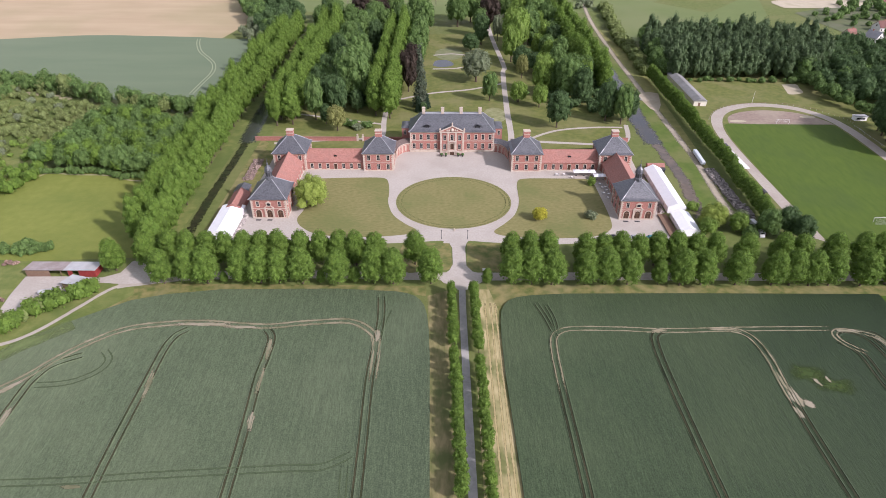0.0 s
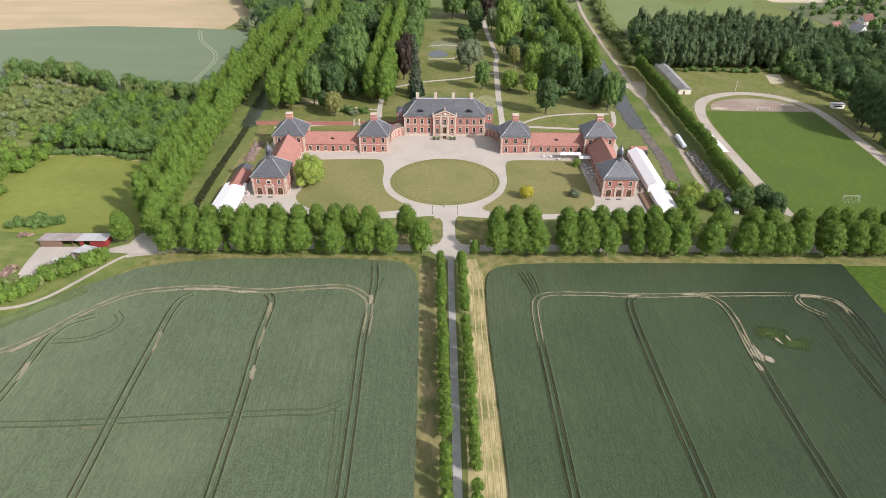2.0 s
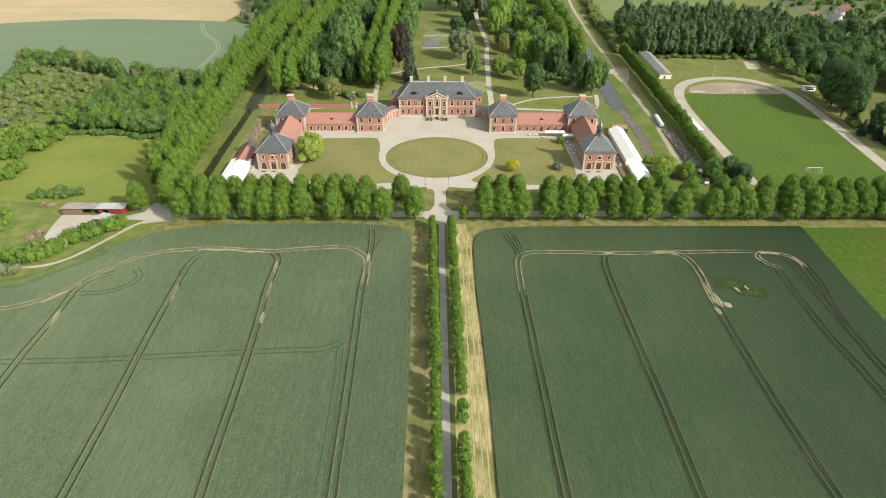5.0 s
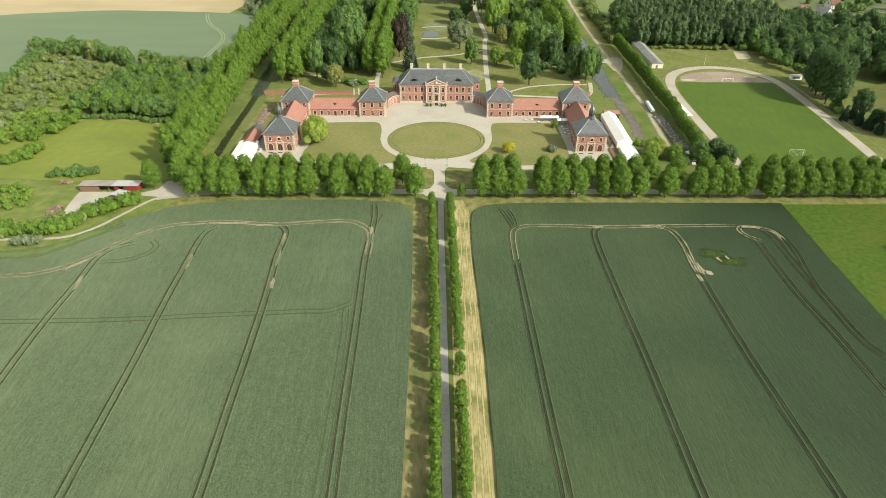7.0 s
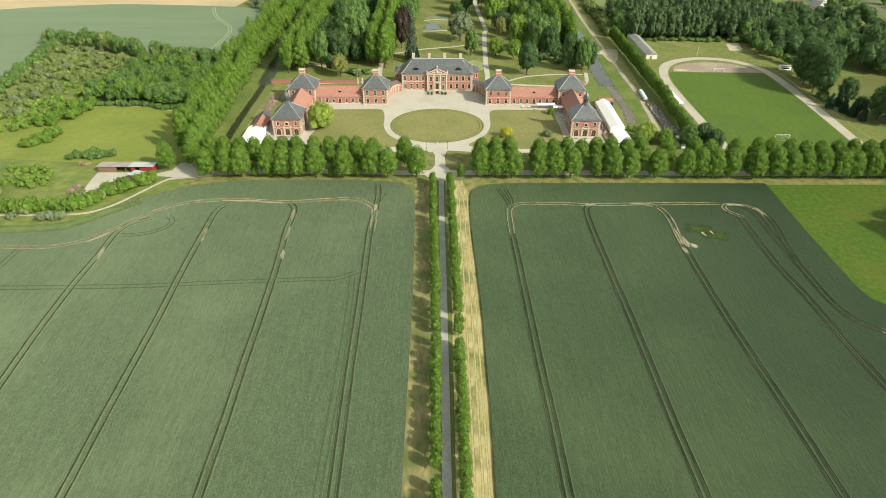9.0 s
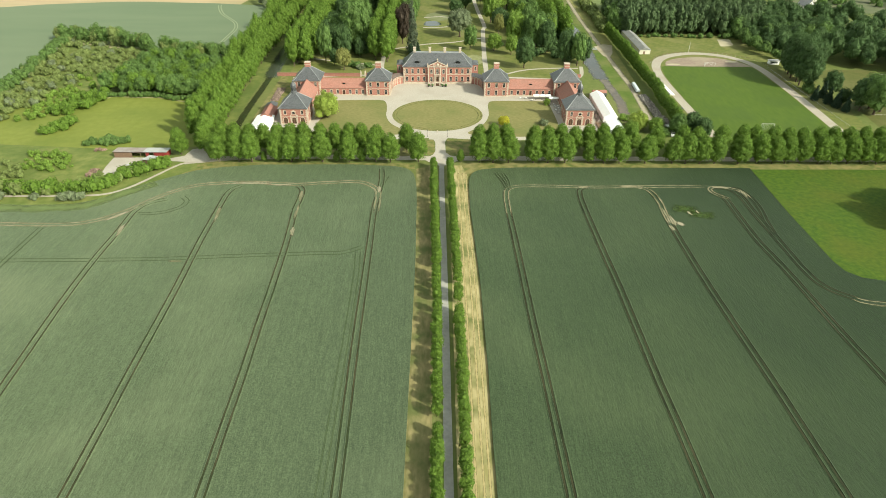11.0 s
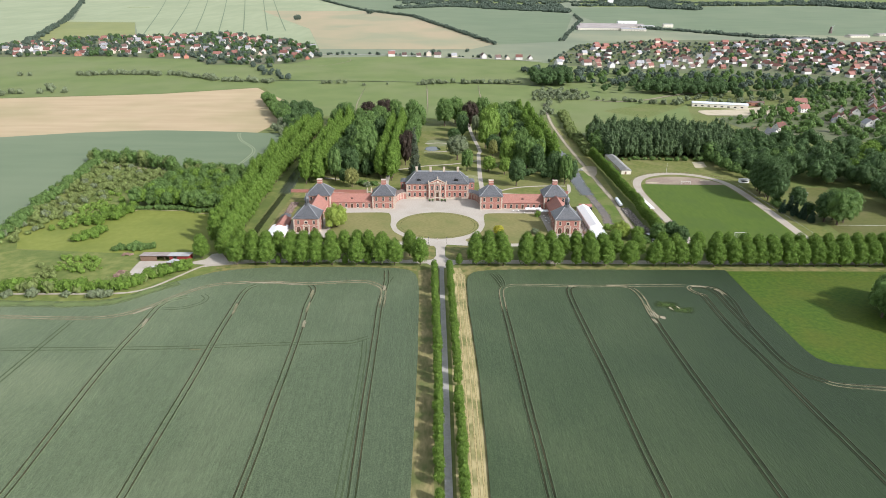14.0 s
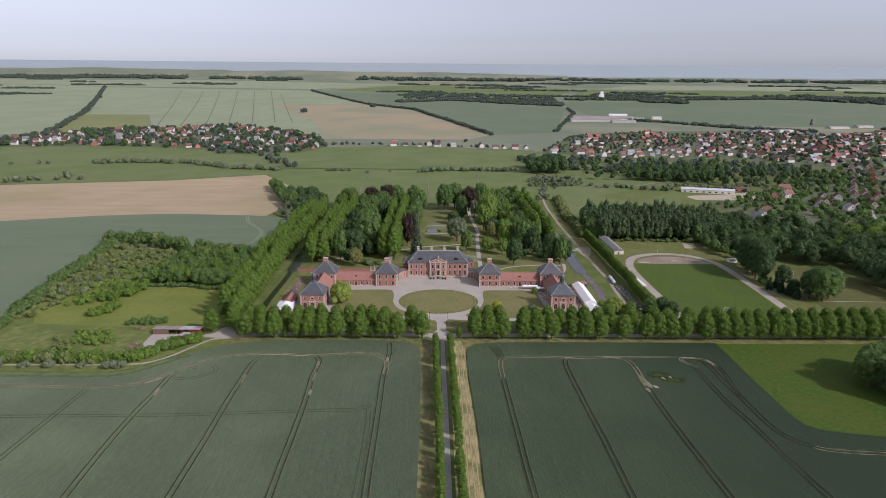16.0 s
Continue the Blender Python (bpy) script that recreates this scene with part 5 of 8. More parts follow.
def pavilion(cx, cy, label, cupola=False, front=None, name="pavilion", group="brick pavilions", openside=None, W=15.2):
    p = thing(name, cx, cy, 0.0, 0, label, "pavilion", group)
    three = [(x, z, 1.4, 2.7, "window") for x in (W * 0.18, W * 0.5, W * 0.82) for z in (1.1, 5.8)]
    plan = {"front": front or three, "left": three, "right": three, "back": three}
    if openside:
        plan.update(openside)
    H = 9.5
    walls(p, W, W, H, plan)
    quoins(p, W, W, H)
    band(p, W, W, 0.0, 0.6, 0.10, M_stone, "plinth", label="sandstone plinth")
    band(p, W, W, 4.75, 4.95, 0.08, M_stone, "string_course", label="sandstone string course")
    band(p, W, W, H - 0.45, H, 0.32, M_stone, "cornice", label="sandstone cornice")
    hip_roof(p, W, W, H, [(-0.7, -0.02), (0.5, 0.7), (1.9, 2.1), (4.2, 4.3), (6.6, 6.4)], label="pyramid slate roof with swept eaves")
    if cupola:
        lb = bmesh.new()
        lathe(lb, [(1.9, H + 5.4), (1.7, H + 7.0), (1.35, H + 7.2), (1.3, H + 9.4), (1.75, H + 9.5), (1.75, H + 9.75), (1.35, H + 10.0)], 8)
        lan = part("lantern", lb, M_slate, p, "octagonal slate bell lantern")
        db = bmesh.new()
        lathe(db, [(1.5, H + 9.8), (1.6, H + 10.4), (1.35, H + 11.2), (0.75, H + 11.9), (0.32, H + 12.4), (0.28, H + 12.8), (0.4, H + 13.0), (0.1, H + 13.6), (0.05, H + 15.6)], 8)
        part("dome", db, M_slate, lan, "slate onion dome with finial")
        for i in range(8):
            a = math.pi / 4 * (i + 0.5)
            ob = bmesh.new()
            box(ob, -0.3, 0.3, -0.06, 0.06, H + 7.5, H + 9.1)
            o = part("louvre", ob, M_dark, lan)
            o.matrix_basis = pose(1.26 * math.cos(a), 1.26 * math.sin(a), 0, 0, 0, math.degrees(a) + 90)
    else:
        chimney(p, 0, 0, H + 5.6, 18.5, 3.2, 2.6, "broad brick chimney block with pale cap")
    return p


for sx in (-1, 1):
    pavilion(AX + sx * 36.6, 96.4, "square two-storey brick pavilion with slate roof and chimney", W=14.8)
    pavilion(AX + sx * 80.2, 96.6, "square two-storey brick corner pavilion with slate roof and chimney", W=15.8)
    fr3 = [(x, 0.3, 2.3, 3.9, "arch") for x in (2.9, 7.6, 12.3)] + [(2.9, 5.9, 1.2, 2.3, "window"), (12.3, 5.9, 1.2, 2.3, "window")]
    cp = pavilion(AX + sx * 79.6, 50.2, "brick end pavilion with arched doors and a bell lantern", True, fr3, "end_pavilion", "end pavilions")
    # bull's-eye with carved surround over the middle door
    ob = bmesh.new()
    for i in range(14):
        a, b = 2 * math.pi * i / 14, 2 * math.pi * (i + 1) / 14
        rod(ob, (1.0 * math.cos(a), -7.7, 6.9 + 0.85 * math.sin(a)), (1.0 * math.cos(b), -7.7, 6.9 + 0.85 * math.sin(b)), 0.22, 4)
    for s2 in (-1, 1):
        box(ob, s2 * 1.75 - 0.3, s2 * 1.75 + 0.3, -7.88, -7.6, 0.3, 5.0)
        rod(ob, (s2 * 2.2, -7.75, 5.0), (s2 * 0.9, -7.75, 6.2), 0.25, 4)
        rod(ob, (s2 * 1.3, -7.75, 7.5), (0, -7.75, 8.3), 0.2, 4)
    box(ob, -2.1, 2.1, -7.95, -7.6, 4.75, 5.15)
    bull = part("bulls_eye_window", ob, M_stone, cp, "round window in a carved sandstone frame")
    gb3 = bmesh.new()
    vs = [gb3.verts.new((0.9 * math.cos(2 * math.pi * i / 14), -7.64, 6.9 + 0.75 * math.sin(2 * math.pi * i / 14))) for i in range(14)]
    gb3.faces.new(vs)
    part("pane", gb3, M_glass, bull, "dark glass")
    for x in (-4.9, 0.0):
        mb = bmesh.new()
        box(mb, -1.1, 1.1, -0.5, 0.5, 0, 0.06)
        d = tagged(new("door_mat", mesh_of("door_mat", mb, M_dark)), "dark mat before an arched door", "mat", "door mats")
        d.location = (AX + sx * 79.6 + x, 41.0, 0.05)


def gable_wing(name, x0, x1, y0, y1, H, rise, along, label, plan, dormer=True):
    """A one-storey wing with a red tiled saddle roof; along: 'x' or 'y' for the ridge."""
    W, D = x1 - x0, y1 - y0
    r = thing(name, (x0 + x1) / 2, (y0 + y1) / 2, 0.0, 0, label, "wing", "low wings")
    walls(r, W, D, H, plan)
    band(r, W, D, 0, 0.5, 0.08, M_stone, "plinth")
    band(r, W, D, H - 0.3, H, 0.2, M_stone, "cornice", label="sandstone cornice")
    bm = bmesh.new()
    o = 0.45
    if along == "x":
        prof = [(-D / 2 - o, H - 0.1), (-D / 2 + 0.6, H + 0.6), (0, H + rise), (D / 2 - 0.6, H + 0.6), (D / 2 + o, H - 0.1)]
        rings(bm, [[(s * W / 2, y, z) for y, z in prof] for s in (-1, 1)])
    else:
        prof = [(-W / 2 - o, H - 0.1), (-W / 2 + 0.6, H + 0.6), (0, H + rise), (W / 2 - 0.6, H + 0.6), (W / 2 + o, H - 0.1)]
        rings(bm, [[(x, s * D / 2, z) for x, z in prof] for s in (-1, 1)])
    bmesh.ops.recalc_face_normals(bm, faces=bm.faces[:])
    rf = part("roof", bm, M_tile, r, "red clay tile saddle roof")
    rg = bmesh.new()
    if along == "x":
        rod(rg, (-W / 2, 0, H + rise + 0.05), (W / 2, 0, H + rise + 0.05), 0.18, 5)
    else:
        rod(rg, (0, -D / 2, H + rise + 0.05), (0, D / 2, H + rise + 0.05), 0.18, 5)
    part("ridge_tiles", rg, M_tile, rf)
    if dormer and along == "x":
        eyebrow(r, 0, -D / 2 + 1.9, H + 1.75, 4.2, 0.95, M_tile)
    return r


for sx in (-1, 1):
    n = 7
    wl = [(2.4 + i * 3.92, 0.9, 1.3, 2.5, "window") for i in range(n)]
    wl[3] = (2.4 + 3 * 3.92, 0.2, 1.5, 3.1, "door")
    a, b = sorted((AX + sx * 44.0, AX + sx * 72.3))
    lw = gable_wing("low_wing", a, b, 90.2, 100.2, 4.6, 4.6, "x", "long single-storey brick wing with red tiled roof", {"front": wl, "back": [], "left": [], "right": []})
    for i in range(n):
        if i != 3:
            ab = bmesh.new()
            box(ab, -0.65, 0.65, -0.06, 0.02, 0.12, 0.72)
            o = part("window_apron", ab, M_stone, lw, "pale stone apron")
            o.matrix_basis = pose(-14.15 + 2.4 + i * 3.92, -5.0, 0)
    a, b = sorted((AX + sx * 74.0, AX + sx * 86.0))
    sw = [(3 + i * 4.2, 1.0, 1.1, 2.2, "window") for i in range(7)]
    gable_wing("side_wing", a, b, 58.2, 88.4, 5.2, 5.4, "y", "brick side wing with red tiled roof between the pavilions", {"left": sw, "right": sw, "front": [], "back": []})

# garden walls behind the wings
for x0, x1 in ((-109, -53), (-50, -27), (89, 95)):
    gw = thing("garden_wall", (x0 + x1) / 2, 126.0, 0, 0, "low red brick garden wall with tiled coping", "wall", "garden walls")
    bm = bmesh.new()
    box(bm, -(x1 - x0) / 2, (x1 - x0) / 2, -0.25, 0.25, 0, 2.1)
    part("wall", bm, M_brick, gw)
    bm = bmesh.new()
    box(bm, -(x1 - x0) / 2 - 0.1, (x1 - x0) / 2 + 0.1, -0.4, 0.4, 2.1, 2.3)
    part("coping", bm, M_tile, gw)
for x in (-53, -50):
    gp = thing("gate_pier", x, 126.0, 0, 0, "sandstone gate pier with ball top", "gate pier", "gate piers")
    bm = bmesh.new()
    box(bm, -0.5, 0.5, -0.5, 0.5, 0, 2.8)
    part("pier", bm, M_stone, gp)
    bm = bmesh.new()
    lathe(bm, [(0.3, 2.8), (0.2, 3.0), (0.5, 3.4), (0.4, 3.8), (0.1, 4.0)], 8)
    part("ball", bm, M_stone, gp)

# ---- trees ----
rng = random.Random(7)
nrg = np.random.default_rng(11)


def ico(sub):
    bm = bmesh.new()
    bmesh.ops.create_icosphere(bm, subdivisions=sub, radius=1.0)
    v = np.array([x.co[:] for x in bm.verts])
    bm.verts.index_update()
    f = np.array([[q.index for q in p.verts] for p in bm.faces])
    bm.free()
    return v, f


ICO1, ICO2 = ico(1), ico(2)


def crown(lobes, n, leaf, core=0.88, sub=1, hang=0.25, long=1.5):
    """Vertices and triangles of a crown: lumpy cores set with leaf sprays."""
    vs, fs, base = [], [], 0
    lobes = np.array(lobes, float)
    for lb in lobes:
        v, f = ICO2 if sub == 2 else ICO1
        w = v * (1 + 0.22 * (nrg.random(len(v))[:, None] - 0.5)) * lb[3:6] * core + lb[:3]
        vs.append(w)
        fs.append(f + base)
        base += len(w)
    area = (lobes[:, 3] * lobes[:, 4] * lobes[:, 5]) ** (2 / 3)
    cnt = np.maximum((n * area / area.sum()).astype(int), 3)
    for lb, k in zip(lobes, cnt):
        d = nrg.normal(size=(k, 3))
        d /= np.linalg.norm(d, axis=1)[:, None]
        d[:, 2] = np.where(d[:, 2] < -0.55, -d[:, 2], d[:, 2])
        p = lb[:3] + d * lb[3:6] * (0.90 + 0.20 * nrg.random((k, 1)))
        keep = np.ones(k, bool)
        for ob in lobes:
            if ob is not lb:
                q = (p - ob[:3]) / (ob[3:6] * 0.86)
                keep &= ((q ** 2).sum(1) > 1) | (ob is lb) | np.all(ob == lb)
        p, d = p[keep], d[keep]
        k = len(p)
        if not k:
            continue
        nr = d / lb[3:6]
        nr /= np.linalg.norm(nr, axis=1)[:, None]
        nr = nr + 0.38 * nrg.normal(size=(k, 3)) + np.array([0, 0, 0.12])
        nr /= np.linalg.norm(nr, axis=1)[:, None]
        dn = np.array([0, 0, -1.0]) + 0.5 * nrg.normal(size=(k, 3))
        t = dn - (dn * nr).sum(1)[:, None] * nr
        t /= np.linalg.norm(t, axis=1)[:, None] + 1e-6
        b = np.cross(nr, t)
        s = leaf * (0.6 + 0.8 * nrg.random((k, 1)))
        out = nr * s * hang
        q = np.stack([p, p + t * s * long * 0.45 - b * s * 0.48 + out, p + t * s * long, p + t * s * long * 0.45 + b * s * 0.48 + out], 1).reshape(-1, 3)
        idx = np.arange(k)[:, None] * 4 + base
        fs.append(np.concatenate([idx + [0, 1, 2], idx + [0, 2, 3]]))
        vs.append(q)
        base += k * 4
    return np.concatenate(vs), np.concatenate(fs)


def tri_mesh(name, v, f, material):
    me = bpy.data.meshes.new(name)
    me.vertices.add(len(v))
    me.vertices.foreach_set("co", np.ascontiguousarray(v, np.float32).ravel())
    me.loops.add(len(f) * 3)
    me.loops.foreach_set("vertex_index", np.ascontiguousarray(f, np.int32).ravel())
    me.polygons.add(len(f))
    me.polygons.foreach_set("loop_start", np.arange(0, len(f) * 3, 3, dtype=np.int32))
    me.update(calc_edges=True)
    me.validate()
    me.shade_flat()
    me.materials.append(material)
    return me


def lumps(h0, h1, r, n, size, seed=0, taper=0.0):
    """An uneven crown between two heights: one core and lumps about it."""
    g = random.Random(seed)
    c, hz = (h0 + h1) / 2, (h1 - h0) / 2
    out = [(0, 0, c, r * 0.9, r * 0.9, hz * 0.95)] if not taper else [(0, 0, c - hz * 0.18, r * 0.9, r * 0.9, hz * 0.76), (0, 0, c + hz * 0.25, r * (0.9 - taper * 0.6), r * (0.9 - taper * 0.6), hz * 0.74)]
    for i in range(n):
        a, u = 2 * math.pi * (i * 0.618 + g.random() * 0.1), -0.62 + 1.4 * (i + 0.5) / n + g.uniform(-0.08, 0.08)
        rr = math.sqrt(max(1 - min(abs(u), 1) ** 2, 0.05)) * (r * (1 - taper * max(u, 0)) - size * 0.72)
        s = size * g.uniform(0.8, 1.2)
        out.append((rr * math.cos(a), rr * math.sin(a), c + u * (hz - size * 0.7), s, s, s * 1.15))
    return out


def trunk_mesh(h, r, spread, seed, limbs=5):
    g = random.Random(seed)
    bm = bmesh.new()
    rings(bm, [[(rr * math.cos(2 * math.pi * i / 7), rr * math.sin(2 * math.pi * i / 7), z) for i in range(7)] for rr, z in ((r * 1.5, -0.2), (r, 0.5), (r * 0.85, h * 0.35), (r * 0.5, h * 0.65), (r * 0.15, h * 0.9))])
    for i in range(limbs):
        a = 2 * math.pi * i / limbs + g.random()
        z = h * g.uniform(0.28, 0.5)
        rod(bm, (0, 0, z), (spread * 0.7 * math.cos(a), spread * 0.7 * math.sin(a), z + h * g.uniform(0.18, 0.32)), r * 0.4, 5, r * 0.1)
    return mesh_of("trunk", bm, M_bark)


KINDS = {}


def kind(key, name, label, category, leaf, make, trunk, variants=3):
    KINDS[key] = (name, label, category, [(tri_mesh("crown", *make(i), leaf), trunk_mesh(*trunk, i)) for i in range(variants)])


def plant(key, x, y, s=1.0, sz=None, group="", label="", z=None, variant=None):
    name, lab, cat, meshes = KINDS[key]
    cm, tm = meshes[rng.randrange(len(meshes)) if variant is None else variant % len(meshes)]
    ob = new(name)
    ob.empty_display_size = 0.5
    ob.matrix_basis = Matrix.LocRotScale((x, y, terrain(y) if z is None else z), Euler((0, 0, rng.uniform(0, 6.28))), (s, s, sz or s))
    share("trunk", tm, ob)
    share("crown", cm, ob)
    return tagged(ob, label or lab, cat, group)


kind("lime", "lime_tree", "tall egg-shaped lime tree in full leaf", "tree", L_linden, lambda i: crown(lumps(0.0, 15.4, 4.2, 22, 1.35, seed=i, taper=0.42), 3600, 0.4, hang=0.2, long=1.7), (12.5, 0.28, 3.5), 4)
kind("young_lime", "avenue_lime", "small clipped lime tree in the avenue", "tree", L_linden, lambda i: crown(lumps(0.7, 5.2, 1.7, 7, 0.8, seed=20 + i), 620, 0.34), (4.4, 0.10, 1.3), 4)
kind("alley", "alley_lime", "old lime tree in the dense park alley", "tree", L_linden, lambda i: crown(lumps(0.3, 24.0 + 1.8 * (i % 3), 5.2, 22, 1.8, seed=40 + i, taper=0.58), 2300, 0.52, long=1.25), (20, 0.4, 4.2), 4)
kind("park", "park_tree", "broad deciduous park tree in full leaf", "tree", L_mid, lambda i: crown(lumps(0.6, 18.0, 6.6, 26, 2.2, seed=60 + i), 1900, 0.62), (15, 0.5, 6), 4)
kind("bright", "light_green_tree", "light green round deciduous tree", "tree", L_bright, lambda i: crown(lumps(0.6, 15.0, 6.2, 24, 2.1, seed=80 + i), 1900, 0.6), (13, 0.45, 5.5), 3)
kind("dark", "dark_tree", "dark green dense deciduous tree", "tree", L_dark, lambda i: crown(lumps(0.4, 18.0, 6.0, 22, 2.1, seed=100 + i), 1800, 0.62), (16, 0.45, 5), 3)
kind("tall", "tall_tree", "tall dark green tree beside the running track", "tree", L_dark, lambda i: crown(lumps(0.5, 29.0, 6.4, 40, 2.1, seed=300 + i, taper=0.15), 5200, 0.5), (25, 0.5, 5), 2)
kind("copper", "copper_beech", "dark purple copper beech tree", "tree", L_purple, lambda i: crown(lumps(0.8, 19.0, 7.2, 22, 2.2, seed=120 + i), 1700, 0.6), (16, 0.5, 6), 2)
kind("willow", "grey_willow", "pale grey-green willow in the park", "tree", L_grey, lambda i: crown(lumps(1.6, 12.0, 5.4, 20, 1.7, seed=140 + i), 1900, 0.42, long=1.8), (10, 0.4, 4.5), 2)
kind("ochre", "ochre_tree", "yellow-brown young tree by the park path", "tree", leafmat("ochre_leaf", (0.205, 0.215, 0.046), (0.265, 0.265, 0.066)), lambda i: crown(lumps(1.0, 12.5, 4.8, 18, 1.7, seed=150 + i), 1500, 0.5), (10, 0.35, 4), 1)
kind("golden", "golden_shrub_tree", "small golden yellow tree on the lawn", "tree", L_yellow, lambda i: crown(lumps(0.3, 5.8, 2.9, 12, 1.2, seed=160 + i), 1500, 0.4), (4.4, 0.15, 2), 1)
kind("bush", "bush", "rounded green bush on the grass", "bush", L_mid, lambda i: crown(lumps(-0.5, 3.8, 2.6, 7, 1.2, seed=180 + i), 260, 0.55), (2.5, 0.1, 1.5), 4)
kind("brightbush", "bright_bush", "light green wild growing bush", "bush", L_bright, lambda i: crown(lumps(-0.5, 3.6, 2.6, 7, 1.2, seed=200 + i), 260, 0.55), (2.5, 0.1, 1.5), 3)
kind("greybush", "grey_bush", "grey-green willow bush on grass", "bush", L_grey, lambda i: crown(lumps(-0.4, 3.6, 2.4, 7, 1.1, seed=220 + i), 240, 0.7), (2.5, 0.1, 1.5), 2)


def conifer(i):
    g = random.Random(300 + i)
    lobes = [(g.uniform(-.3, .3), g.uniform(-.3, .3), 2.0 + k * 1.75, 4.2 - k * 0.40, 4.2 - k * 0.40, 1.5) for k in range(10)]
    return crown(lobes, 1100, 1.0, core=0.8, long=1.8)


def spruce(i):
    g = random.Random(330 + i)
    lobes = [(g.uniform(-.4, .4), g.uniform(-.4, .4), 2.5 + k * 2.35, 4.4 - k * 0.27, 4.4 - k * 0.27, 1.9) for k in range(15)]
    return crown(lobes, 1900, 0.8, core=0.75, long=2.0, hang=0.1)


kind("spruce", "tall_spruce", "very tall grey-green spruce behind the palace", "tree", leafmat("spruce_needle", (0.072, 0.092, 0.040), (0.108, 0.128, 0.056)), spruce, (36, 0.5, 2.5), 1)
kind("conifer", "conifer", "dark tapering conifer in the park", "tree", L_needle, conifer, (17, 0.35, 2.5), 2)

kind("spring", "courtyard_tree", "large yellow-green tree on the side lawn", "tree", leafmat("spring_leaf", (0.215, 0.275, 0.036), (0.285, 0.345, 0.052)), lambda i: crown(lumps(0.6, 14.0, 6.6, 26, 2.5, seed=90 + i) + [(6.2, 2.5, 3.4, 3.0, 3.0, 3.0), (8.0, 4.0, 2.2, 2.2, 2.4, 2.0), (-5.0, 3.5, 4.0, 2.6, 2.6, 3.0), (2.5, 1.5, 13.2, 2.0, 2.0, 2.2), (4.6, -2.6, 6.0, 2.8, 2.6, 3.0)], 6200, 0.4), (13, 0.5, 6), 1)

# double row of limes before the forecourt
FL = (-109, -99, -93, -80, -73.5, -66.5, -58, -44.5, -32, -24, -10.5)
BL = (-119, -110, -103, -96, -89, -82, -75.5, -68.5, -60.5, -53, -46, -39, -32, -17)
FR = (20, 26.5, 34, 47, 54, 62, 82, 90, 102.5, 116, 123, 129.5, 137, 149)
BR = (20, 27, 34, 48, 55, 62, 69, 75.5, 83, 90, 98, 110.5, 124, 131, 143.5, 154, 160.5)
G = "limes of the double row"
for x in FL + FR:
    plant("lime", x + rng.uniform(-.5, .5), -4.6 + rng.uniform(-.4, .4), rng.uniform(1.08, 1.20), rng.uniform(0.96, 1.08), G)
for x in BL + BR:
    plant("lime", x + rng.uniform(-.5, .5), 7.6 + rng.uniform(-.5, .5), rng.uniform(1.04, 1.16), rng.uniform(0.94, 1.04), G)
for i in range(14):
    plant("lime", 158 + i * 7.6 + rng.uniform(-.7, .7), -4.2 + rng.uniform(-.4, .4), rng.uniform(1.04, 1.16), rng.uniform(0.92, 1.06), G)
for i in range(13):
    plant("lime", 169 + i * 7.8 + rng.uniform(-.7, .7), 7.4, rng.uniform(1.02, 1.14), rng.uniform(0.92, 1.05), G)
for x, s in ((-80, 0.5), (-38.5, 0.5), (-87, 0.35), (-51, 0.4), (74, 0.72), (10.5, 0.46), (-130.6, 1.02)):
    plant("lime", x, -4.5 if x > -120 else 3, s, s if x > -120 else 0.95, G, "younger lime tree in the double row")

# avenue
for side, x0, x1 in ((-1, -3.2, -0.9), (1, 4.9, 6.6)):
    y = -11.0
    while y > -300:
        k = (-y) / 100
        if rng.random() > 0.05:
            plant("young_lime", (x0 + (x1 - x0) * k if k < 1 else x1 + (k - 1) * 0.6) + rng.uniform(-.25, .25), y, rng.uniform(0.85, 1.08), rng.uniform(1.0, 1.3), "limes of the avenue")
        y -= rng.uniform(3.0, 3.9)

# alleys along the moat and in the park
def alley(x, y0, y1, step, key, group, s=1.0):
    y = y0
    while y < y1:
        plant(key, x(y) + rng.uniform(-.7, .7), y, s * rng.uniform(0.9, 1.1), s * rng.uniform(0.9, 1.1), group)
        y += step * rng.uniform(0.9, 1.1)


alley(lambda y: -119.5 - 6.5 * min(1, max(0, (y - 15) / 120)), 14, 345, 8.4, "alley", "limes of the moat alley", 0.86)
alley(lambda y: -127.5 - 9 * min(1, max(0, (y - 15) / 120)), 22, 345, 8.4, "alley", "limes of the moat alley", 0.86)
alley(lambda y: -102, 147, 345, 8.4, "alley", "limes of the inner alley", 1.0)
alley(lambda y: -93.5, 149, 345, 8.4, "alley", "limes of the inner alley", 1.0)
alley(lambda y: -47, 163, 330, 7.2, "alley", "limes of the park path", 1.0)
alley(lambda y: -37.5, 159, 330, 7.4, "alley", "limes of the park path", 1.04)
alley(lambda y: 98, 205, 395, 7.4, "alley", "limes of the east alley", 0.96)
alley(lambda y: 89, 225, 395, 7.6, "alley", "limes of the east alley", 0.96)
y = 34
while y < 236:
    plant("lime", 137.0 - 0.06 * max(0, 100 - y) + rng.uniform(-.6, .6), y, rng.uniform(0.64, 0.74), rng.uniform(0.55, 0.66) if y < 140 else rng.uniform(0.68, 0.8), "dense trees along the sports ground", "low lime tree in a dense row")
    y += 4.6

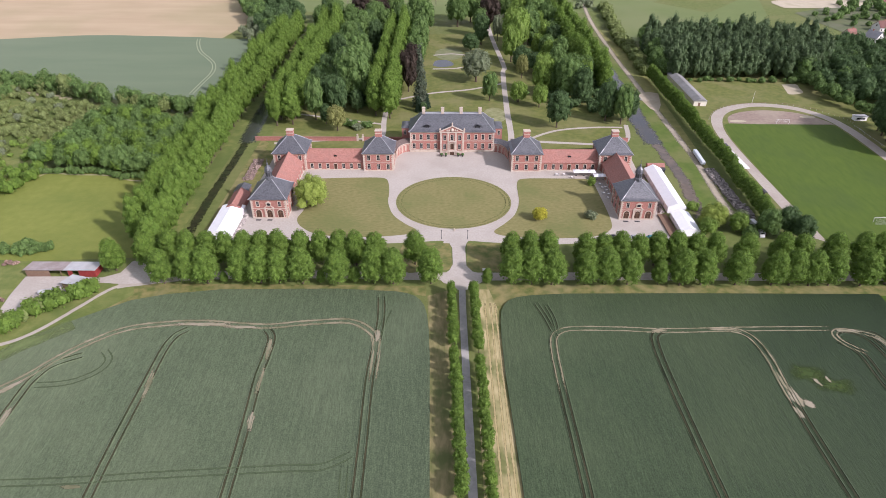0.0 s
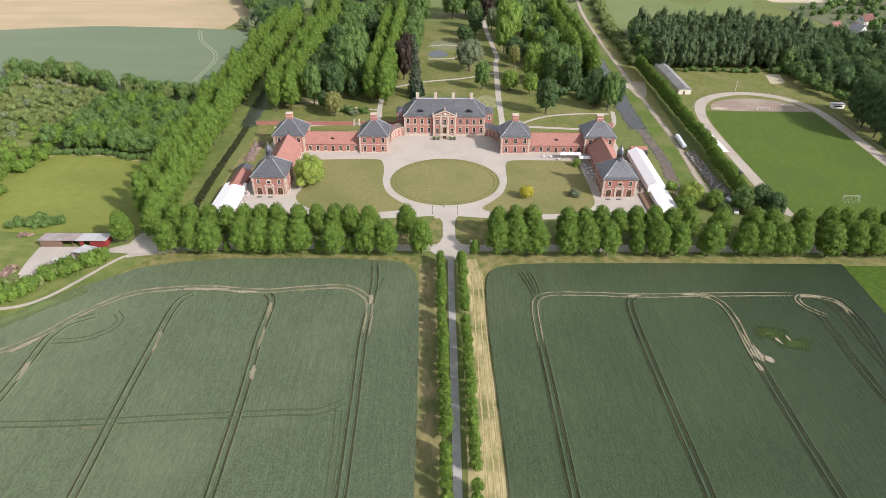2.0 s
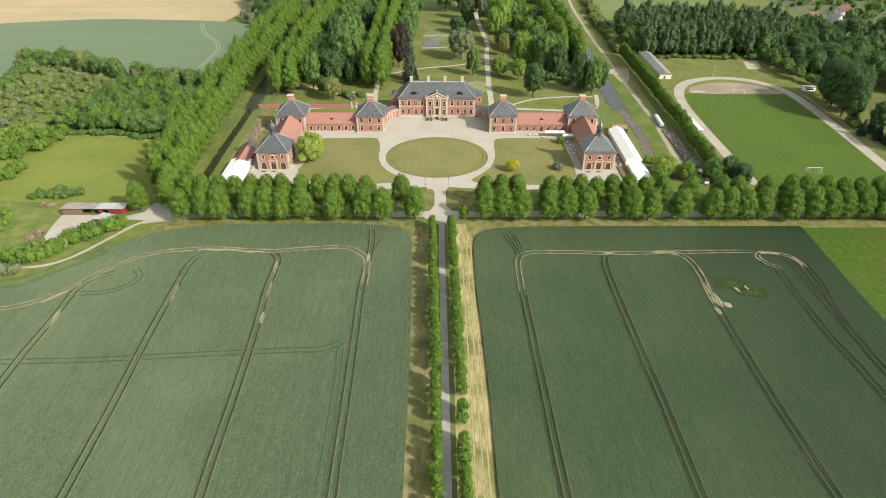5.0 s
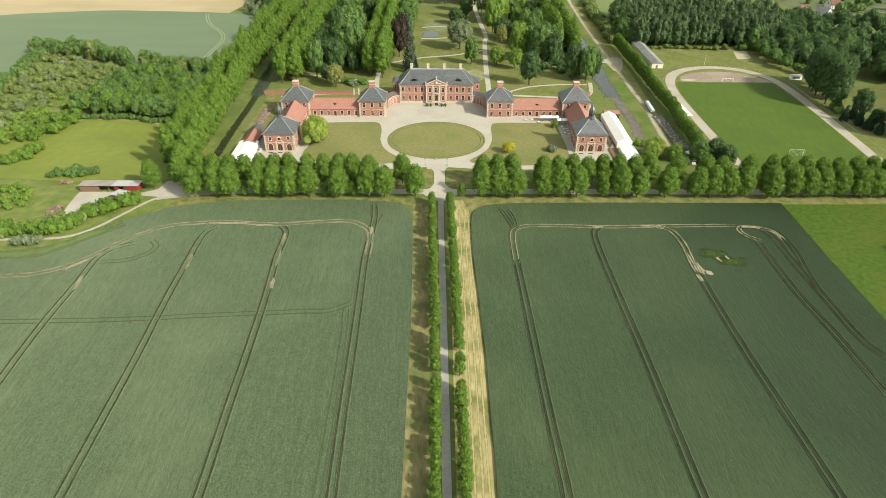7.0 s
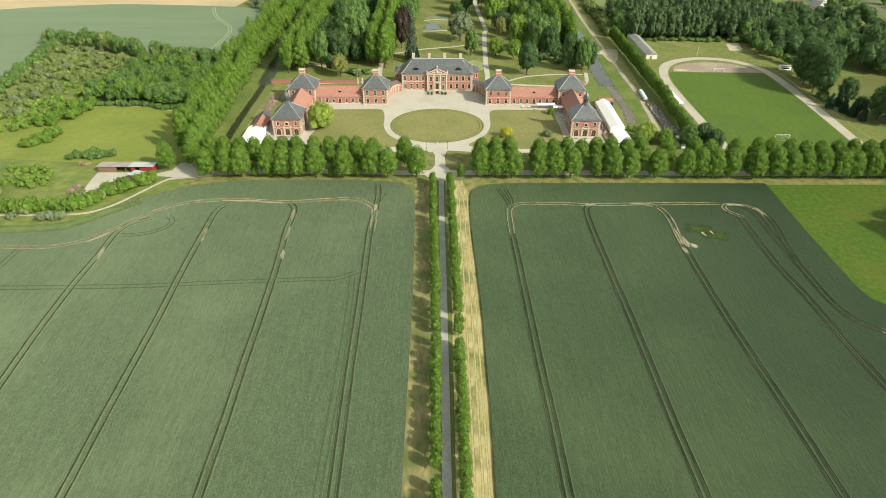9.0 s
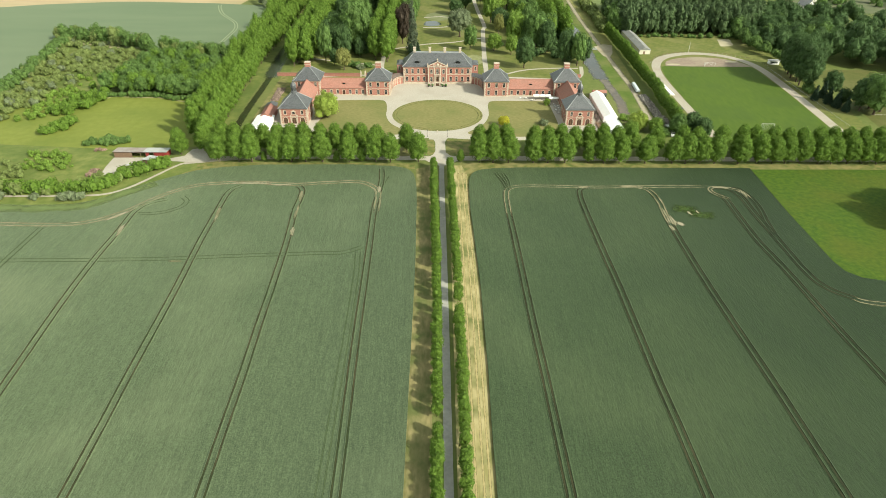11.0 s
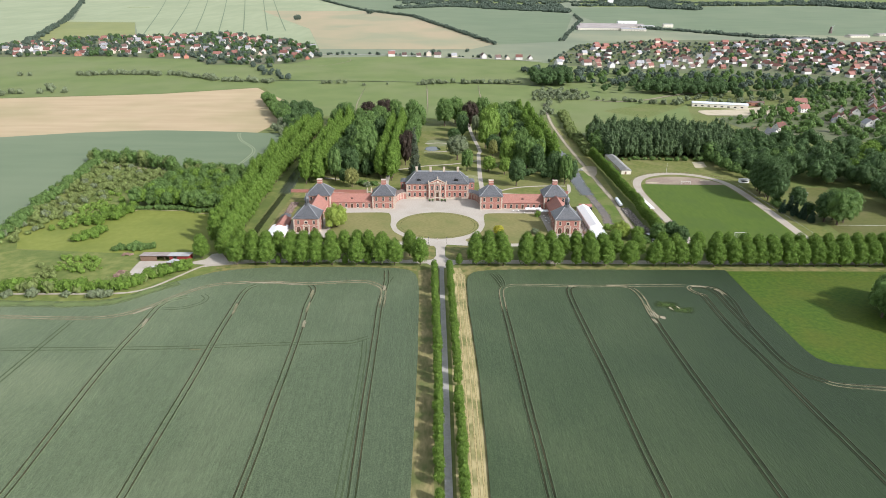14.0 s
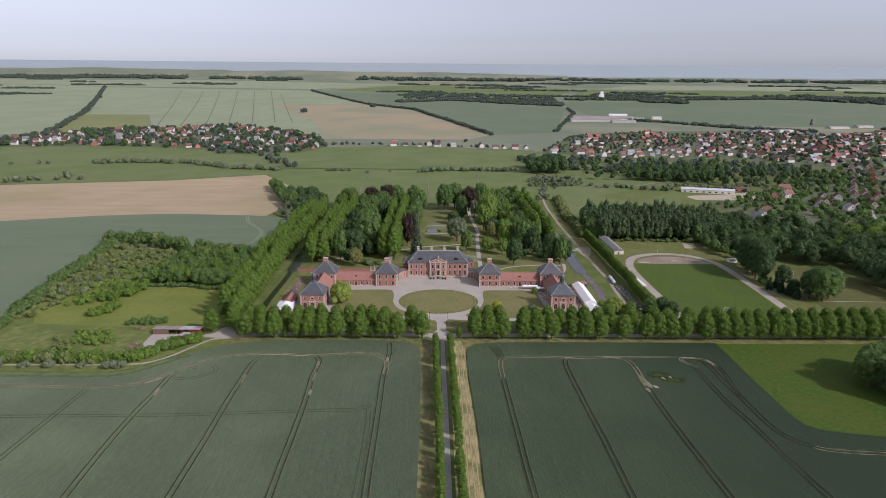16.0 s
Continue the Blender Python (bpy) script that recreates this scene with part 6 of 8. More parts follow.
# park trees
PARK = (("park", -81, 156, 0.78, 1.5), ("dark", -69, 164, 1.0, 1.38), ("park", -61, 184, 1.55, 1.95), ("park", -88, 231, 0.7, 1.0), ("dark", -76, 176, 0.85, 1.2), ("dark", -58, 168, 0.6, 0.85), ("dark", -84, 190, 0.8, 1.25), ("park", -70, 208, 1.2, 1.5),
        ("dark", -82, 214, 0.9, 1.3), ("bright", -56, 214, 0.8, 1.1), ("park", -64, 240, 1.25, 1.6), ("dark", -80, 252, 1.0, 1.4), ("bright", -62, 268, 0.7, 0.8), ("park", -76, 282, 1.2, 1.5), ("dark", -58, 296, 1.0, 1.4), ("park", -72, 316, 1.3, 1.5),
        ("ochre", -66, 140, 1.1, 1.2), ("bush", -58, 146, 1.2, 1.0), ("greybush", -55, 142, 1.1, 0.9), ("bush", -50, 146, 1.3, 0.9), ("dark", -74, 150, 0.5, 0.7), ("bush", -63, 148, 1.0, 1.2))
for key, x, y, s, sz in PARK:
    plant(key, x, y, s, sz * rng.uniform(0.96, 1.05), "park trees")
PARK = (("spruce", -20, 178, 1.0, 1.0), ("copper", -29, 206, 0.85, 1.5), ("copper", -27, 224, 0.8, 1.4), ("conifer", -21, 170, 0.5, 0.55), ("conifer", -16, 176, 0.45, 0.5), ("dark", -18, 168, 0.35, 0.4), ("park", -26, 250, 1.0, 1.4), ("park", -25, 272, 1.0, 1.5),
        ("park", -24, 296, 1.0, 1.4), ("park", -26, 322, 1.0, 1.4), ("willow", 16, 226, 1.75, 1.75), ("park", 23, 189, 0.72, 1.0), ("bright", 41, 187, 0.85, 0.9), ("dark", 59, 146, 1.05, 1.28), ("bright", 58, 202, 1.1, 1.7), ("bright", 53, 178, 0.72, 1.0),
        ("ochre", 48, 234, 0.85, 1.35), ("park", 73, 194, 1.3, 1.6), ("dark", 80, 186, 1.0, 1.3), ("dark", 68, 202, 0.9, 1.05), ("dark", 89, 156, 0.95, 1.4), ("park", 97, 151, 0.8, 1.34), ("dark", 103, 157, 0.75, 1.05), ("bush", 46, 200, 1.3, 1.0), ("bush", 64, 186, 1.4, 1.0))
for key, x, y, s, sz in PARK:
    plant(key, x, y, s, sz * rng.uniform(0.96, 1.05), "park trees")
PARK = (("bright", 50, 302, 1.7, 2.2), ("bright", 44, 272, 1.1, 1.7), ("park", 62, 318, 1.3, 1.7), ("dark", 15, 299, 1.05, 0.8), ("dark", 24, 318, 1.0, 1.4), ("park", 6, 376, 1.5, 1.75), ("park", 18, 392, 1.4, 1.7), ("copper", 34, 372, 1.3, 1.5), ("willow", 38, 330, 0.8, 1.7),
        ("copper", -79, 386, 1.3, 1.4), ("copper", -62, 392, 1.2, 1.4), ("park", -50, 395, 1.3, 1.5), ("park", -30, 380, 1.3, 1.6), ("park", -22, 352, 1.2, 1.5), ("park", -100, 372, 1.2, 1.4), ("park", -66, 364, 1.2, 1.4), ("park", -40, 350, 1.1, 1.4), ("park", -110, 354, 1.0, 1.3),
        ("bright", 60, 385, 1.3, 1.7), ("park", 74, 374, 1.2, 1.6), ("park", 50, 408, 1.2, 1.5), ("park", 88, 398, 1.1, 1.4), ("dark", 78, 402, 1.1, 1.3), ("dark", -110, 395, 1.1, 1.2), ("dark", 50, 256, 1.1, 0.9), ("dark", 58, 246, 0.9, 0.8), ("park", 24, 346, 0.9, 1.3))
for key, x, y, s, sz in PARK:
    plant(key, x, y, s, sz * rng.uniform(0.96, 1.05), "park trees")
for i in range(44):
    x, y = rng.uniform(62, 92), rng.uniform(200, 415)
    plant(rng.choice(("park", "dark", "bright", "park")), x, y, rng.uniform(0.7, 1.05), rng.uniform(0.9, 1.4), "park trees")
for i in range(30):
    x, y = rng.uniform(-86, -54), rng.uniform(190, 400)
    plant(rng.choice(("park", "dark", "park", "dark")), x, y, rng.uniform(0.7, 1.0), rng.uniform(0.9, 1.3), "park trees")
plant("spring", -64.5, 53.5, 1.0, 1.0, variant=0)
plant("spring", 109.5, 38, 0.80, 0.68, label="yellow-green tree beside the event tent")
plant("golden", 36, 42, 1.0)
plant("greybush", 58.5, 44, 1.0, 0.9, label="grey-green bush on the side lawn")
plant("brightbush", 65, 75, 0.75, 1.1, label="small slender tree on the cafe terrace")
for key, x, y, s in (("park", 129, 30, 0.7), ("dark", 137, 31, 0.75), ("dark", 141, 25, 0.7), ("willow", 121, 38, 0.6), ("bright", 104, 30, 0.55), ("bright", 118, 33, 0.6), ("bush", 113, 48, 1.2), ("brightbush", 106, 52, 1.0), ("bush", 122, 30, 1.3),
                     ("tall", 237, 106, 0.92), ("tall", 236.5, 113, 1.0), ("tall", 238, 120, 1.02), ("tall", 238, 128, 1.02), ("tall", 240, 136, 0.98), ("tall", 242, 143, 0.92), ("tall", 247, 147, 0.85), ("tall", 247, 120, 0.98), ("tall", 248, 132, 1.0), ("dark", 247, 95, 0.9), ("conifer", 233, 86, 0.5), ("conifer", 238, 80, 0.55), ("conifer", 240, 90, 0.6),
                     ("park", 256, 62, 1.35), ("park", 263, 67, 1.25), ("dark", 251, 68, 1.15), ("park", 259, 72, 1.2), ("conifer", 240, 74, 0.6), ("conifer", 242, 67, 0.5), ("bush", 236, 98, 1.2), ("bush", 238, 104, 1.3), ("dark", 246, 78, 0.6)):
    plant(key, x, y, s, None, "trees by the sports ground")
for key, x, y, s in (("park", 203, -61, 1.05), ("dark", 206, -73, 1.1), ("park", 211, -52, 1.0), ("park", 220, -47, 1.0), ("park", 215, -60, 1.05), ("dark", 217, -74, 1.15), ("park", 221, -88, 1.1), ("park", 234, -56, 1.1), ("dark", 236, -74, 1.1), ("park", 242, -92, 1.1)):
    plant(key, x, y, s, None, "trees on the meadow")


# woods and scrub, too many to count
def inside(p, poly):
    x, y = p
    c = False
    for (x1, y1), (x2, y2) in zip(poly, poly[1:] + poly[:1]):
        if (y1 > y) != (y2 > y) and x < (x2 - x1) * (y - y1) / (y2 - y1) + x1:
            c = not c
    return c


LOW = {}


def low(key):
    if key not in LOW:
        h = {"poplar": lambda i: crown(lumps(0.2, 18.5, 3.3, 12, 1.35, seed=400 + i, taper=0.45), 520, 0.42, long=1.25), "wood": lambda i: crown(lumps(2, 15, 5.0, 8, 2.4, seed=420 + i), 460, 0.72),
             "scrub": lambda i: crown(lumps(-0.5, 4.5, 3.0, 6, 1.5, seed=440 + i), 150, 0.62), "far": lambda i: crown(lumps(-0.5, 8.0, 4.4, 8, 1.9, seed=460 + i), 64, 1.3), "ridge": lambda i: crown(lumps(-2.0, 6.5, 10.5, 9, 3.0, seed=470 + i), 60, 1.8), "hedge": lambda i: crown(lumps(0, 10, 3.8, 6, 2.2, seed=480 + i), 240, 0.8)}[key]
        LOW[key] = [h(i) for i in range(4)]
    return LOW[key]


def stuff(name, spots, key, leaf, label, category="wood"):
    """Many crowns joined in one object of greenery."""
    vs, fs, base = [], [], 0
    for x, y, s in spots:
        v, f = rng.choice(low(key))
        a = rng.uniform(0, 6.28)
        c, sn = math.cos(a), math.sin(a)
        k = np.array([s, s, s * rng.uniform(0.85, 1.15)])
        w = v @ np.array([[c, sn, 0], [-sn, c, 0], [0, 0, 1]]) * k + np.array([x, y, terrain(y)])
        vs.append(w)
        fs.append(f + base)
        base += len(w)
    root = new(name, tri_mesh(name, np.concatenate(vs), np.concatenate(fs), leaf))
    return tagged(root, label, category, kind="stuff")


def fill(poly, n, s0, s1, gap):
    xs, ys = [p[0] for p in poly], [p[1] for p in poly]
    out = []
    for _ in range(n * 30):
        p = (rng.uniform(min(xs), max(xs)), rng.uniform(min(ys), max(ys)))
        if inside(p, poly) and all((p[0] - q[0]) ** 2 + (p[1] - q[1]) ** 2 > gap * gap for q in out[-600:]):
            out.append((*p, rng.uniform(s0, s1)))
            if len(out) >= n:
                break
    return out


def line(pts, gap, s0, s1, wide=1.5):
    out = []
    for (x1, y1), (x2, y2) in zip(pts, pts[1:]):
        d = math.hypot(x2 - x1, y2 - y1)
        for i in range(max(int(d / gap), 1)):
            k = (i + rng.random() * 0.6) * gap / d
            out.append((x1 + (x2 - x1) * k + rng.uniform(-wide, wide), y1 + (y2 - y1) * k + rng.uniform(-wide, wide), rng.uniform(s0, s1)))
    return out


stuff("park_undergrowth", fill([(-86, 172), (-54, 176), (-53, 330), (-88, 330)], 90, 0.7, 1.4, 5.5) + fill([(62, 176), (98, 160), (96, 330), (64, 330)], 90, 0.7, 1.4, 5.5), "scrub", L_dark, "shady shrubs under the park trees", "shrubs")
WOOD = [(-208, 89), (-190, 87), (-174, 88), (-162, 82), (-146, 83), (-146, 112), (-150, 132), (-172, 144), (-200, 152), (-206, 138), (-206, 110)]
stuff("wood_left", fill(WOOD, 110, 0.65, 0.95, 5.2), "wood", L_mid, "dense mixed wood beside the meadow")
stuff("wood_left", fill(WOOD, 34, 0.7, 1.0, 9), "wood", L_linden, "fresh green crowns in the mixed wood")
EDGE = [(-296, 212), (-272, 206), (-248, 199), (-224, 184), (-207, 181), (-185, 173), (-165, 166), (-150, 168)]
stuff("wood_edge", line(EDGE, 3.6, 0.85, 1.3, 2.5), "hedge", L_mid, "tall field hedge of mixed trees", "hedge")
stuff("wood_edge", line(EDGE, 9, 0.8, 1.3, 3), "hedge", L_olive, "olive green crowns in the field hedge", "hedge")
stuff("wood_fringe", line([(-209, 90), (-208, 86), (-190, 85), (-174, 86), (-162, 80), (-146, 82)], 2.6, 0.45, 0.8, 1.0), "scrub", L_mid, "leafy fringe of the wood along the footpath", "shrubs")
SCRUB = [(-258, 10), (-262, 45), (-271, 85), (-281, 140), (-289, 190), (-287, 218), (-262, 204), (-240, 190), (-226, 168), (-236, 150), (-232, 112), (-238, 80), (-240, 58), (-247, 24)]
RIM = [(-256, 2), (-259, 25), (-265, 60), (-273, 95), (-281, 140), (-288, 185), (-290, 220)]
stuff("scrub", fill(SCRUB, 120, 0.5, 1.1, 5.0), "scrub", L_olive, "olive green hawthorn scrub on rough grass", "scrub")
stuff("scrub", line(RIM, 3.4, 0.8, 1.5, 3.0), "scrub", L_mid, "tall bushes along the far wheat", "scrub")
stuff("scrub", fill(SCRUB, 26, 0.6, 1.0, 11), "scrub", L_grey, "grey-green willow scrub on rough grass", "scrub")
stuff("scrub", fill([(-238, 128), (-206, 122), (-207, 165), (-228, 178)], 60, 0.5, 1.0, 4.2), "scrub", L_olive, "olive green bushes beside the wood", "scrub")
stuff("scrub", fill([(-236, 100), (-208, 98), (-206, 122), (-236, 126)], 22, 0.4, 0.9, 6), "scrub", L_bright, "scattered light green bushes", "scrub")
stuff("scrub", fill([(-224, 52), (-210, 58), (-203, 78), (-207, 92), (-219, 84)], 26, 0.6, 1.25, 4.5) + fill([(-213, 26), (-205, 29), (-203, 42), (-210, 44)], 9, 0.7, 1.2, 4), "scrub", L_linden, "fresh green bushes along the meadow", "scrub")
stuff("scrub", fill([(-240, 44), (-226, 48), (-226, 92), (-238, 100)], 34, 0.35, 0.8, 4.5), "scrub", L_bright, "low light green bushes on rough grass", "scrub")
stuff("weed_patch", fill([(-206, 2), (-196, 6), (-184, -2), (-178, -12), (-186, -18), (-203, -14)], 40, 0.3, 0.62, 2.6), "scrub", L_bright, "tall weeds on the rough meadow", "weeds")
stuff("weed_patch", fill([(-212, -8), (-202, -12), (-196, -24), (-206, -26)], 10, 0.4, 0.7, 3), "scrub", L_olive, "low shrubs on the rough meadow", "scrub")
stuff("field_hedge", line([(-420, -35.5), (-240, -35.5), (-200, -36), (-168, -36), (-156, -35)], 2.2, 0.7, 1.25, 1.8), "scrub", L_linden, "bushy hedge along the farm track", "hedge")
stuff("field_hedge", line([(-420, -36), (-240, -36), (-168, -37), (-142, -20)], 5, 0.7, 1.2, 2.2), "scrub", L_olive, "olive green bushes in the hedge", "hedge")
stuff("yard_hedge", line([(-154, -33), (-150, -26), (-145, -20.5), (-139, -14.5), (-133.5, -9.5)], 1.7, 0.85, 1.3, 1.7) + line([(-158, -35), (-152, -30)], 2.0, 0.9, 1.3, 2), "scrub", L_linden, "tall bushes between yard and farm track", "hedge")
stuff("field_hedge", [(-220.8, -42.6, 0.95), (-207, -44, 0.85), (-195.4, -43.4, 0.95), (-179.3, -43.6, 0.75), (-166.6, -44.4, 0.9), (-162.6, -44, 0.8), (-159, -43.4, 0.8), (-240, -43, 0.9)], "scrub", L_grey, "grey willow bushes before the hedge", "hedge")
stuff("low_hedge", line([(-185, 15), (-172, 14.5), (-160, 17)], 1.8, 0.5, 0.85, 1.6) + line([(-182, 19), (-164, 20)], 2.2, 0.45, 0.75, 1.6), "scrub", L_mid, "low dark hedge behind the shed", "hedge")
stuff("path_thicket", line([(138, 238), (139, 280), (140, 330), (144, 390), (152, 450)], 3.2, 0.9, 1.7, 3.0), "scrub", L_olive, "olive green thicket along the footpath", "shrubs")
stuff("poplar_wood", fill([(150, 233), (242, 231), (262, 244), (286, 284), (292, 318), (236, 326), (160, 326), (147, 290)], 400, 0.85, 1.25, 3.8), "poplar", L_poplar, "dense dark green poplar wood")
stuff("poplar_fringe", line([(146, 240), (150, 280), (158, 326), (200, 332), (250, 330)], 4.5, 0.8, 1.15, 4), "wood", L_mid, "rounder trees along the edge of the poplar wood")
stuff("wood_right", fill([(262, 165), (258, 190), (268, 255), (295, 305), (340, 305), (400, 272), (470, 240), (660, 205), (700, 120), (470, 105), (370, 145), (335, 155), (300, 148)], 280, 0.85, 1.25, 6.5), "wood", L_dark, "deep green deciduous wood")
stuff("wood_right", fill([(320, 170), (400, 262), (660, 200), (690, 130), (470, 115)], 130, 0.95, 1.35, 9), "wood", L_linden, "light green crowns in the wood")
stuff("wood_right", fill([(313, 88), (318, 130), (304, 158), (282, 166), (300, 190), (420, 170), (460, 90), (430, 20), (330, 20)], 110, 1.1, 1.6, 7.5), "wood", L_dark, "tall dark trees round the second pitch")
BELT = [(230, 238), (245, 229), (248, 190), (262, 184), (300, 205), (318, 224), (302, 248), (290, 272), (245, 286)]
stuff("wood_right", fill(BELT, 70, 0.7, 1.1, 6.5), "wood", L_dark, "dark trees between poplars and sports ground")
stuff("wood_right", line([(236, 232), (241, 222), (239, 202), (243, 182), (248, 168), (256, 160)], 3.6, 0.45, 0.75, 1.5), "wood", L_mid, "lower trees along the edge of the sports ground")
stuff("wood_right", fill(BELT, 24, 0.7, 1.15, 11), "wood", L_mid, "fresher green trees beside the poplars")
stuff("shrub_belt", line([(163, 230), (200, 228), (240, 227), (248, 216), (258, 200), (255, 180)], 5, 0.5, 1.0, 2), "scrub", L_mid, "shrub belt behind the sports ground", "shrubs")
stuff("wood_corner", line([(-195, 430), (-150, 350), (-143, 320)], 5, 0.8, 1.2, 9) + line([(-230, 520), (-190, 430)], 5, 0.7, 1.1, 6), "wood", L_mid, "clump of trees at the field's corner")
stuff("wood_corner", fill([(-205, 450), (-172, 372), (-150, 318), (-128, 345), (-132, 400), (-180, 480)], 60, 0.75, 1.15, 6.5), "wood", L_dark, "darker trees at the field's corner")
stuff("wood_corner", line([(-175, 360), (-150, 310)], 6, 0.5, 0.8, 8), "wood", L_grey, "pale willows at the field's corner")

# ---- palace yard: tents, sheds, terrace ----
def tent(name, x0, x1, y0, y1, H, rise, label, material=M_tent, base=0.0):
    W, D = x1 - x0, y1 - y0
    t = thing(name, (x0 + x1) / 2, (y0 + y1) / 2, base, 0, label, "tent")
    n = max(int(D / 5), 1)
    bm = bmesh.new()
    loops = []
    for i in range(n * 2 + 1):
        y = -D / 2 + D * i / (n * 2)
        sag = 0.05 if i % 2 else 0.0
        loops.append([(-W / 2 - 0.2, y, H - sag), (0, y, H + rise - sag * 2), (W / 2 + 0.2, y, H - sag), (W / 2 + 0.15, y, H - 0.2 - sag), (0, y, H + rise - 0.2 - sag * 2), (-W / 2 - 0.15, y, H - 0.2 - sag)])
    rings(bm, loops)
    bmesh.ops.recalc_face_normals(bm, faces=bm.faces[:])
    part("canopy", bm, material, t, "taut white canvas roof")
    for sx in (-1, 1):
        b = bmesh.new()
        box(b, *sorted((sx * W / 2, sx * (W / 2 - 0.05))), -D / 2, D / 2, 0.1, H - 0.2)
        part("side_sheet", b, material, t)
    for sy in (-1, 1):
        b = bmesh.new()
        y = sy * D / 2
        rings(b, [[(-W / 2, y - 0.03, 0.1), (W / 2, y - 0.03, 0.1), (W / 2, y - 0.03, H - 0.1), (0, y - 0.03, H + rise - 0.25), (-W / 2, y - 0.03, H - 0.1)],
                  [(-W / 2, y + 0.03, 0.1), (W / 2, y + 0.03, 0.1), (W / 2, y + 0.03, H - 0.1), (0, y + 0.03, H + rise - 0.25), (-W / 2, y + 0.03, H - 0.1)]])
        bmesh.ops.recalc_face_normals(b, faces=b.faces[:])
        part("gable_sheet", b, material, t)
    for i in range(n + 1):
        y = -D / 2 + D * i / n
        for sx in (-1, 1):
            b = bmesh.new()
            rod(b, (sx * (W / 2 + 0.25), y, 0), (sx * (W / 2 + 0.25), y, H), 0.07, 5)
            rod(b, (sx * (W / 2 + 0.25), y, H), (sx * (W / 2 - 0.3), y, H - 0.1), 0.06, 5)
            part("frame_post", b, M_steel, t, "aluminium frame post")
    return t


def shed(name, x0, x1, y0, y1, H, rise, label, wall, roof, category="shed", mono=False, along="x"):
    W, D = x1 - x0, y1 - y0
    t = thing(name, (x0 + x1) / 2, (y0 + y1) / 2, 0, 0, label, category)
    b = bmesh.new()
    box(b, -W / 2, W / 2, -D / 2, D / 2, 0, H)
    part("body", b, wall, t)
    b = bmesh.new()
    o = 0.35
    if mono:
        prof = [(-D / 2 - o, H + rise), (D / 2 + o, H + 0.02), (D / 2 + o, H + 0.16), (-D / 2 - o, H + rise + 0.14)]
        rings(b, [[(s * (W / 2 + o), y, z) for y, z in prof] for s in (-1, 1)])
    elif along == "x":
        prof = [(-D / 2 - o, H - 0.1), (0, H + rise), (D / 2 + o, H - 0.1)]
        rings(b, [[(s * (W / 2 + o), y, z) for y, z in prof] for s in (-1, 1)])
    else:
        prof = [(-W / 2 - o, H - 0.1), (0, H + rise), (W / 2 + o, H - 0.1)]
        rings(b, [[(x, s * (D / 2 + o), z) for x, z in prof] for s in (-1, 1)])
    bmesh.ops.recalc_face_normals(b, faces=b.faces[:])
    part("roof", b, roof, t)
    return t


tent("marquee", -103.2, -93.4, 25.0, 49.0, 2.8, 1.6, "white canvas marquee beside the end pavilion")
tent("long_marquee", 93.2, 101.0, 48.0, 87.0, 3.2, 2.0, "long white marquee along the moat")
tent("pagoda_tent", 93.2, 100.8, 29.0, 44.6, 2.8, 1.3, "white event tent on a wooden deck")
shed("outbuilding", -101.5, -94.5, 46.0, 60.5, 3.0, 2.6, "low outbuilding with red tiled roof", M_brick, M_tile, "outbuilding", along="y")
shed("outbuilding", -102.0, -96.0, 61.5, 68.5, 2.8, 1.2, "low outbuilding with dark felt roof", M_brownwood, M_slate, "outbuilding", along="y")
shed("outbuilding", 96.0, 104.0, 89.5, 93.5, 2.6, 1.2, "small outbuilding with red tiled roof", M_brick, M_tile, "outbuilding")
shed("container", 97.5, 103.5, 86.6, 88.8, 2.4, 0.1, "dark goods container beside the marquee", M_dark, M_dark, "container", True)

# deck with steps beside the tent
dk = thing("timber_deck", 90.4, 37.5, 0, 0, "weathered timber deck with steps by the tent", "deck")
for i in range(24):
    b = bmesh.new()
    box(b, -1.9, 1.9, -9 + i * 0.75, -9 + i * 0.75 + 0.7, 0.5, 0.62)
    part("plank", b, M_brownwood, dk)
for sx in (-1, 1):
    b = bmesh.new()
    rod(b, (sx * 1.95, -9, 1.6), (sx * 1.95, 9, 1.6), 0.05, 4)
    for i in range(10):
        rod(b, (sx * 1.95, -9 + i * 2, 0), (sx * 1.95, -9 + i * 2, 1.6), 0.05, 4)
    part("railing", b, M_brownwood, dk)
b = bmesh.new()
box(b, -1.8, 1.8, -8.9, 8.9, 0, 0.45)
part("base", b, M_dark, dk)


def heap(name, x0, x1, y0, y1, n, s, material, label, hmax=1.4):
    vs, fs, base = [], [], 0
    for i in range(n):
        sx, sy, sz = s * rng.uniform(0.4, 1.2), s * rng.uniform(0.4, 1.2), s * rng.uniform(0.2, 0.6)
        x, y, z = rng.uniform(x0, x1), rng.uniform(y0, y1), rng.uniform(0, hmax) * rng.random()
        m = pose(x, y, z + sz / 2, rng.uniform(-25, 25), rng.uniform(-25, 25), rng.uniform(0, 180))
        for p in ((-1, -1, -1), (1, -1, -1), (1, 1, -1), (-1, 1, -1), (-.8, -.8, 1), (.8, -.8, 1), (.8, .8, 1), (-.8, .8, 1)):
            vs.append(m @ Vector((p[0] * sx / 2, p[1] * sy / 2, p[2] * sz / 2)))
        for f in ((0, 2, 1), (0, 3, 2), (4, 5, 6), (4, 6, 7), (0, 1, 5), (0, 5, 4), (1, 2, 6), (1, 6, 5), (2, 3, 7), (2, 7, 6), (3, 0, 4), (3, 4, 7)):
            fs.append([k + base for k in f])
        base += 8
    ob = new(name, tri_mesh(name, np.array([v[:] for v in vs]), np.array(fs), material))
    return tagged(ob, label, "heap", kind="stuff")


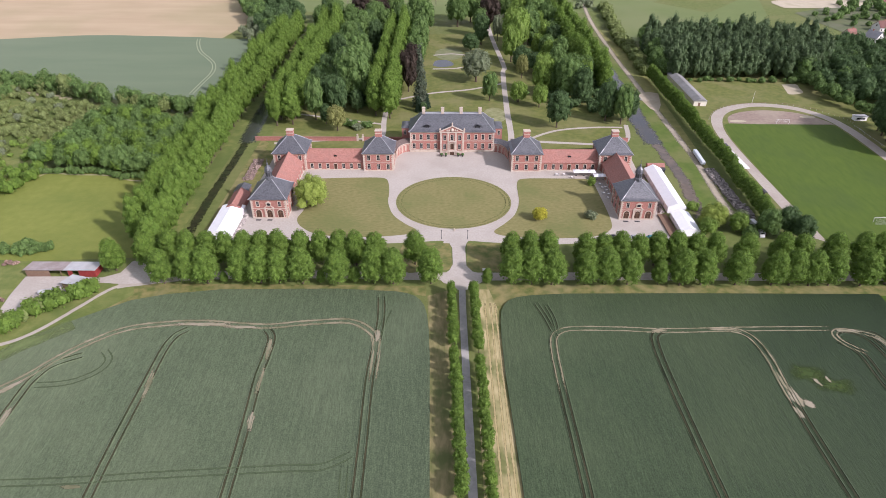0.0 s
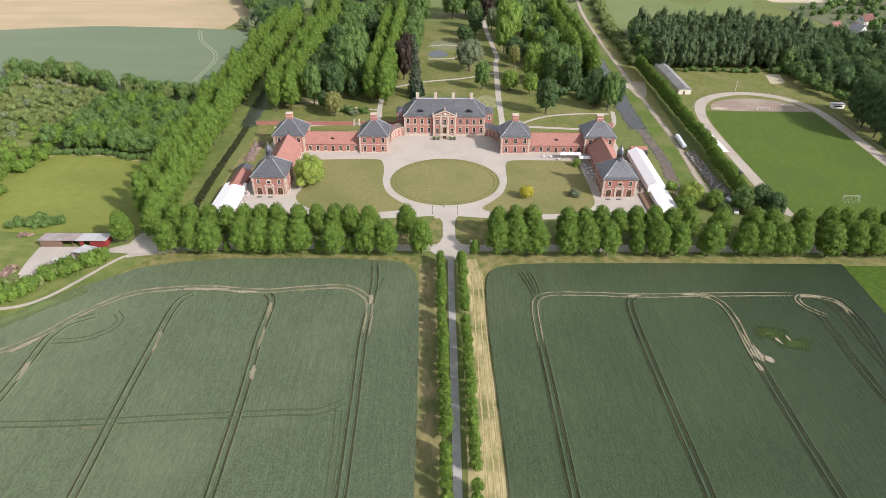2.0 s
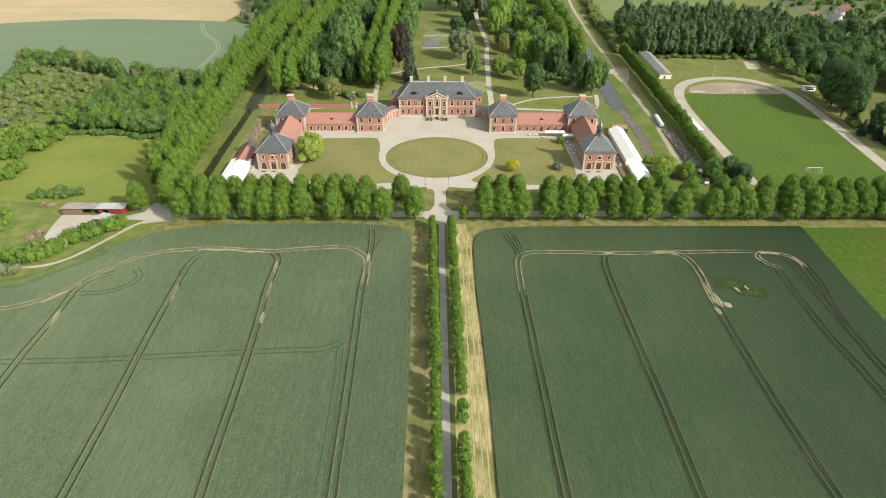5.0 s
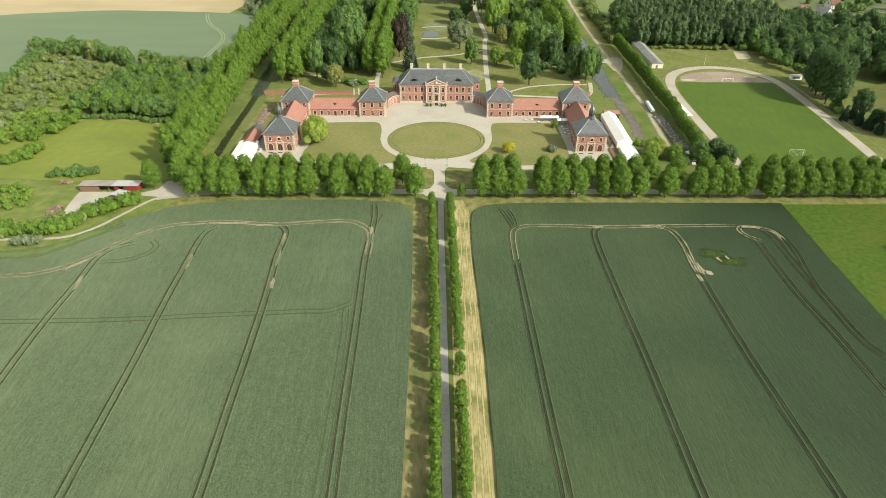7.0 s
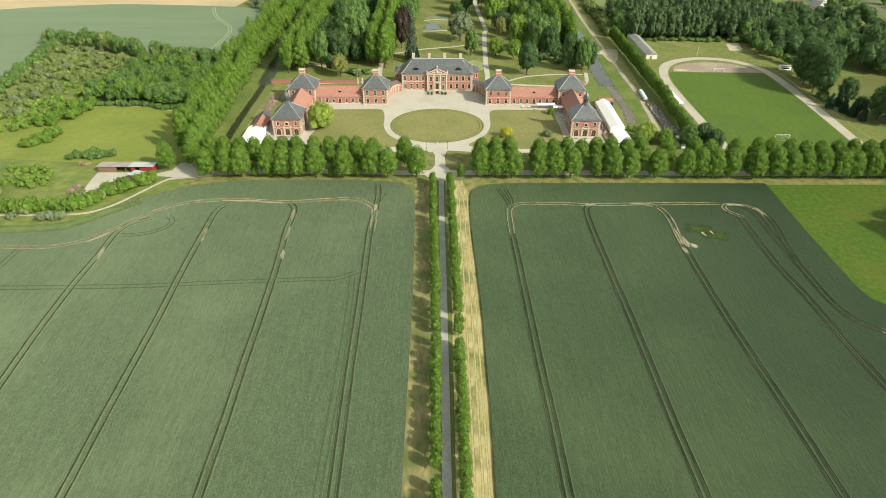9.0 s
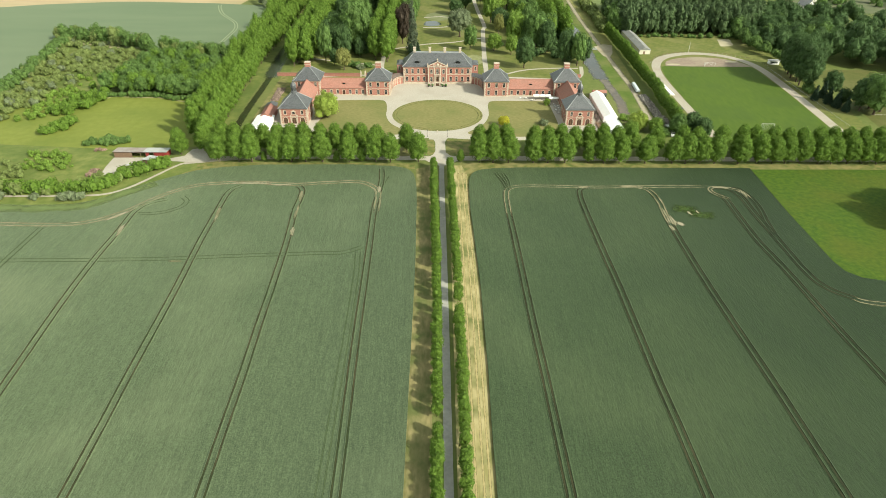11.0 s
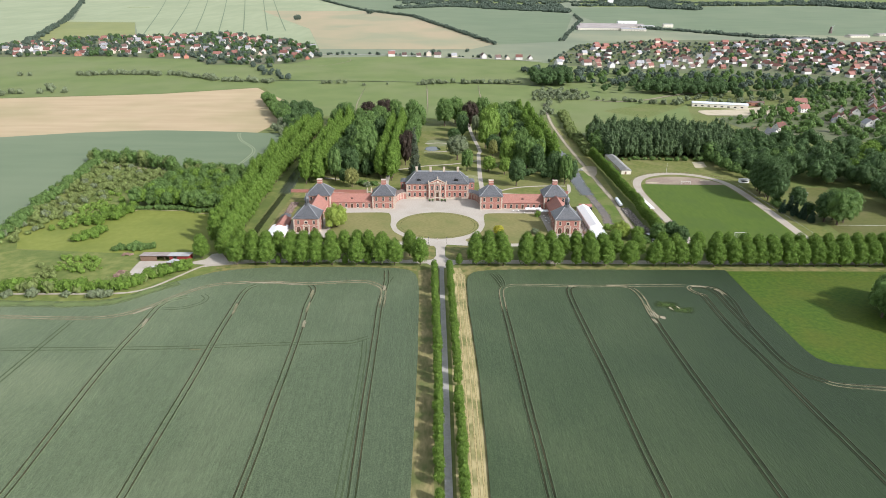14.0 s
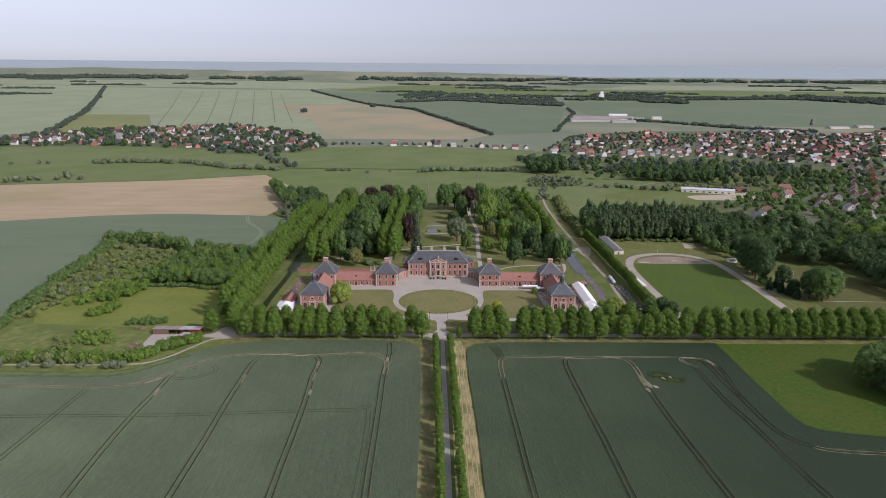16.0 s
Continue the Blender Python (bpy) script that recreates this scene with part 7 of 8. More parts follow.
heap("stone_heap", 125.0, 129.8, 52, 92, 1500, 0.8, M_rubble, "long heap of salvaged stone and rubble")
heap("rubble_heap", 125.5, 130.5, 44, 54, 300, 1.0, M_rubble, "heap of pale rubble", 1.8)
heap("brick_stack", -103.2, -98.2, 78, 101, 420, 0.8, mat("old_brick", (0.20, 0.14, 0.115), (0.34, 0.26, 0.22), 0.8, rand="island", rand_amount=0.35), "stacks of old bricks behind the wing")
M_planks = mat("old_planks", (0.15, 0.09, 0.065), (0.25, 0.18, 0.14), 0.7, rand="island", rand_amount=0.4)
heap("plank_heap", -167.5, -162.5, -22, -15, 60, 1.5, M_planks, "heap of old reddish planks beside the yard", 0.8)
heap("plank_heap", -176, -171, 6, 8, 26, 1.4, M_planks, "stacked old planks behind the shed", 0.9)
heap("clutter_heap", 89.6, 92.2, 48, 86, 220, 0.9, mat("stored_goods", (0.20, 0.15, 0.13), (0.34, 0.30, 0.28), 0.7, rand="island", rand_amount=0.5), "stored crates and benches beside the marquee")
heap("clutter_heap", -93.0, -91.2, 28, 45, 90, 0.8, mat("stored_benches", (0.34, 0.30, 0.27), (0.50, 0.46, 0.42), 0.7, rand="island", rand_amount=0.5), "stacked benches and crates beside the marquee")


def parasol(x, y, s, group):
    p = thing("parasol", x, y, 0.05, 0, "square white cafe parasol, open", "parasol", group)
    b = bmesh.new()
    rings(b, [[(-s, -s, 2.4), (s, -s, 2.4), (s, s, 2.4), (-s, s, 2.4)], [(-s, -s, 2.55), (s, -s, 2.55), (s, s, 2.55), (-s, s, 2.55)], [(-.1, -.1, 3.2), (.1, -.1, 3.2), (.1, .1, 3.2), (-.1, .1, 3.2)]])
    part("canopy", b, M_tent, p)
    b = bmesh.new()
    rod(b, (0, 0, 0), (0, 0, 3.2), 0.05, 6)
    part("pole", b, M_steel, p)
    b = bmesh.new()
    lathe(b, [(0.45, 0), (0.4, 0.12)], 8)
    part("foot", b, M_dark, p)


for x, y in ((59.5, 84.5), (63.2, 84.5), (66.9, 84.5), (68.6, 80.2), (72.0, 80.2)):
    parasol(x, y, 1.75, "cafe parasols")


def cafe_set(x, y, rz, group):
    t = thing("cafe_table", x, y, 0.05, rz, "round white cafe table on the gravel terrace", "table", group)
    b = bmesh.new()
    lathe(b, [(0.55, 0.70), (0.58, 0.72), (0.58, 0.75)], 10)
    part("tabletop", b, M_white, t)
    b = bmesh.new()
    rod(b, (0, 0, 0), (0, 0, 0.7), 0.05, 6)
    part("leg", b, M_steel, t)
    for k in range(4):
        a = math.radians(90 * k + rz)
        c = thing("cafe_chair", x + 1.0 * math.cos(a), y + 1.0 * math.sin(a), 0.05, math.degrees(a) + 90, "pale metal cafe chair at a table", "chair", "cafe chairs")
        share("seat", CH[0], c)
        share("backrest", CH[1], c)
        for lx in (-0.2, 0.2):
            for ly in (-0.2, 0.2):
                share("leg", CH[2], c, pose(lx, ly, 0))


b1, b2_, b3_ = bmesh.new(), bmesh.new(), bmesh.new()
box(b1, -0.24, 0.24, -0.24, 0.24, 0.43, 0.47)
box(b2_, -0.24, 0.24, -0.26, -0.22, 0.47, 0.88)
box(b3_, -0.02, 0.02, -0.02, 0.02, 0, 0.43)
CH = (mesh_of("seat", b1, M_sheet), mesh_of("backrest", b2_, M_sheet), mesh_of("leg", b3_, M_steel))
for i, (x, y) in enumerate(((69, 75), (72, 72), (73.5, 68.8), (69, 66), (69.5, 71.5), (72, 65), (70, 61.5), (50, 85), (53.5, 85), (57, 81.8))):
    cafe_set(x if x < 71.6 else 71.0, y, 17 * i, "cafe tables")

# lamps by the drive
for x, y in ((-6.6, 26.6), (4.2, 26.6)):
    l = thing("street_lamp", x, y, 0.05, 0, "dark lantern on a slim post by the drive", "lamp", "drive lamps")
    b = bmesh.new()
    lathe(b, [(0.16, 0), (0.14, 0.6), (0.07, 0.7), (0.06, 3.4)], 8)
    part("post", b, M_dark, l)
    b = bmesh.new()
    lathe(b, [(0.12, 3.4), (0.25, 3.9), (0.3, 3.95), (0.08, 4.2)], 6)
    part("lantern", b, M_dark, l)
bo = thing("stone_bollard", -1.2, 33.2, 0.05, 0, "small stone bollard at the oval lawn's edge", "bollard")
b = bmesh.new()
lathe(b, [(0.35, 0), (0.35, 0.7), (0.25, 0.9), (0.05, 1.0)], 8)
part("post", b, M_stone, bo)
b = bmesh.new()
lathe(b, [(0.42, 0), (0.42, 0.12)], 8)
part("foot", b, M_stone, bo)
for x in (-9.4, 9.8):
    si = thing("notice_board", x, 2.6, 0.1, 0, "small white notice board by the drive", "sign", "notice boards")
    b = bmesh.new()
    box(b, -0.7, 0.7, -0.04, 0.04, 0.9, 1.9)
    part("board", b, M_white, si)
    for sx in (-0.6, 0.6):
        b = bmesh.new()
        rod(b, (sx, 0.08, 0), (sx, 0.08, 1.9), 0.05, 5)
        part("post", b, M_brownwood, si)


# ---- vehicles ----
def car(x, y, rz, paint, label, van=False, z=0.1):
    c = thing("van" if van else "car", x, y, z, rz, label, "van" if van else "car", "parked vehicles")
    L, W, H = (5.2, 1.95, 2.2) if van else (4.4, 1.8, 1.45)
    prof = ([(-L / 2, 0.35), (-L / 2, 0.95), (-L / 2 + 0.7, 1.1), (-L / 2 + 1.3, H), (L / 2 - 0.05, H), (L / 2, 0.4)] if van else
            [(-L / 2, 0.35), (-L / 2, 0.75), (-L / 2 + 1.1, 0.92), (-L / 2 + 1.7, H), (L / 2 - 1.1, H), (L / 2 - 0.4, 0.95), (L / 2, 0.85), (L / 2, 0.4)])
    b = bmesh.new()
    rings(b, [[(px, s * W / 2 * k, pz) for px, pz in prof] for s, k in ((-1, 0.9), (-1, 1.0), (1, 1.0), (1, 0.9))])
    bmesh.ops.recalc_face_normals(b, faces=b.faces[:])
    part("body", b, paint, c)
    b = bmesh.new()
    if van:
        box(b, -L / 2 + 0.95, -L / 2 + 1.25, -W / 2 + 0.15, W / 2 - 0.15, 1.35, 2.0)
    else:
        box(b, -L / 2 + 1.35, L / 2 - 0.7, -W / 2 - 0.01, W / 2 + 0.01, 1.0, 1.32)
    part("windows", b, M_glass, c, "dark car glass").name = "glazing"
    for px in (-L / 2 + 0.85, L / 2 - 0.85):
        for s in (-1, 1):
            b = bmesh.new()
            rod(b, (px, s * (W / 2 - 0.2), 0.33), (px, s * (W / 2 + 0.02), 0.33), 0.33, 10)
            part("wheel", b, M_rubber, c)


P_white = mat("white_car_paint", (0.72, 0.72, 0.72), (0.76, 0.76, 0.76), 1, rough=0.25, spec=0.5)
P_black = mat("black_car_paint", (0.02, 0.02, 0.022), (0.03, 0.03, 0.032), 1, rough=0.2, spec=0.5)
P_teal = mat("teal_car_paint", (0.05, 0.22, 0.24), (0.06, 0.26, 0.28), 1, rough=0.25, spec=0.5)
P_grey = mat("silver_car_paint", (0.35, 0.36, 0.37), (0.42, 0.43, 0.44), 1, rough=0.25, spec=0.5)
car(64, 27.0, 8, P_black, "dark parked car behind the limes")
car(80.5, 26.8, 176, P_teal, "teal parked car behind the limes")
car(73, 27.0, 0, P_grey, "silver parked car behind the limes")
cv = thing("covered_trailer", -148.4, -12.0, 0.13, 8, "white boat trailer under a grey tarpaulin in the yard", "trailer")
b = bmesh.new()
rings(b, [[(x, y * k, z) for y, z in ((-1.15, 0.7), (1.15, 0.7), (1.25, 1.5), (-1.25, 1.5))] for x, k in ((-3.4, 0.45), (-2.4, 0.9), (0, 1.0), (2.9, 0.95), (3.1, 0.9))])
bmesh.ops.recalc_face_normals(b, faces=b.faces[:])
part("hull", b, M_white, cv)
b = bmesh.new()
rings(b, [[(x, y * k, z + h) for y, z in ((-1.32, 1.42), (1.32, 1.42), (1.3, 1.6), (0, 2.15), (-1.3, 1.6))] for x, k, h in ((-3.3, 0.5, -0.15), (-2.3, 0.92, 0), (-0.8, 1.0, -0.06), (0.8, 1.0, 0.05), (3.0, 0.97, -0.1))])
bmesh.ops.recalc_face_normals(b, faces=b.faces[:])
part("tarpaulin", b, M_sheet, cv, "grey tarpaulin")
b = bmesh.new()
rod(b, (-3.3, 0, 0.6), (-5.0, 0, 0.5), 0.07, 5)
part("drawbar", b, M_steel, cv)
for sy in (-1, 1):
    b = bmesh.new()
    rod(b, (0.6, sy * 1.0, 0.33), (0.6, sy * 1.25, 0.33), 0.33, 10)
    part("wheel", b, M_rubber, cv)
gs = shed("small_shed", -3.6, 3.6, -2.7, 2.7, 2.1, 0.5, "small weathered shed with grey sheet roof", M_brownwood, M_sheet, mono=True)
gs.matrix_basis = pose(-141.0, -6.6, 0.05, 0, 0, -16)
for i in range(6):
    b = bmesh.new()
    box(b, -3.4 + i * 1.15, -3.4 + i * 1.15 + 1.0, -2.76, -2.71, 0.05, 2.0)
    part("board", b, M_brownwood, gs)
car(127.1, 37.4, 100, P_white, "white camper van by the sports ground path", True)
car(127.2, 30.0, 75, P_white, "white van parked by the sports ground path", True)
tr = thing("white_trailer", 126.4, 104.0, 0.1, -3, "long greyish white covered trailer beside the footpath", "trailer")
b = bmesh.new()
rings(b, [[(-1.2 * k, y, 0.7), (1.2 * k, y, 0.7), (1.2 * k, y, 1.7), (0.8 * k, y, 1.7 + 0.45 * k), (-0.8 * k, y, 1.7 + 0.45 * k), (-1.2 * k, y, 1.7)] for y, k in ((-7.8, 0.8), (-7.2, 1.0), (7.2, 1.0), (7.8, 0.8))])
bmesh.ops.recalc_face_normals(b, faces=b.faces[:])
part("body", b, M_clear, tr)
for y in (-3.6, 3.6):
    for sx in (-1, 1):
        b = bmesh.new()
        rod(b, (sx * 1.05, y, 0.4), (sx * 1.3, y, 0.4), 0.4, 10)
        part("wheel", b, M_rubber, tr)

# ---- red shed ----
M_shedroof = mat("rusty_sheet_roof", (0.26, 0.22, 0.205), (0.36, 0.32, 0.30), 0.6, rough=0.6, big=(0.22, 0.165, 0.14), big_scale=0.25)
sh = thing("open_shed", -149.4, 1.7, 0, 0, "long shed of red and brown boards with grey sheet roof", "shed")
sh.scale = (0.97, 0.84, 1.0)
b = bmesh.new()
box(b, -13.5, 13.5, 3.1, 3.3, 0, 2.7)
part("rear_wall", b, M_brownwood, sh)
for x0, x1, m, nm in ((-13.5, -4.5, M_brownwood, "brown board front"), (7.0, 13.5, M_redwood, "red board front"), (2.8, 4.6, M_redwood, "red board pier")):
    k = int((x1 - x0) / 0.5)
    for i in range(k):
        b = bmesh.new()
        w = (x1 - x0) / k
        box(b, x0 + i * w + 0.02, x0 + (i + 1) * w - 0.02, -3.3, -3.18, 0, 2.9)
        part("board", b, m, sh)
for sx in (-13.5, 13.4):
    b = bmesh.new()
    box(b, sx, sx + 0.1, -3.2, 3.1, 0, 2.8)
    part("end_wall", b, M_redwood if sx > 0 else M_brownwood, sh)
for x in (-4.5, 0, 2.8, 7):
    b = bmesh.new()
    box(b, x - 0.1, x + 0.1, -3.25, -3.05, 0, 3.0)
    part("post", b, M_brownwood, sh)
for i in range(9):
    b = bmesh.new()
    x0 = -14 + i * 28 / 9
    rings(b, [[(x, -3.9, 3.25), (x, 3.8, 2.75), (x, 3.8, 2.83), (x, -3.9, 3.33)] for x in (x0 + 0.02, x0 + 28 / 9 - 0.02)])
    bmesh.ops.recalc_face_normals(b, faces=b.faces[:])
    part("roof_sheet", b, M_shedroof if i < 5 else M_sheet, sh)

# ---- sports ground ----
def goal(x, y, facing, group="football goals"):
    g = thing("football_goal", x, y, 0.13, 0 if facing > 0 else 180, "white football goal with net frame", "goal", group)
    for sx in (-3.66, 3.66):
        b = bmesh.new()
        rod(b, (sx, 0, 0), (sx, 0, 2.44), 0.09, 6)
        part("post", b, M_white, g)
        b = bmesh.new()
        rod(b, (sx, 0, 2.44), (sx, 0.9, 2.40), 0.04, 5)
        rod(b, (sx, 0.9, 2.40), (sx, 2.0, 0), 0.04, 5)
        part("net_stay", b, M_steel, g)
    b = bmesh.new()
    rod(b, (-3.66, 0, 2.44), (3.66, 0, 2.44), 0.09, 6)
    part("crossbar", b, M_white, g)
    b = bmesh.new()
    for i in range(13):
        x1 = -3.66 + i * 0.61
        rod(b, (x1, 0.9, 2.4), (x1, 2.0, 0.02), 0.012, 3)
    for k in range(7):
        rod(b, (-3.66, 0.9 + 1.1 * k / 6, 2.4 - 2.38 * k / 6), (3.66, 0.9 + 1.1 * k / 6, 2.4 - 2.38 * k / 6), 0.012, 3)
    part("net", b, M_white, g)


goal(192, 152.3, 1)
goal(184, 41, -1)
goal(300, 128, 1)
goal(268, 124, 1)
hl = shed("club_house", 149.5, 157.5, 181, 236, 3.4, 1.6, "long low club house with grey roof", M_cream, mat("weathered_roofing", (0.20, 0.20, 0.195), (0.29, 0.285, 0.275), 0.4, big=(0.16, 0.155, 0.145), big_scale=0.15), "club house", along="y")
for i in range(9):
    b = bmesh.new()
    box(b, 4.0, 4.06, -24 + i * 6, -22 + i * 6, 1.2, 2.4)
    part("window", b, M_glass, hl)
b = bmesh.new()
box(b, -1.2, 0.2, -27.56, -27.5, 0, 2.2)
part("door", b, M_brownwood, hl)
ht = shed("ticket_hut", 237, 244, 157.5, 161, 2.5, 0.3, "small white hut with flat pale roof", M_white, M_sheet, "hut", True)
b = bmesh.new()
box(b, -2.6, 2.2, -1.8, -1.74, 0.9, 1.8)
part("hatch", b, M_glass, ht)
tc = thing("terrace_steps", 146.6, 104, 0.05, 2, "whitewashed spectator steps by the track", "steps")
for k in range(3):
    b = bmesh.new()
    box(b, -1.6 + k * 0.0, 1.6 - k * 1.0, -11, 11, k * 0.3, k * 0.3 + 0.3)
    part("step", b, M_white, tc)
for x, y in ((149.5, 118), (147.5, 66)):
    d = thing("dugout", x - 3.5, y, 0.05, 90, "small dark players' shelter by the track", "shelter", "players' shelters")
    b = bmesh.new()
    box(b, -1.8, 1.8, 0.9, 1.0, 0, 1.9)
    part("rear_panel", b, M_dark, d)
    b = bmesh.new()
    box(b, -1.9, 1.9, -0.4, 1.1, 1.9, 2.0)
    part("roof", b, M_dark, d)
rl = thing("track_rail", 226, 95, 0, 0, "low grey spectator rail along the track", "rail")
for i in range(22):
    b = bmesh.new()
    rod(b, (5.2 + i * 0.02, -60 + i * 5.4, 0), (5.2 + i * 0.02, -60 + i * 5.4, 1.05), 0.05, 5)
    part("post", b, M_steel, rl)
b = bmesh.new()
rod(b, (5.2, -60, 1.05), (5.6, 53.4, 1.05), 0.045, 5)
part("bar", b, M_steel, rl)
cr = thing("curve_rail", 190, 150, 0, 0, "weathered rail round the bend of the track", "rail")
BEND = smooth([(151, 158), (158, 170), (170, 179.5), (189, 184.5), (206, 183.5), (220, 176), (231, 163), (234, 152)], 5)
for (px, py), (qx, qy) in zip(BEND, BEND[1:]):
    b = bmesh.new()
    rod(b, (px - 190, py - 150, 0), (px - 190, py - 150, 1.1), 0.07, 5)
    part("post", b, M_steel, cr)
    b = bmesh.new()
    rod(b, (px - 190, py - 150, 1.1), (qx - 190, qy - 150, 1.1), 0.07, 5)
    part("bar", b, M_brownwood, cr)
fp = thing("flagpole", 188.4, 186.5, 0.04, 0, "bare white flagpole behind the running track", "flagpole")
b = bmesh.new()
lathe(b, [(0.09, 0), (0.05, 8.0)], 6)
part("pole", b, M_white, fp)
b = bmesh.new()
lathe(b, [(0.22, 0), (0.22, 0.25), (0.1, 0.3)], 8)
part("foot", b, M_gravel, fp)

# ---- town and village ----
RED = mat("town_red_tile", (0.165, 0.075, 0.060), (0.235, 0.112, 0.090), 0.3, rough=0.8, rand="object", rand_amount=0.3)
BROWN = mat("town_brown_tile", (0.105, 0.068, 0.058), (0.17, 0.115, 0.1), 0.3, rough=0.8, rand="object", rand_amount=0.3)
GREYR = mat("town_grey_roof", (0.20, 0.20, 0.21), (0.30, 0.30, 0.31), 0.3, rough=0.7, rand="object", rand_amount=0.3)
WALLW = mat("town_white_render", (0.52, 0.5, 0.46), (0.64, 0.62, 0.58), 0.3, rough=0.85, rand="object", rand_amount=0.12)
WALLC = mat("town_cream_render", (0.56, 0.48, 0.37), (0.66, 0.58, 0.47), 0.3, rough=0.85, rand="object", rand_amount=0.15)
WALLB = mat("town_brick", (0.34, 0.15, 0.10), (0.42, 0.20, 0.14), 0.3, rough=0.9, rand="object", rand_amount=0.2)


def house_meshes(W, D, H, R, wall, roof):
    b = bmesh.new()
    prof = [(-D / 2, 0), (D / 2, 0), (D / 2, H), (0, H + R - 0.2), (-D / 2, H)]
    rings(b, [[(s * W / 2, y, z) for y, z in prof] for s in (-1, 1)])
    bmesh.ops.recalc_face_normals(b, faces=b.faces[:])
    r = bmesh.new()
    o = 0.5
    prof = [(-D / 2 - o, H - 0.45), (0, H + R), (D / 2 + o, H - 0.45), (D / 2 + o, H - 0.25), (0, H + R + 0.25), (-D / 2 - o, H - 0.25)]
    rings(r, [[(s * (W / 2 + 0.3), y, z) for y, z in prof] for s in (-1, 1)])
    bmesh.ops.recalc_face_normals(r, faces=r.faces[:])
    c = bmesh.new()
    box(c, W * 0.15, W * 0.15 + 0.8, -0.4, 0.5, H + R * 0.6, H + R + 1.1)
    w = bmesh.new()
    box(w, -0.55, 0.55, -0.05, 0.05, 0, 1.4)
    return mesh_of("wall", b, wall), mesh_of("roof", r, roof), mesh_of("chimney", c, WALLB), mesh_of("window", w, M_glass)


VAR = []
for W, D, H, R in ((11, 9, 4.0, 4.6), (13, 9.5, 5.6, 4.4), (9, 8, 3.2, 4.2), (16, 10, 6.0, 4.5)):
    for wall, roof, words in ((WALLW, RED, "white rendered house with red tiled roof"), (WALLC, RED, "cream rendered house with red tiled roof"), (WALLB, RED, "brick house with red tiled roof"),
                              (WALLW, BROWN, "white rendered house with brown roof"), (WALLC, GREYR, "cream rendered house with grey roof"), (WALLW, GREYR, "white rendered house with grey roof")):
        VAR.append(((W, D, H, R), house_meshes(W, D, H, R, wall, roof), words))


def town_house(x, y, rz, v, group, windows=0):
    (W, D, H, R), (wm, rm, cm, gm), words = VAR[v % len(VAR)]
    h = thing("house", x, y, terrain(y) - 0.3, rz, words, "house", group)
    share("wall", wm, h)
    share("roof", rm, h)
    share("chimney", cm, h)
    if windows:
        for k in range(windows):
            for sy in (-1, 1):
                share("window", gm, h, pose(-W / 2 + W * (k + 0.5) / windows, sy * (D / 2 + 0.02), 1.2))
            if H > 5:
                share("window", gm, h, pose(-W / 2 + W * (k + 0.5) / windows, -D / 2 - 0.02, 3.6))
        for sx in (-1, 1):
            share("window", gm, h, pose(sx * (W / 2 + 0.02), 0, H + 0.4, 0, 0, 90))


TOWN = [((340, 835), (520, 850), (545, 960), (560, 1020), (360, 900)), ((520, 870), (700, 760), (900, 900), (1250, 1380), (1020, 1230), (830, 1310), (640, 1230), (560, 1040)),
        ((560, 500), (660, 460), (830, 620), (1200, 950), (1480, 1250), (1250, 1370), (900, 880), (700, 750))]
HOUSES = []


SPARE = []


def settle(poly, n, gap, group, ang, windows=0, joined=False):
    for x, y, _ in fill(list(poly), n, 1, 1, gap):
        if all((x - a) ** 2 + (y - b_) ** 2 > (gap * 0.9) ** 2 for a, b_ in HOUSES):
            HOUSES.append((x, y))
            v = rng.choice((0, 1, 2, 0, 3, 3, 9, 4, 5, 6, 7, 8, 9, 6, 10, 11, 12, 13, 14, 15, 15, 16, 17, 18, 21))
            a = ang + rng.choice((0, 90, 0)) + rng.uniform(-12, 12)
            if joined:
                SPARE.append((x, y, a, v))
            else:
                town_house(x, y, a, v, group, windows)


near = [(336, 345, 20, 13), (349, 333, 115, 5), (376, 368, 15, 0), (462, 478, 10, 6), (480, 520, 0, 19), (516, 458, 70, 6), (484, 384, 80, 11), (500, 398, 75, 18), (526, 405, 70, 7), (540, 430, 70, 0), (552, 452, 65, 20), (497, 436, 60, 12),
        (566, 478, 60, 6), (560, 400, 70, 1), (575, 425, 70, 2), (590, 450, 65, 7), (440, 470, 5, 14), (600, 480, 60, 19)]
for x, y, rz, v in near:
    HOUSES.append((x, y))
    town_house(x, y, rz, v, "houses at the town's edge", 3)
ST = [(552, 455), (590, 513), (626, 568), (672, 642), (718, 716), (763, 789)]
for i in range(26):
    k = i / 26 * 5
    (xa, ya), (xb, yb) = ST[int(k)], ST[int(k) + 1]
    f, sd = k - int(k), 1 if i % 2 else -1
    hx, hy = xa + (xb - xa) * f + sd * 11.5, ya + (yb - ya) * f - sd * 7.2
    HOUSES.append((hx, hy))
    town_house(hx, hy, 58 + rng.uniform(-4, 4), rng.choice((0, 1, 6, 7, 12, 13, 8, 9)), "houses along the town street", 2)
settle([(450, 400), (560, 385), (720, 480), (640, 540), (540, 520)], 26, 17, "houses at the town's edge", 60, 2)
settle(TOWN[0], 26, 19, "houses of the town", 10, 2)
settle(TOWN[1], 170, 16, "houses of the town", 20, joined=True)
settle(TOWN[2], 115, 17, "houses of the town", 55)
settle([(-960, 920), (-960, 1130), (-830, 1250), (-700, 1290), (-560, 1380), (-420, 1290), (-275, 1110), (-240, 965), (-280, 870), (-410, 850), (-470, 920), (-650, 955)], 150, 19, "houses of the village", 8)
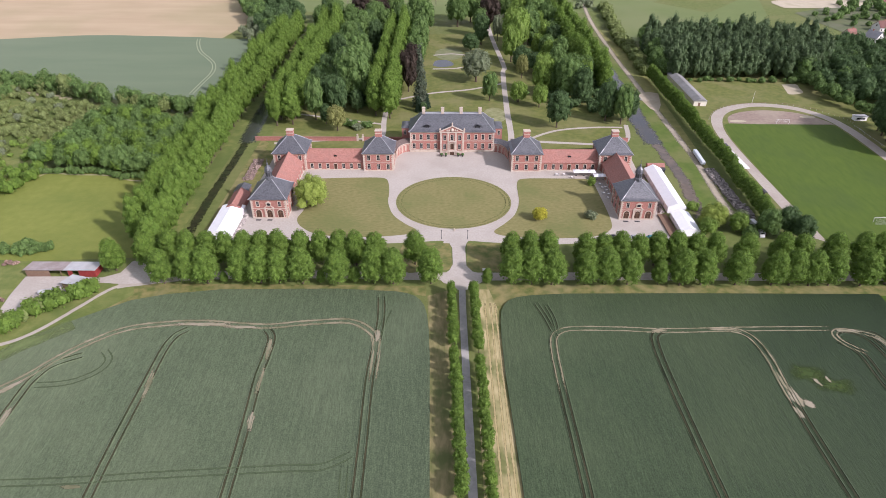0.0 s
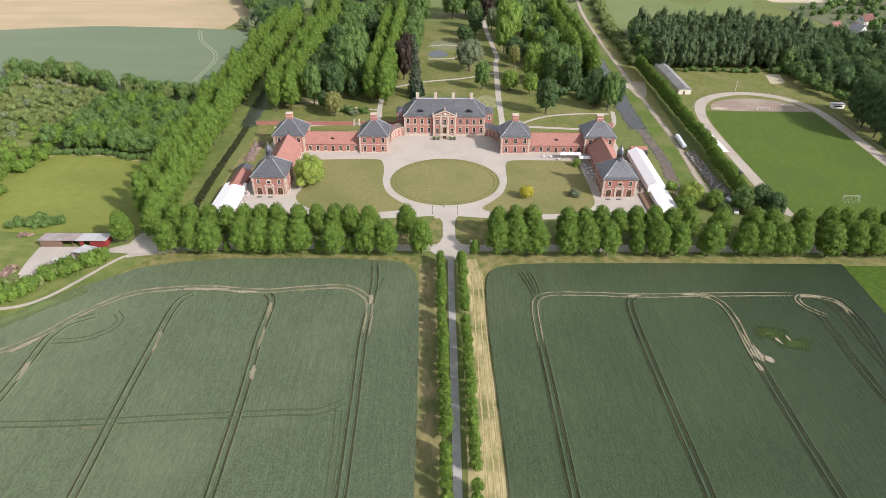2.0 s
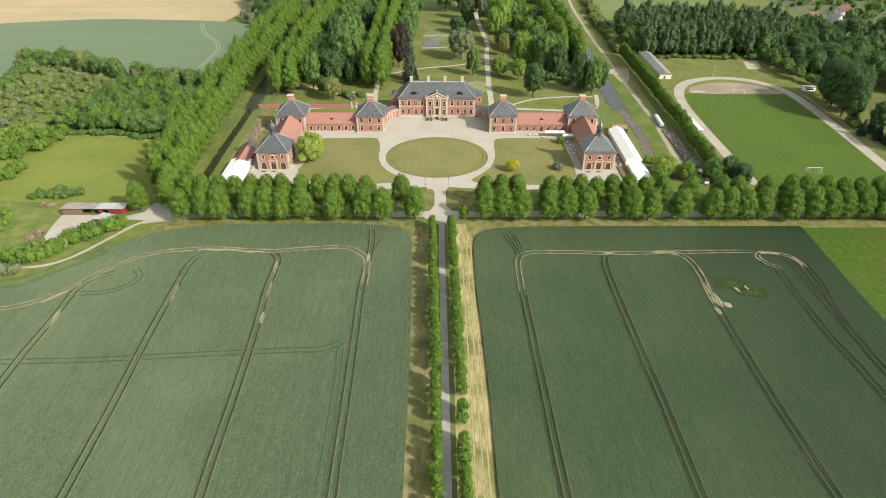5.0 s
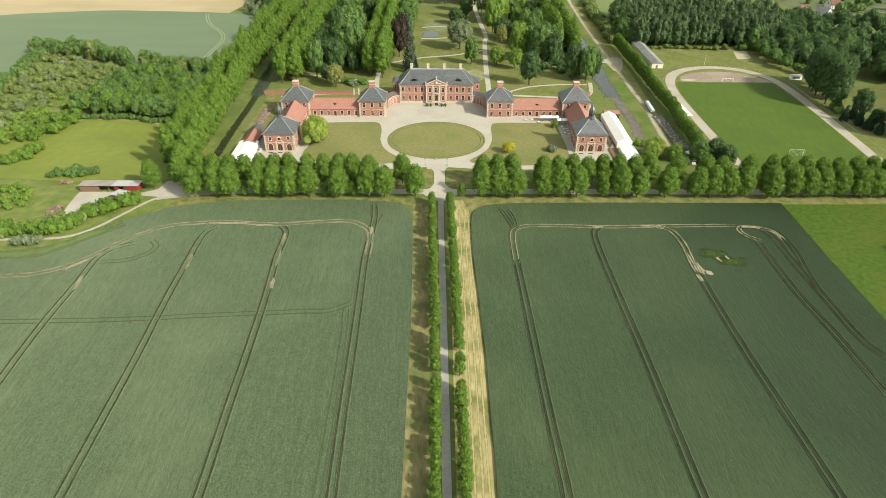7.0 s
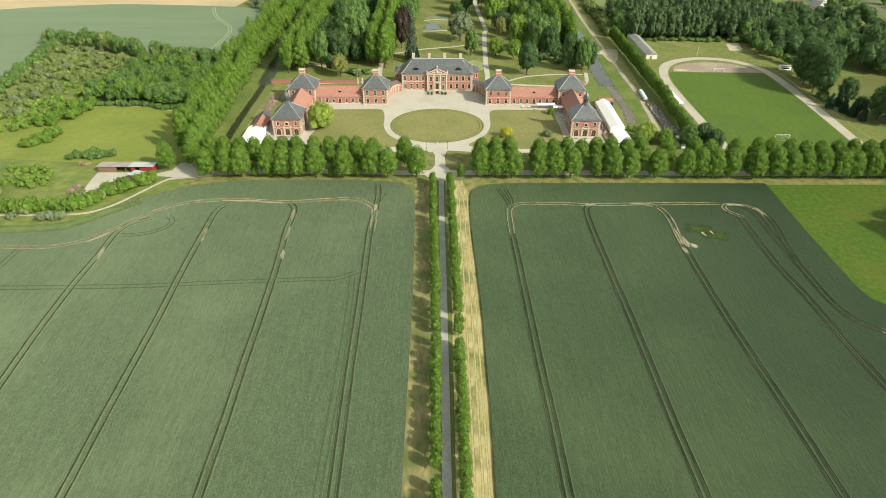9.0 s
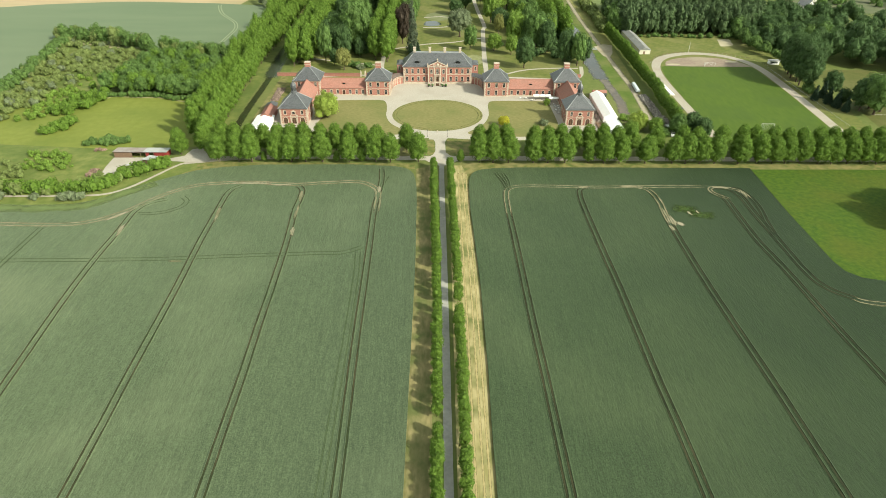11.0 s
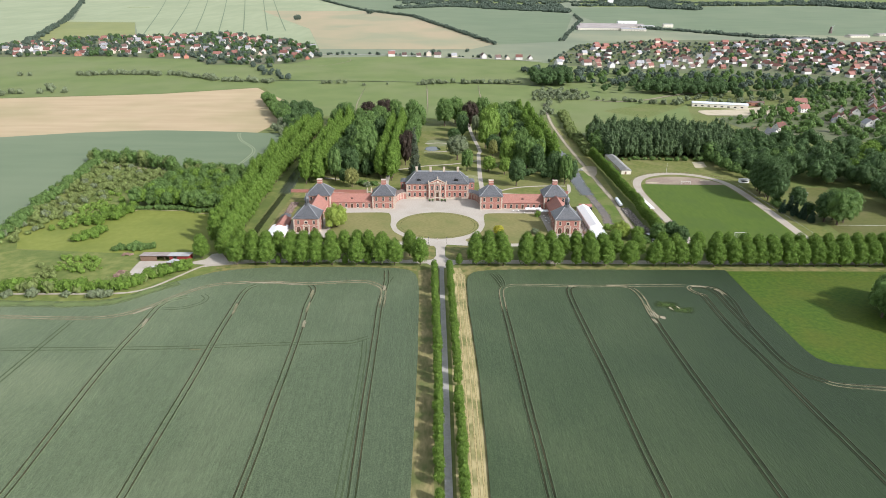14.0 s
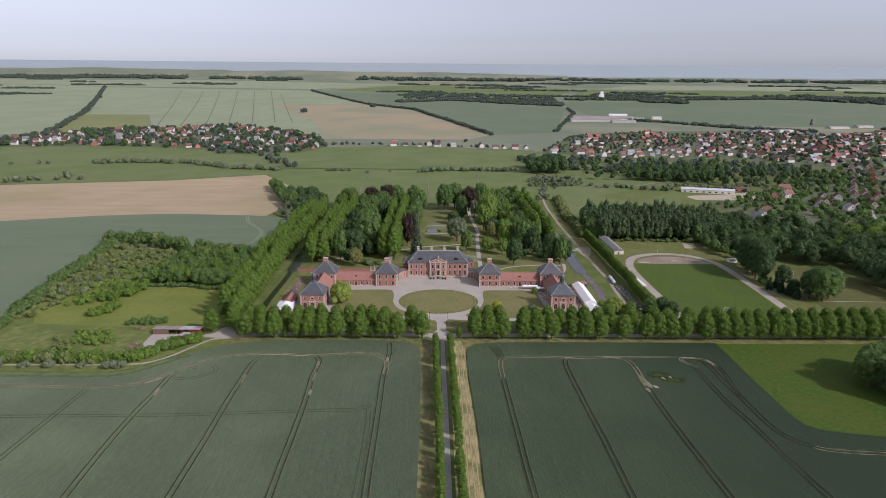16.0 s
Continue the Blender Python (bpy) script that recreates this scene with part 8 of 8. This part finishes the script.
settle([(-110, 985), (170, 935), (185, 960), (-100, 1015)], 12, 19, "houses of the village", 5)
settle([(260, 930), (340, 1200), (540, 1280), (600, 1200), (540, 1030), (360, 920)], 40, 22, "houses of the town", 20, joined=True)
settle([(215, 880), (330, 850), (340, 930), (230, 960)], 10, 20, "houses of the town", 15)


fh = thing("far_houses", 900, 1050, terrain(1050), 0, "closely set rendered and brick houses of the far town", "houses", kind="stuff")
for k, nm in ((0, "walls"), (1, "roofs")):
    for mname in sorted({VAR[v % len(VAR)][1][k].materials[0].name for _, _, _, v in SPARE}):
        vs, fs, base = [], [], 0
        for x, y, a, v in SPARE:
            me = VAR[v % len(VAR)][1][k]
            if me.materials[0].name != mname:
                continue
            m = pose(x - 900, y - 1050, terrain(y) - 0.3 - terrain(1050), 0, 0, a)
            vs += [(m @ p.co)[:] for p in me.vertices]
            for p in me.polygons:
                q = [i + base for i in p.vertices]
                fs += [(q[0], q[i], q[i + 1]) for i in range(1, len(q) - 1)]
            base += len(me.vertices)
        share(nm[:-1], tri_mesh(nm[:-1], np.array(vs), np.array(fs), MATS[mname]), fh)


FROOF = mat("factory_roofing", (0.25, 0.225, 0.215), (0.33, 0.30, 0.285), 0.1, big=(0.38, 0.36, 0.34), big_scale=0.03)


def far_hall(x, y, L, W, H, rz, wall, roof, label, name="hall"):
    h = thing(name, x, y, terrain(y) - 0.3, rz, label, "hall", "large halls")
    b = bmesh.new()
    box(b, -L / 2, L / 2, -W / 2, W / 2, 0, H)
    part("wall", b, wall, h)
    b = bmesh.new()
    prof = [(-W / 2 - 0.4, H - 0.05), (W / 2 + 0.4, H - 0.05), (0, H + W * 0.12)]
    rings(b, [[(s * (L / 2 + 0.4), y2, z) for y2, z in prof] for s in (-1, 1)])
    bmesh.ops.recalc_face_normals(b, faces=b.faces[:])
    part("roof", b, roof, h)
    for i in range(int(L / 8)):
        b = bmesh.new()
        box(b, -L / 2 + 3 + i * 8, -L / 2 + 6 + i * 8, -W / 2 - 0.06, -W / 2 - 0.01, 1.2, 2.6)
        part("window", b, M_glass, h)


far_hall(368, 508, 68, 14, 5, -16, M_cream, M_clear, "long low hall with pale grey roof by the railway")
far_hall(420, 520, 22, 12, 5, -16, WALLB, BROWN, "brick goods shed by the railway", "goods_shed")
far_hall(480, 1600, 150, 50, 5, -4, M_cream, FROOF, "wide pale factory hall", "factory_hall")
far_hall(520, 1665, 190, 60, 5, -4, WALLC, FROOF, "wide pale factory hall", "factory_hall")
far_hall(600, 1780, 60, 24, 8, -4, M_white, M_white, "factory hall with a white roof", "factory_hall")
far_hall(700, 1690, 30, 16, 9, 0, M_cream, M_sheet, "small square pale factory workshop", "factory_hall")
far_hall(500, 1690, 90, 45, 5, -8, M_cream, FROOF, "wide pale factory hall", "factory_hall")
far_hall(560, 1570, 70, 30, 5, -8, M_cream, GREYR, "wide pale factory hall", "factory_hall")
far_hall(620, 1640, 40, 25, 7, 10, M_cream, M_sheet, "pale factory hall behind trees", "factory_hall")
far_hall(850, 1320, 60, 22, 4.5, 20, M_cream, FROOF, "pale farm hall on the ridge", "farm_hall")
far_hall(920, 1335, 50, 20, 6, 20, M_cream, GREYR, "pale farm hall on the ridge", "farm_hall")
far_hall(1130, 1440, 60, 22, 4.5, 10, M_cream, FROOF, "pale farm hall on the ridge", "farm_hall")
far_hall(1230, 1480, 50, 22, 4.5, 10, M_cream, FROOF, "pale farm hall on the ridge", "farm_hall")
far_hall(1010, 1240, 36, 16, 7, 15, WALLB, RED, "large house with red tiled roof", "large_house")
far_hall(1080, 1260, 40, 18, 7, 15, WALLC, RED, "large house with red tiled roof", "large_house")
ml = thing("windmill", 1113, 1537, terrain(1537), 30, "old tower windmill on the ridge", "windmill")
b = bmesh.new()
lathe(b, [(5, 0), (3.2, 14), (3.4, 14.3), (2.6, 17), (0.4, 18.5)], 10)
part("tower", b, M_darktile, ml)
for k in range(4):
    a = math.radians(45 + 90 * k)
    b = bmesh.new()
    rod(b, (0, -4, 15), (10 * math.cos(a), -4, 15 + 10 * math.sin(a)), 0.35, 4)
    part("sail", b, M_sheet, ml)
si = thing("white_silo", 790, 2744, terrain(2744), 0, "white farm silo block on the hill", "silo")
b = bmesh.new()
box(b, -12, 12, -8, 8, 0, 18)
part("block", b, M_white, si)
b = bmesh.new()
box(b, -6, 8, -6, 6, 18, 32)
part("head_house", b, M_white, si)
strip("street", [(452, 290), (500, 370), (560, 470), (626, 568), (763, 789), (900, 1000)], 7, M_asphalt, 0.35, "grey street through the town", "road")
strip("street", [(-900, 1000), (-650, 1040), (-440, 1040), (-260, 1000), (-100, 1000), (200, 930)], 6, M_asphalt, 0.35, "grey village street", "road")

# greenery of the far land
V1 = [(-960, 915), (-965, 1135), (-830, 1265), (-700, 1310), (-560, 1400), (-420, 1300), (-270, 1115), (-235, 965), (-275, 870), (-410, 845), (-470, 915), (-650, 950)]
stuff("village_trees", fill(V1, 560, 0.6, 1.3, 6.5) + line([(-250, 1000), (-90, 1010), (180, 965)], 14, 0.4, 0.9, 8) + line([(-330, 850), (-270, 740), (-240, 700)], 9, 0.7, 1.1, 14), "far", L_far, "garden trees between the village houses", "trees")
stuff("village_trees", fill(V1, 240, 0.7, 1.5, 8), "far", L_dark, "dark garden trees between the village houses", "trees")
GARD = [(205, 905), (330, 1215), (548, 1300), (640, 1230), (560, 1020), (345, 880)]
stuff("garden_trees", fill(GARD, 300, 0.35, 0.9, 8), "far", L_far, "small trees of the allotment gardens", "trees")
stuff("garden_trees", fill(GARD, 160, 0.3, 0.6, 9), "far", L_olive, "pale shrubs of the allotment gardens", "trees")
for poly in TOWN[1:]:
    stuff("town_trees", fill(list(poly), 330, 0.6, 1.15, 8), "far", L_far, "garden trees between the town houses", "trees")
    stuff("town_trees", fill(list(poly), 150, 0.6, 1.2, 10), "far", L_mid, "darker garden trees in the town", "trees")
stuff("railway_trees", fill([(205, 690), (300, 660), (440, 640), (560, 640), (640, 700), (560, 760), (430, 760), (300, 790), (220, 840), (120, 800), (130, 770)], 150, 0.7, 1.7, 11), "far", L_far, "belt of trees between pasture and town", "trees")
stuff("railway_trees", fill([(205, 690), (440, 640), (660, 690), (560, 760), (300, 790)], 60, 0.7, 1.1, 14), "wood", L_mid, "dark belt of trees between pasture and town", "trees")
stuff("edge_trees", fill([(330, 420), (440, 500), (560, 620), (640, 700), (700, 640), (560, 420), (760, 400), (640, 330), (480, 310), (380, 330)], 260, 0.55, 1.25, 8), "far", L_mid, "trees among the houses at the town's edge", "trees")
stuff("edge_trees", fill([(120, 430), (180, 560), (280, 530), (330, 540), (345, 450), (300, 400)], 0, 1, 1, 9) + line([(130, 440), (150, 520), (185, 575), (240, 540), (330, 520)], 8, 0.4, 0.9, 6) + line([(150, 600), (190, 560)], 6, 0.6, 1.0, 10),
      "far", L_grey, "willow scrub along the pasture", "scrub")
stuff("belt_trees", fill([(140, 655), (200, 655), (205, 720), (150, 725)], 34, 1.1, 1.7, 8) + fill([(300, 600), (340, 588), (400, 585), (430, 600), (420, 650), (357, 655), (305, 650)], 60, 0.9, 1.35, 8) + fill([(216, 600), (334, 585), (489, 525), (585, 570), (620, 635), (357, 650), (233, 675)], 70, 0.5, 1.1, 13), "wood", L_dark, "deep green belt of trees before the town", "trees")
stuff("belt_willows", fill([(125, 540), (190, 545), (215, 590), (190, 625), (140, 625)], 46, 0.5, 0.9, 7) + fill([(300, 520), (480, 490), (560, 560), (400, 600)], 50, 0.5, 1.0, 9), "far", L_grey, "grey-green willow thicket by the railway", "trees")
stuff("pasture_hedges", line([(-586, 724), (-512, 740), (-422, 732), (-346, 690), (-253, 672)], 3.5, 0.6, 1.1, 8) + line([(-184, 667), (-140, 669)], 6, 0.5, 0.8, 3) + line([(-34, 663), (21, 677), (77, 679), (128, 682)], 4.5, 0.5, 1.0, 5)
      + line([(-618, 545), (-560, 570), (-500, 580)], 13, 0.4, 1.0, 4) + line([(-640, 720), (-900, 690)], 40, 0.5, 0.9, 8) + [(-114, 650, 0.6), (-79, 662, 0.5), (-552, 590, 1.4), (-604, 554, 1.3), (-592, 566, 1.0)], "far", L_grey, "willow hedges in the valley pasture", "hedge")
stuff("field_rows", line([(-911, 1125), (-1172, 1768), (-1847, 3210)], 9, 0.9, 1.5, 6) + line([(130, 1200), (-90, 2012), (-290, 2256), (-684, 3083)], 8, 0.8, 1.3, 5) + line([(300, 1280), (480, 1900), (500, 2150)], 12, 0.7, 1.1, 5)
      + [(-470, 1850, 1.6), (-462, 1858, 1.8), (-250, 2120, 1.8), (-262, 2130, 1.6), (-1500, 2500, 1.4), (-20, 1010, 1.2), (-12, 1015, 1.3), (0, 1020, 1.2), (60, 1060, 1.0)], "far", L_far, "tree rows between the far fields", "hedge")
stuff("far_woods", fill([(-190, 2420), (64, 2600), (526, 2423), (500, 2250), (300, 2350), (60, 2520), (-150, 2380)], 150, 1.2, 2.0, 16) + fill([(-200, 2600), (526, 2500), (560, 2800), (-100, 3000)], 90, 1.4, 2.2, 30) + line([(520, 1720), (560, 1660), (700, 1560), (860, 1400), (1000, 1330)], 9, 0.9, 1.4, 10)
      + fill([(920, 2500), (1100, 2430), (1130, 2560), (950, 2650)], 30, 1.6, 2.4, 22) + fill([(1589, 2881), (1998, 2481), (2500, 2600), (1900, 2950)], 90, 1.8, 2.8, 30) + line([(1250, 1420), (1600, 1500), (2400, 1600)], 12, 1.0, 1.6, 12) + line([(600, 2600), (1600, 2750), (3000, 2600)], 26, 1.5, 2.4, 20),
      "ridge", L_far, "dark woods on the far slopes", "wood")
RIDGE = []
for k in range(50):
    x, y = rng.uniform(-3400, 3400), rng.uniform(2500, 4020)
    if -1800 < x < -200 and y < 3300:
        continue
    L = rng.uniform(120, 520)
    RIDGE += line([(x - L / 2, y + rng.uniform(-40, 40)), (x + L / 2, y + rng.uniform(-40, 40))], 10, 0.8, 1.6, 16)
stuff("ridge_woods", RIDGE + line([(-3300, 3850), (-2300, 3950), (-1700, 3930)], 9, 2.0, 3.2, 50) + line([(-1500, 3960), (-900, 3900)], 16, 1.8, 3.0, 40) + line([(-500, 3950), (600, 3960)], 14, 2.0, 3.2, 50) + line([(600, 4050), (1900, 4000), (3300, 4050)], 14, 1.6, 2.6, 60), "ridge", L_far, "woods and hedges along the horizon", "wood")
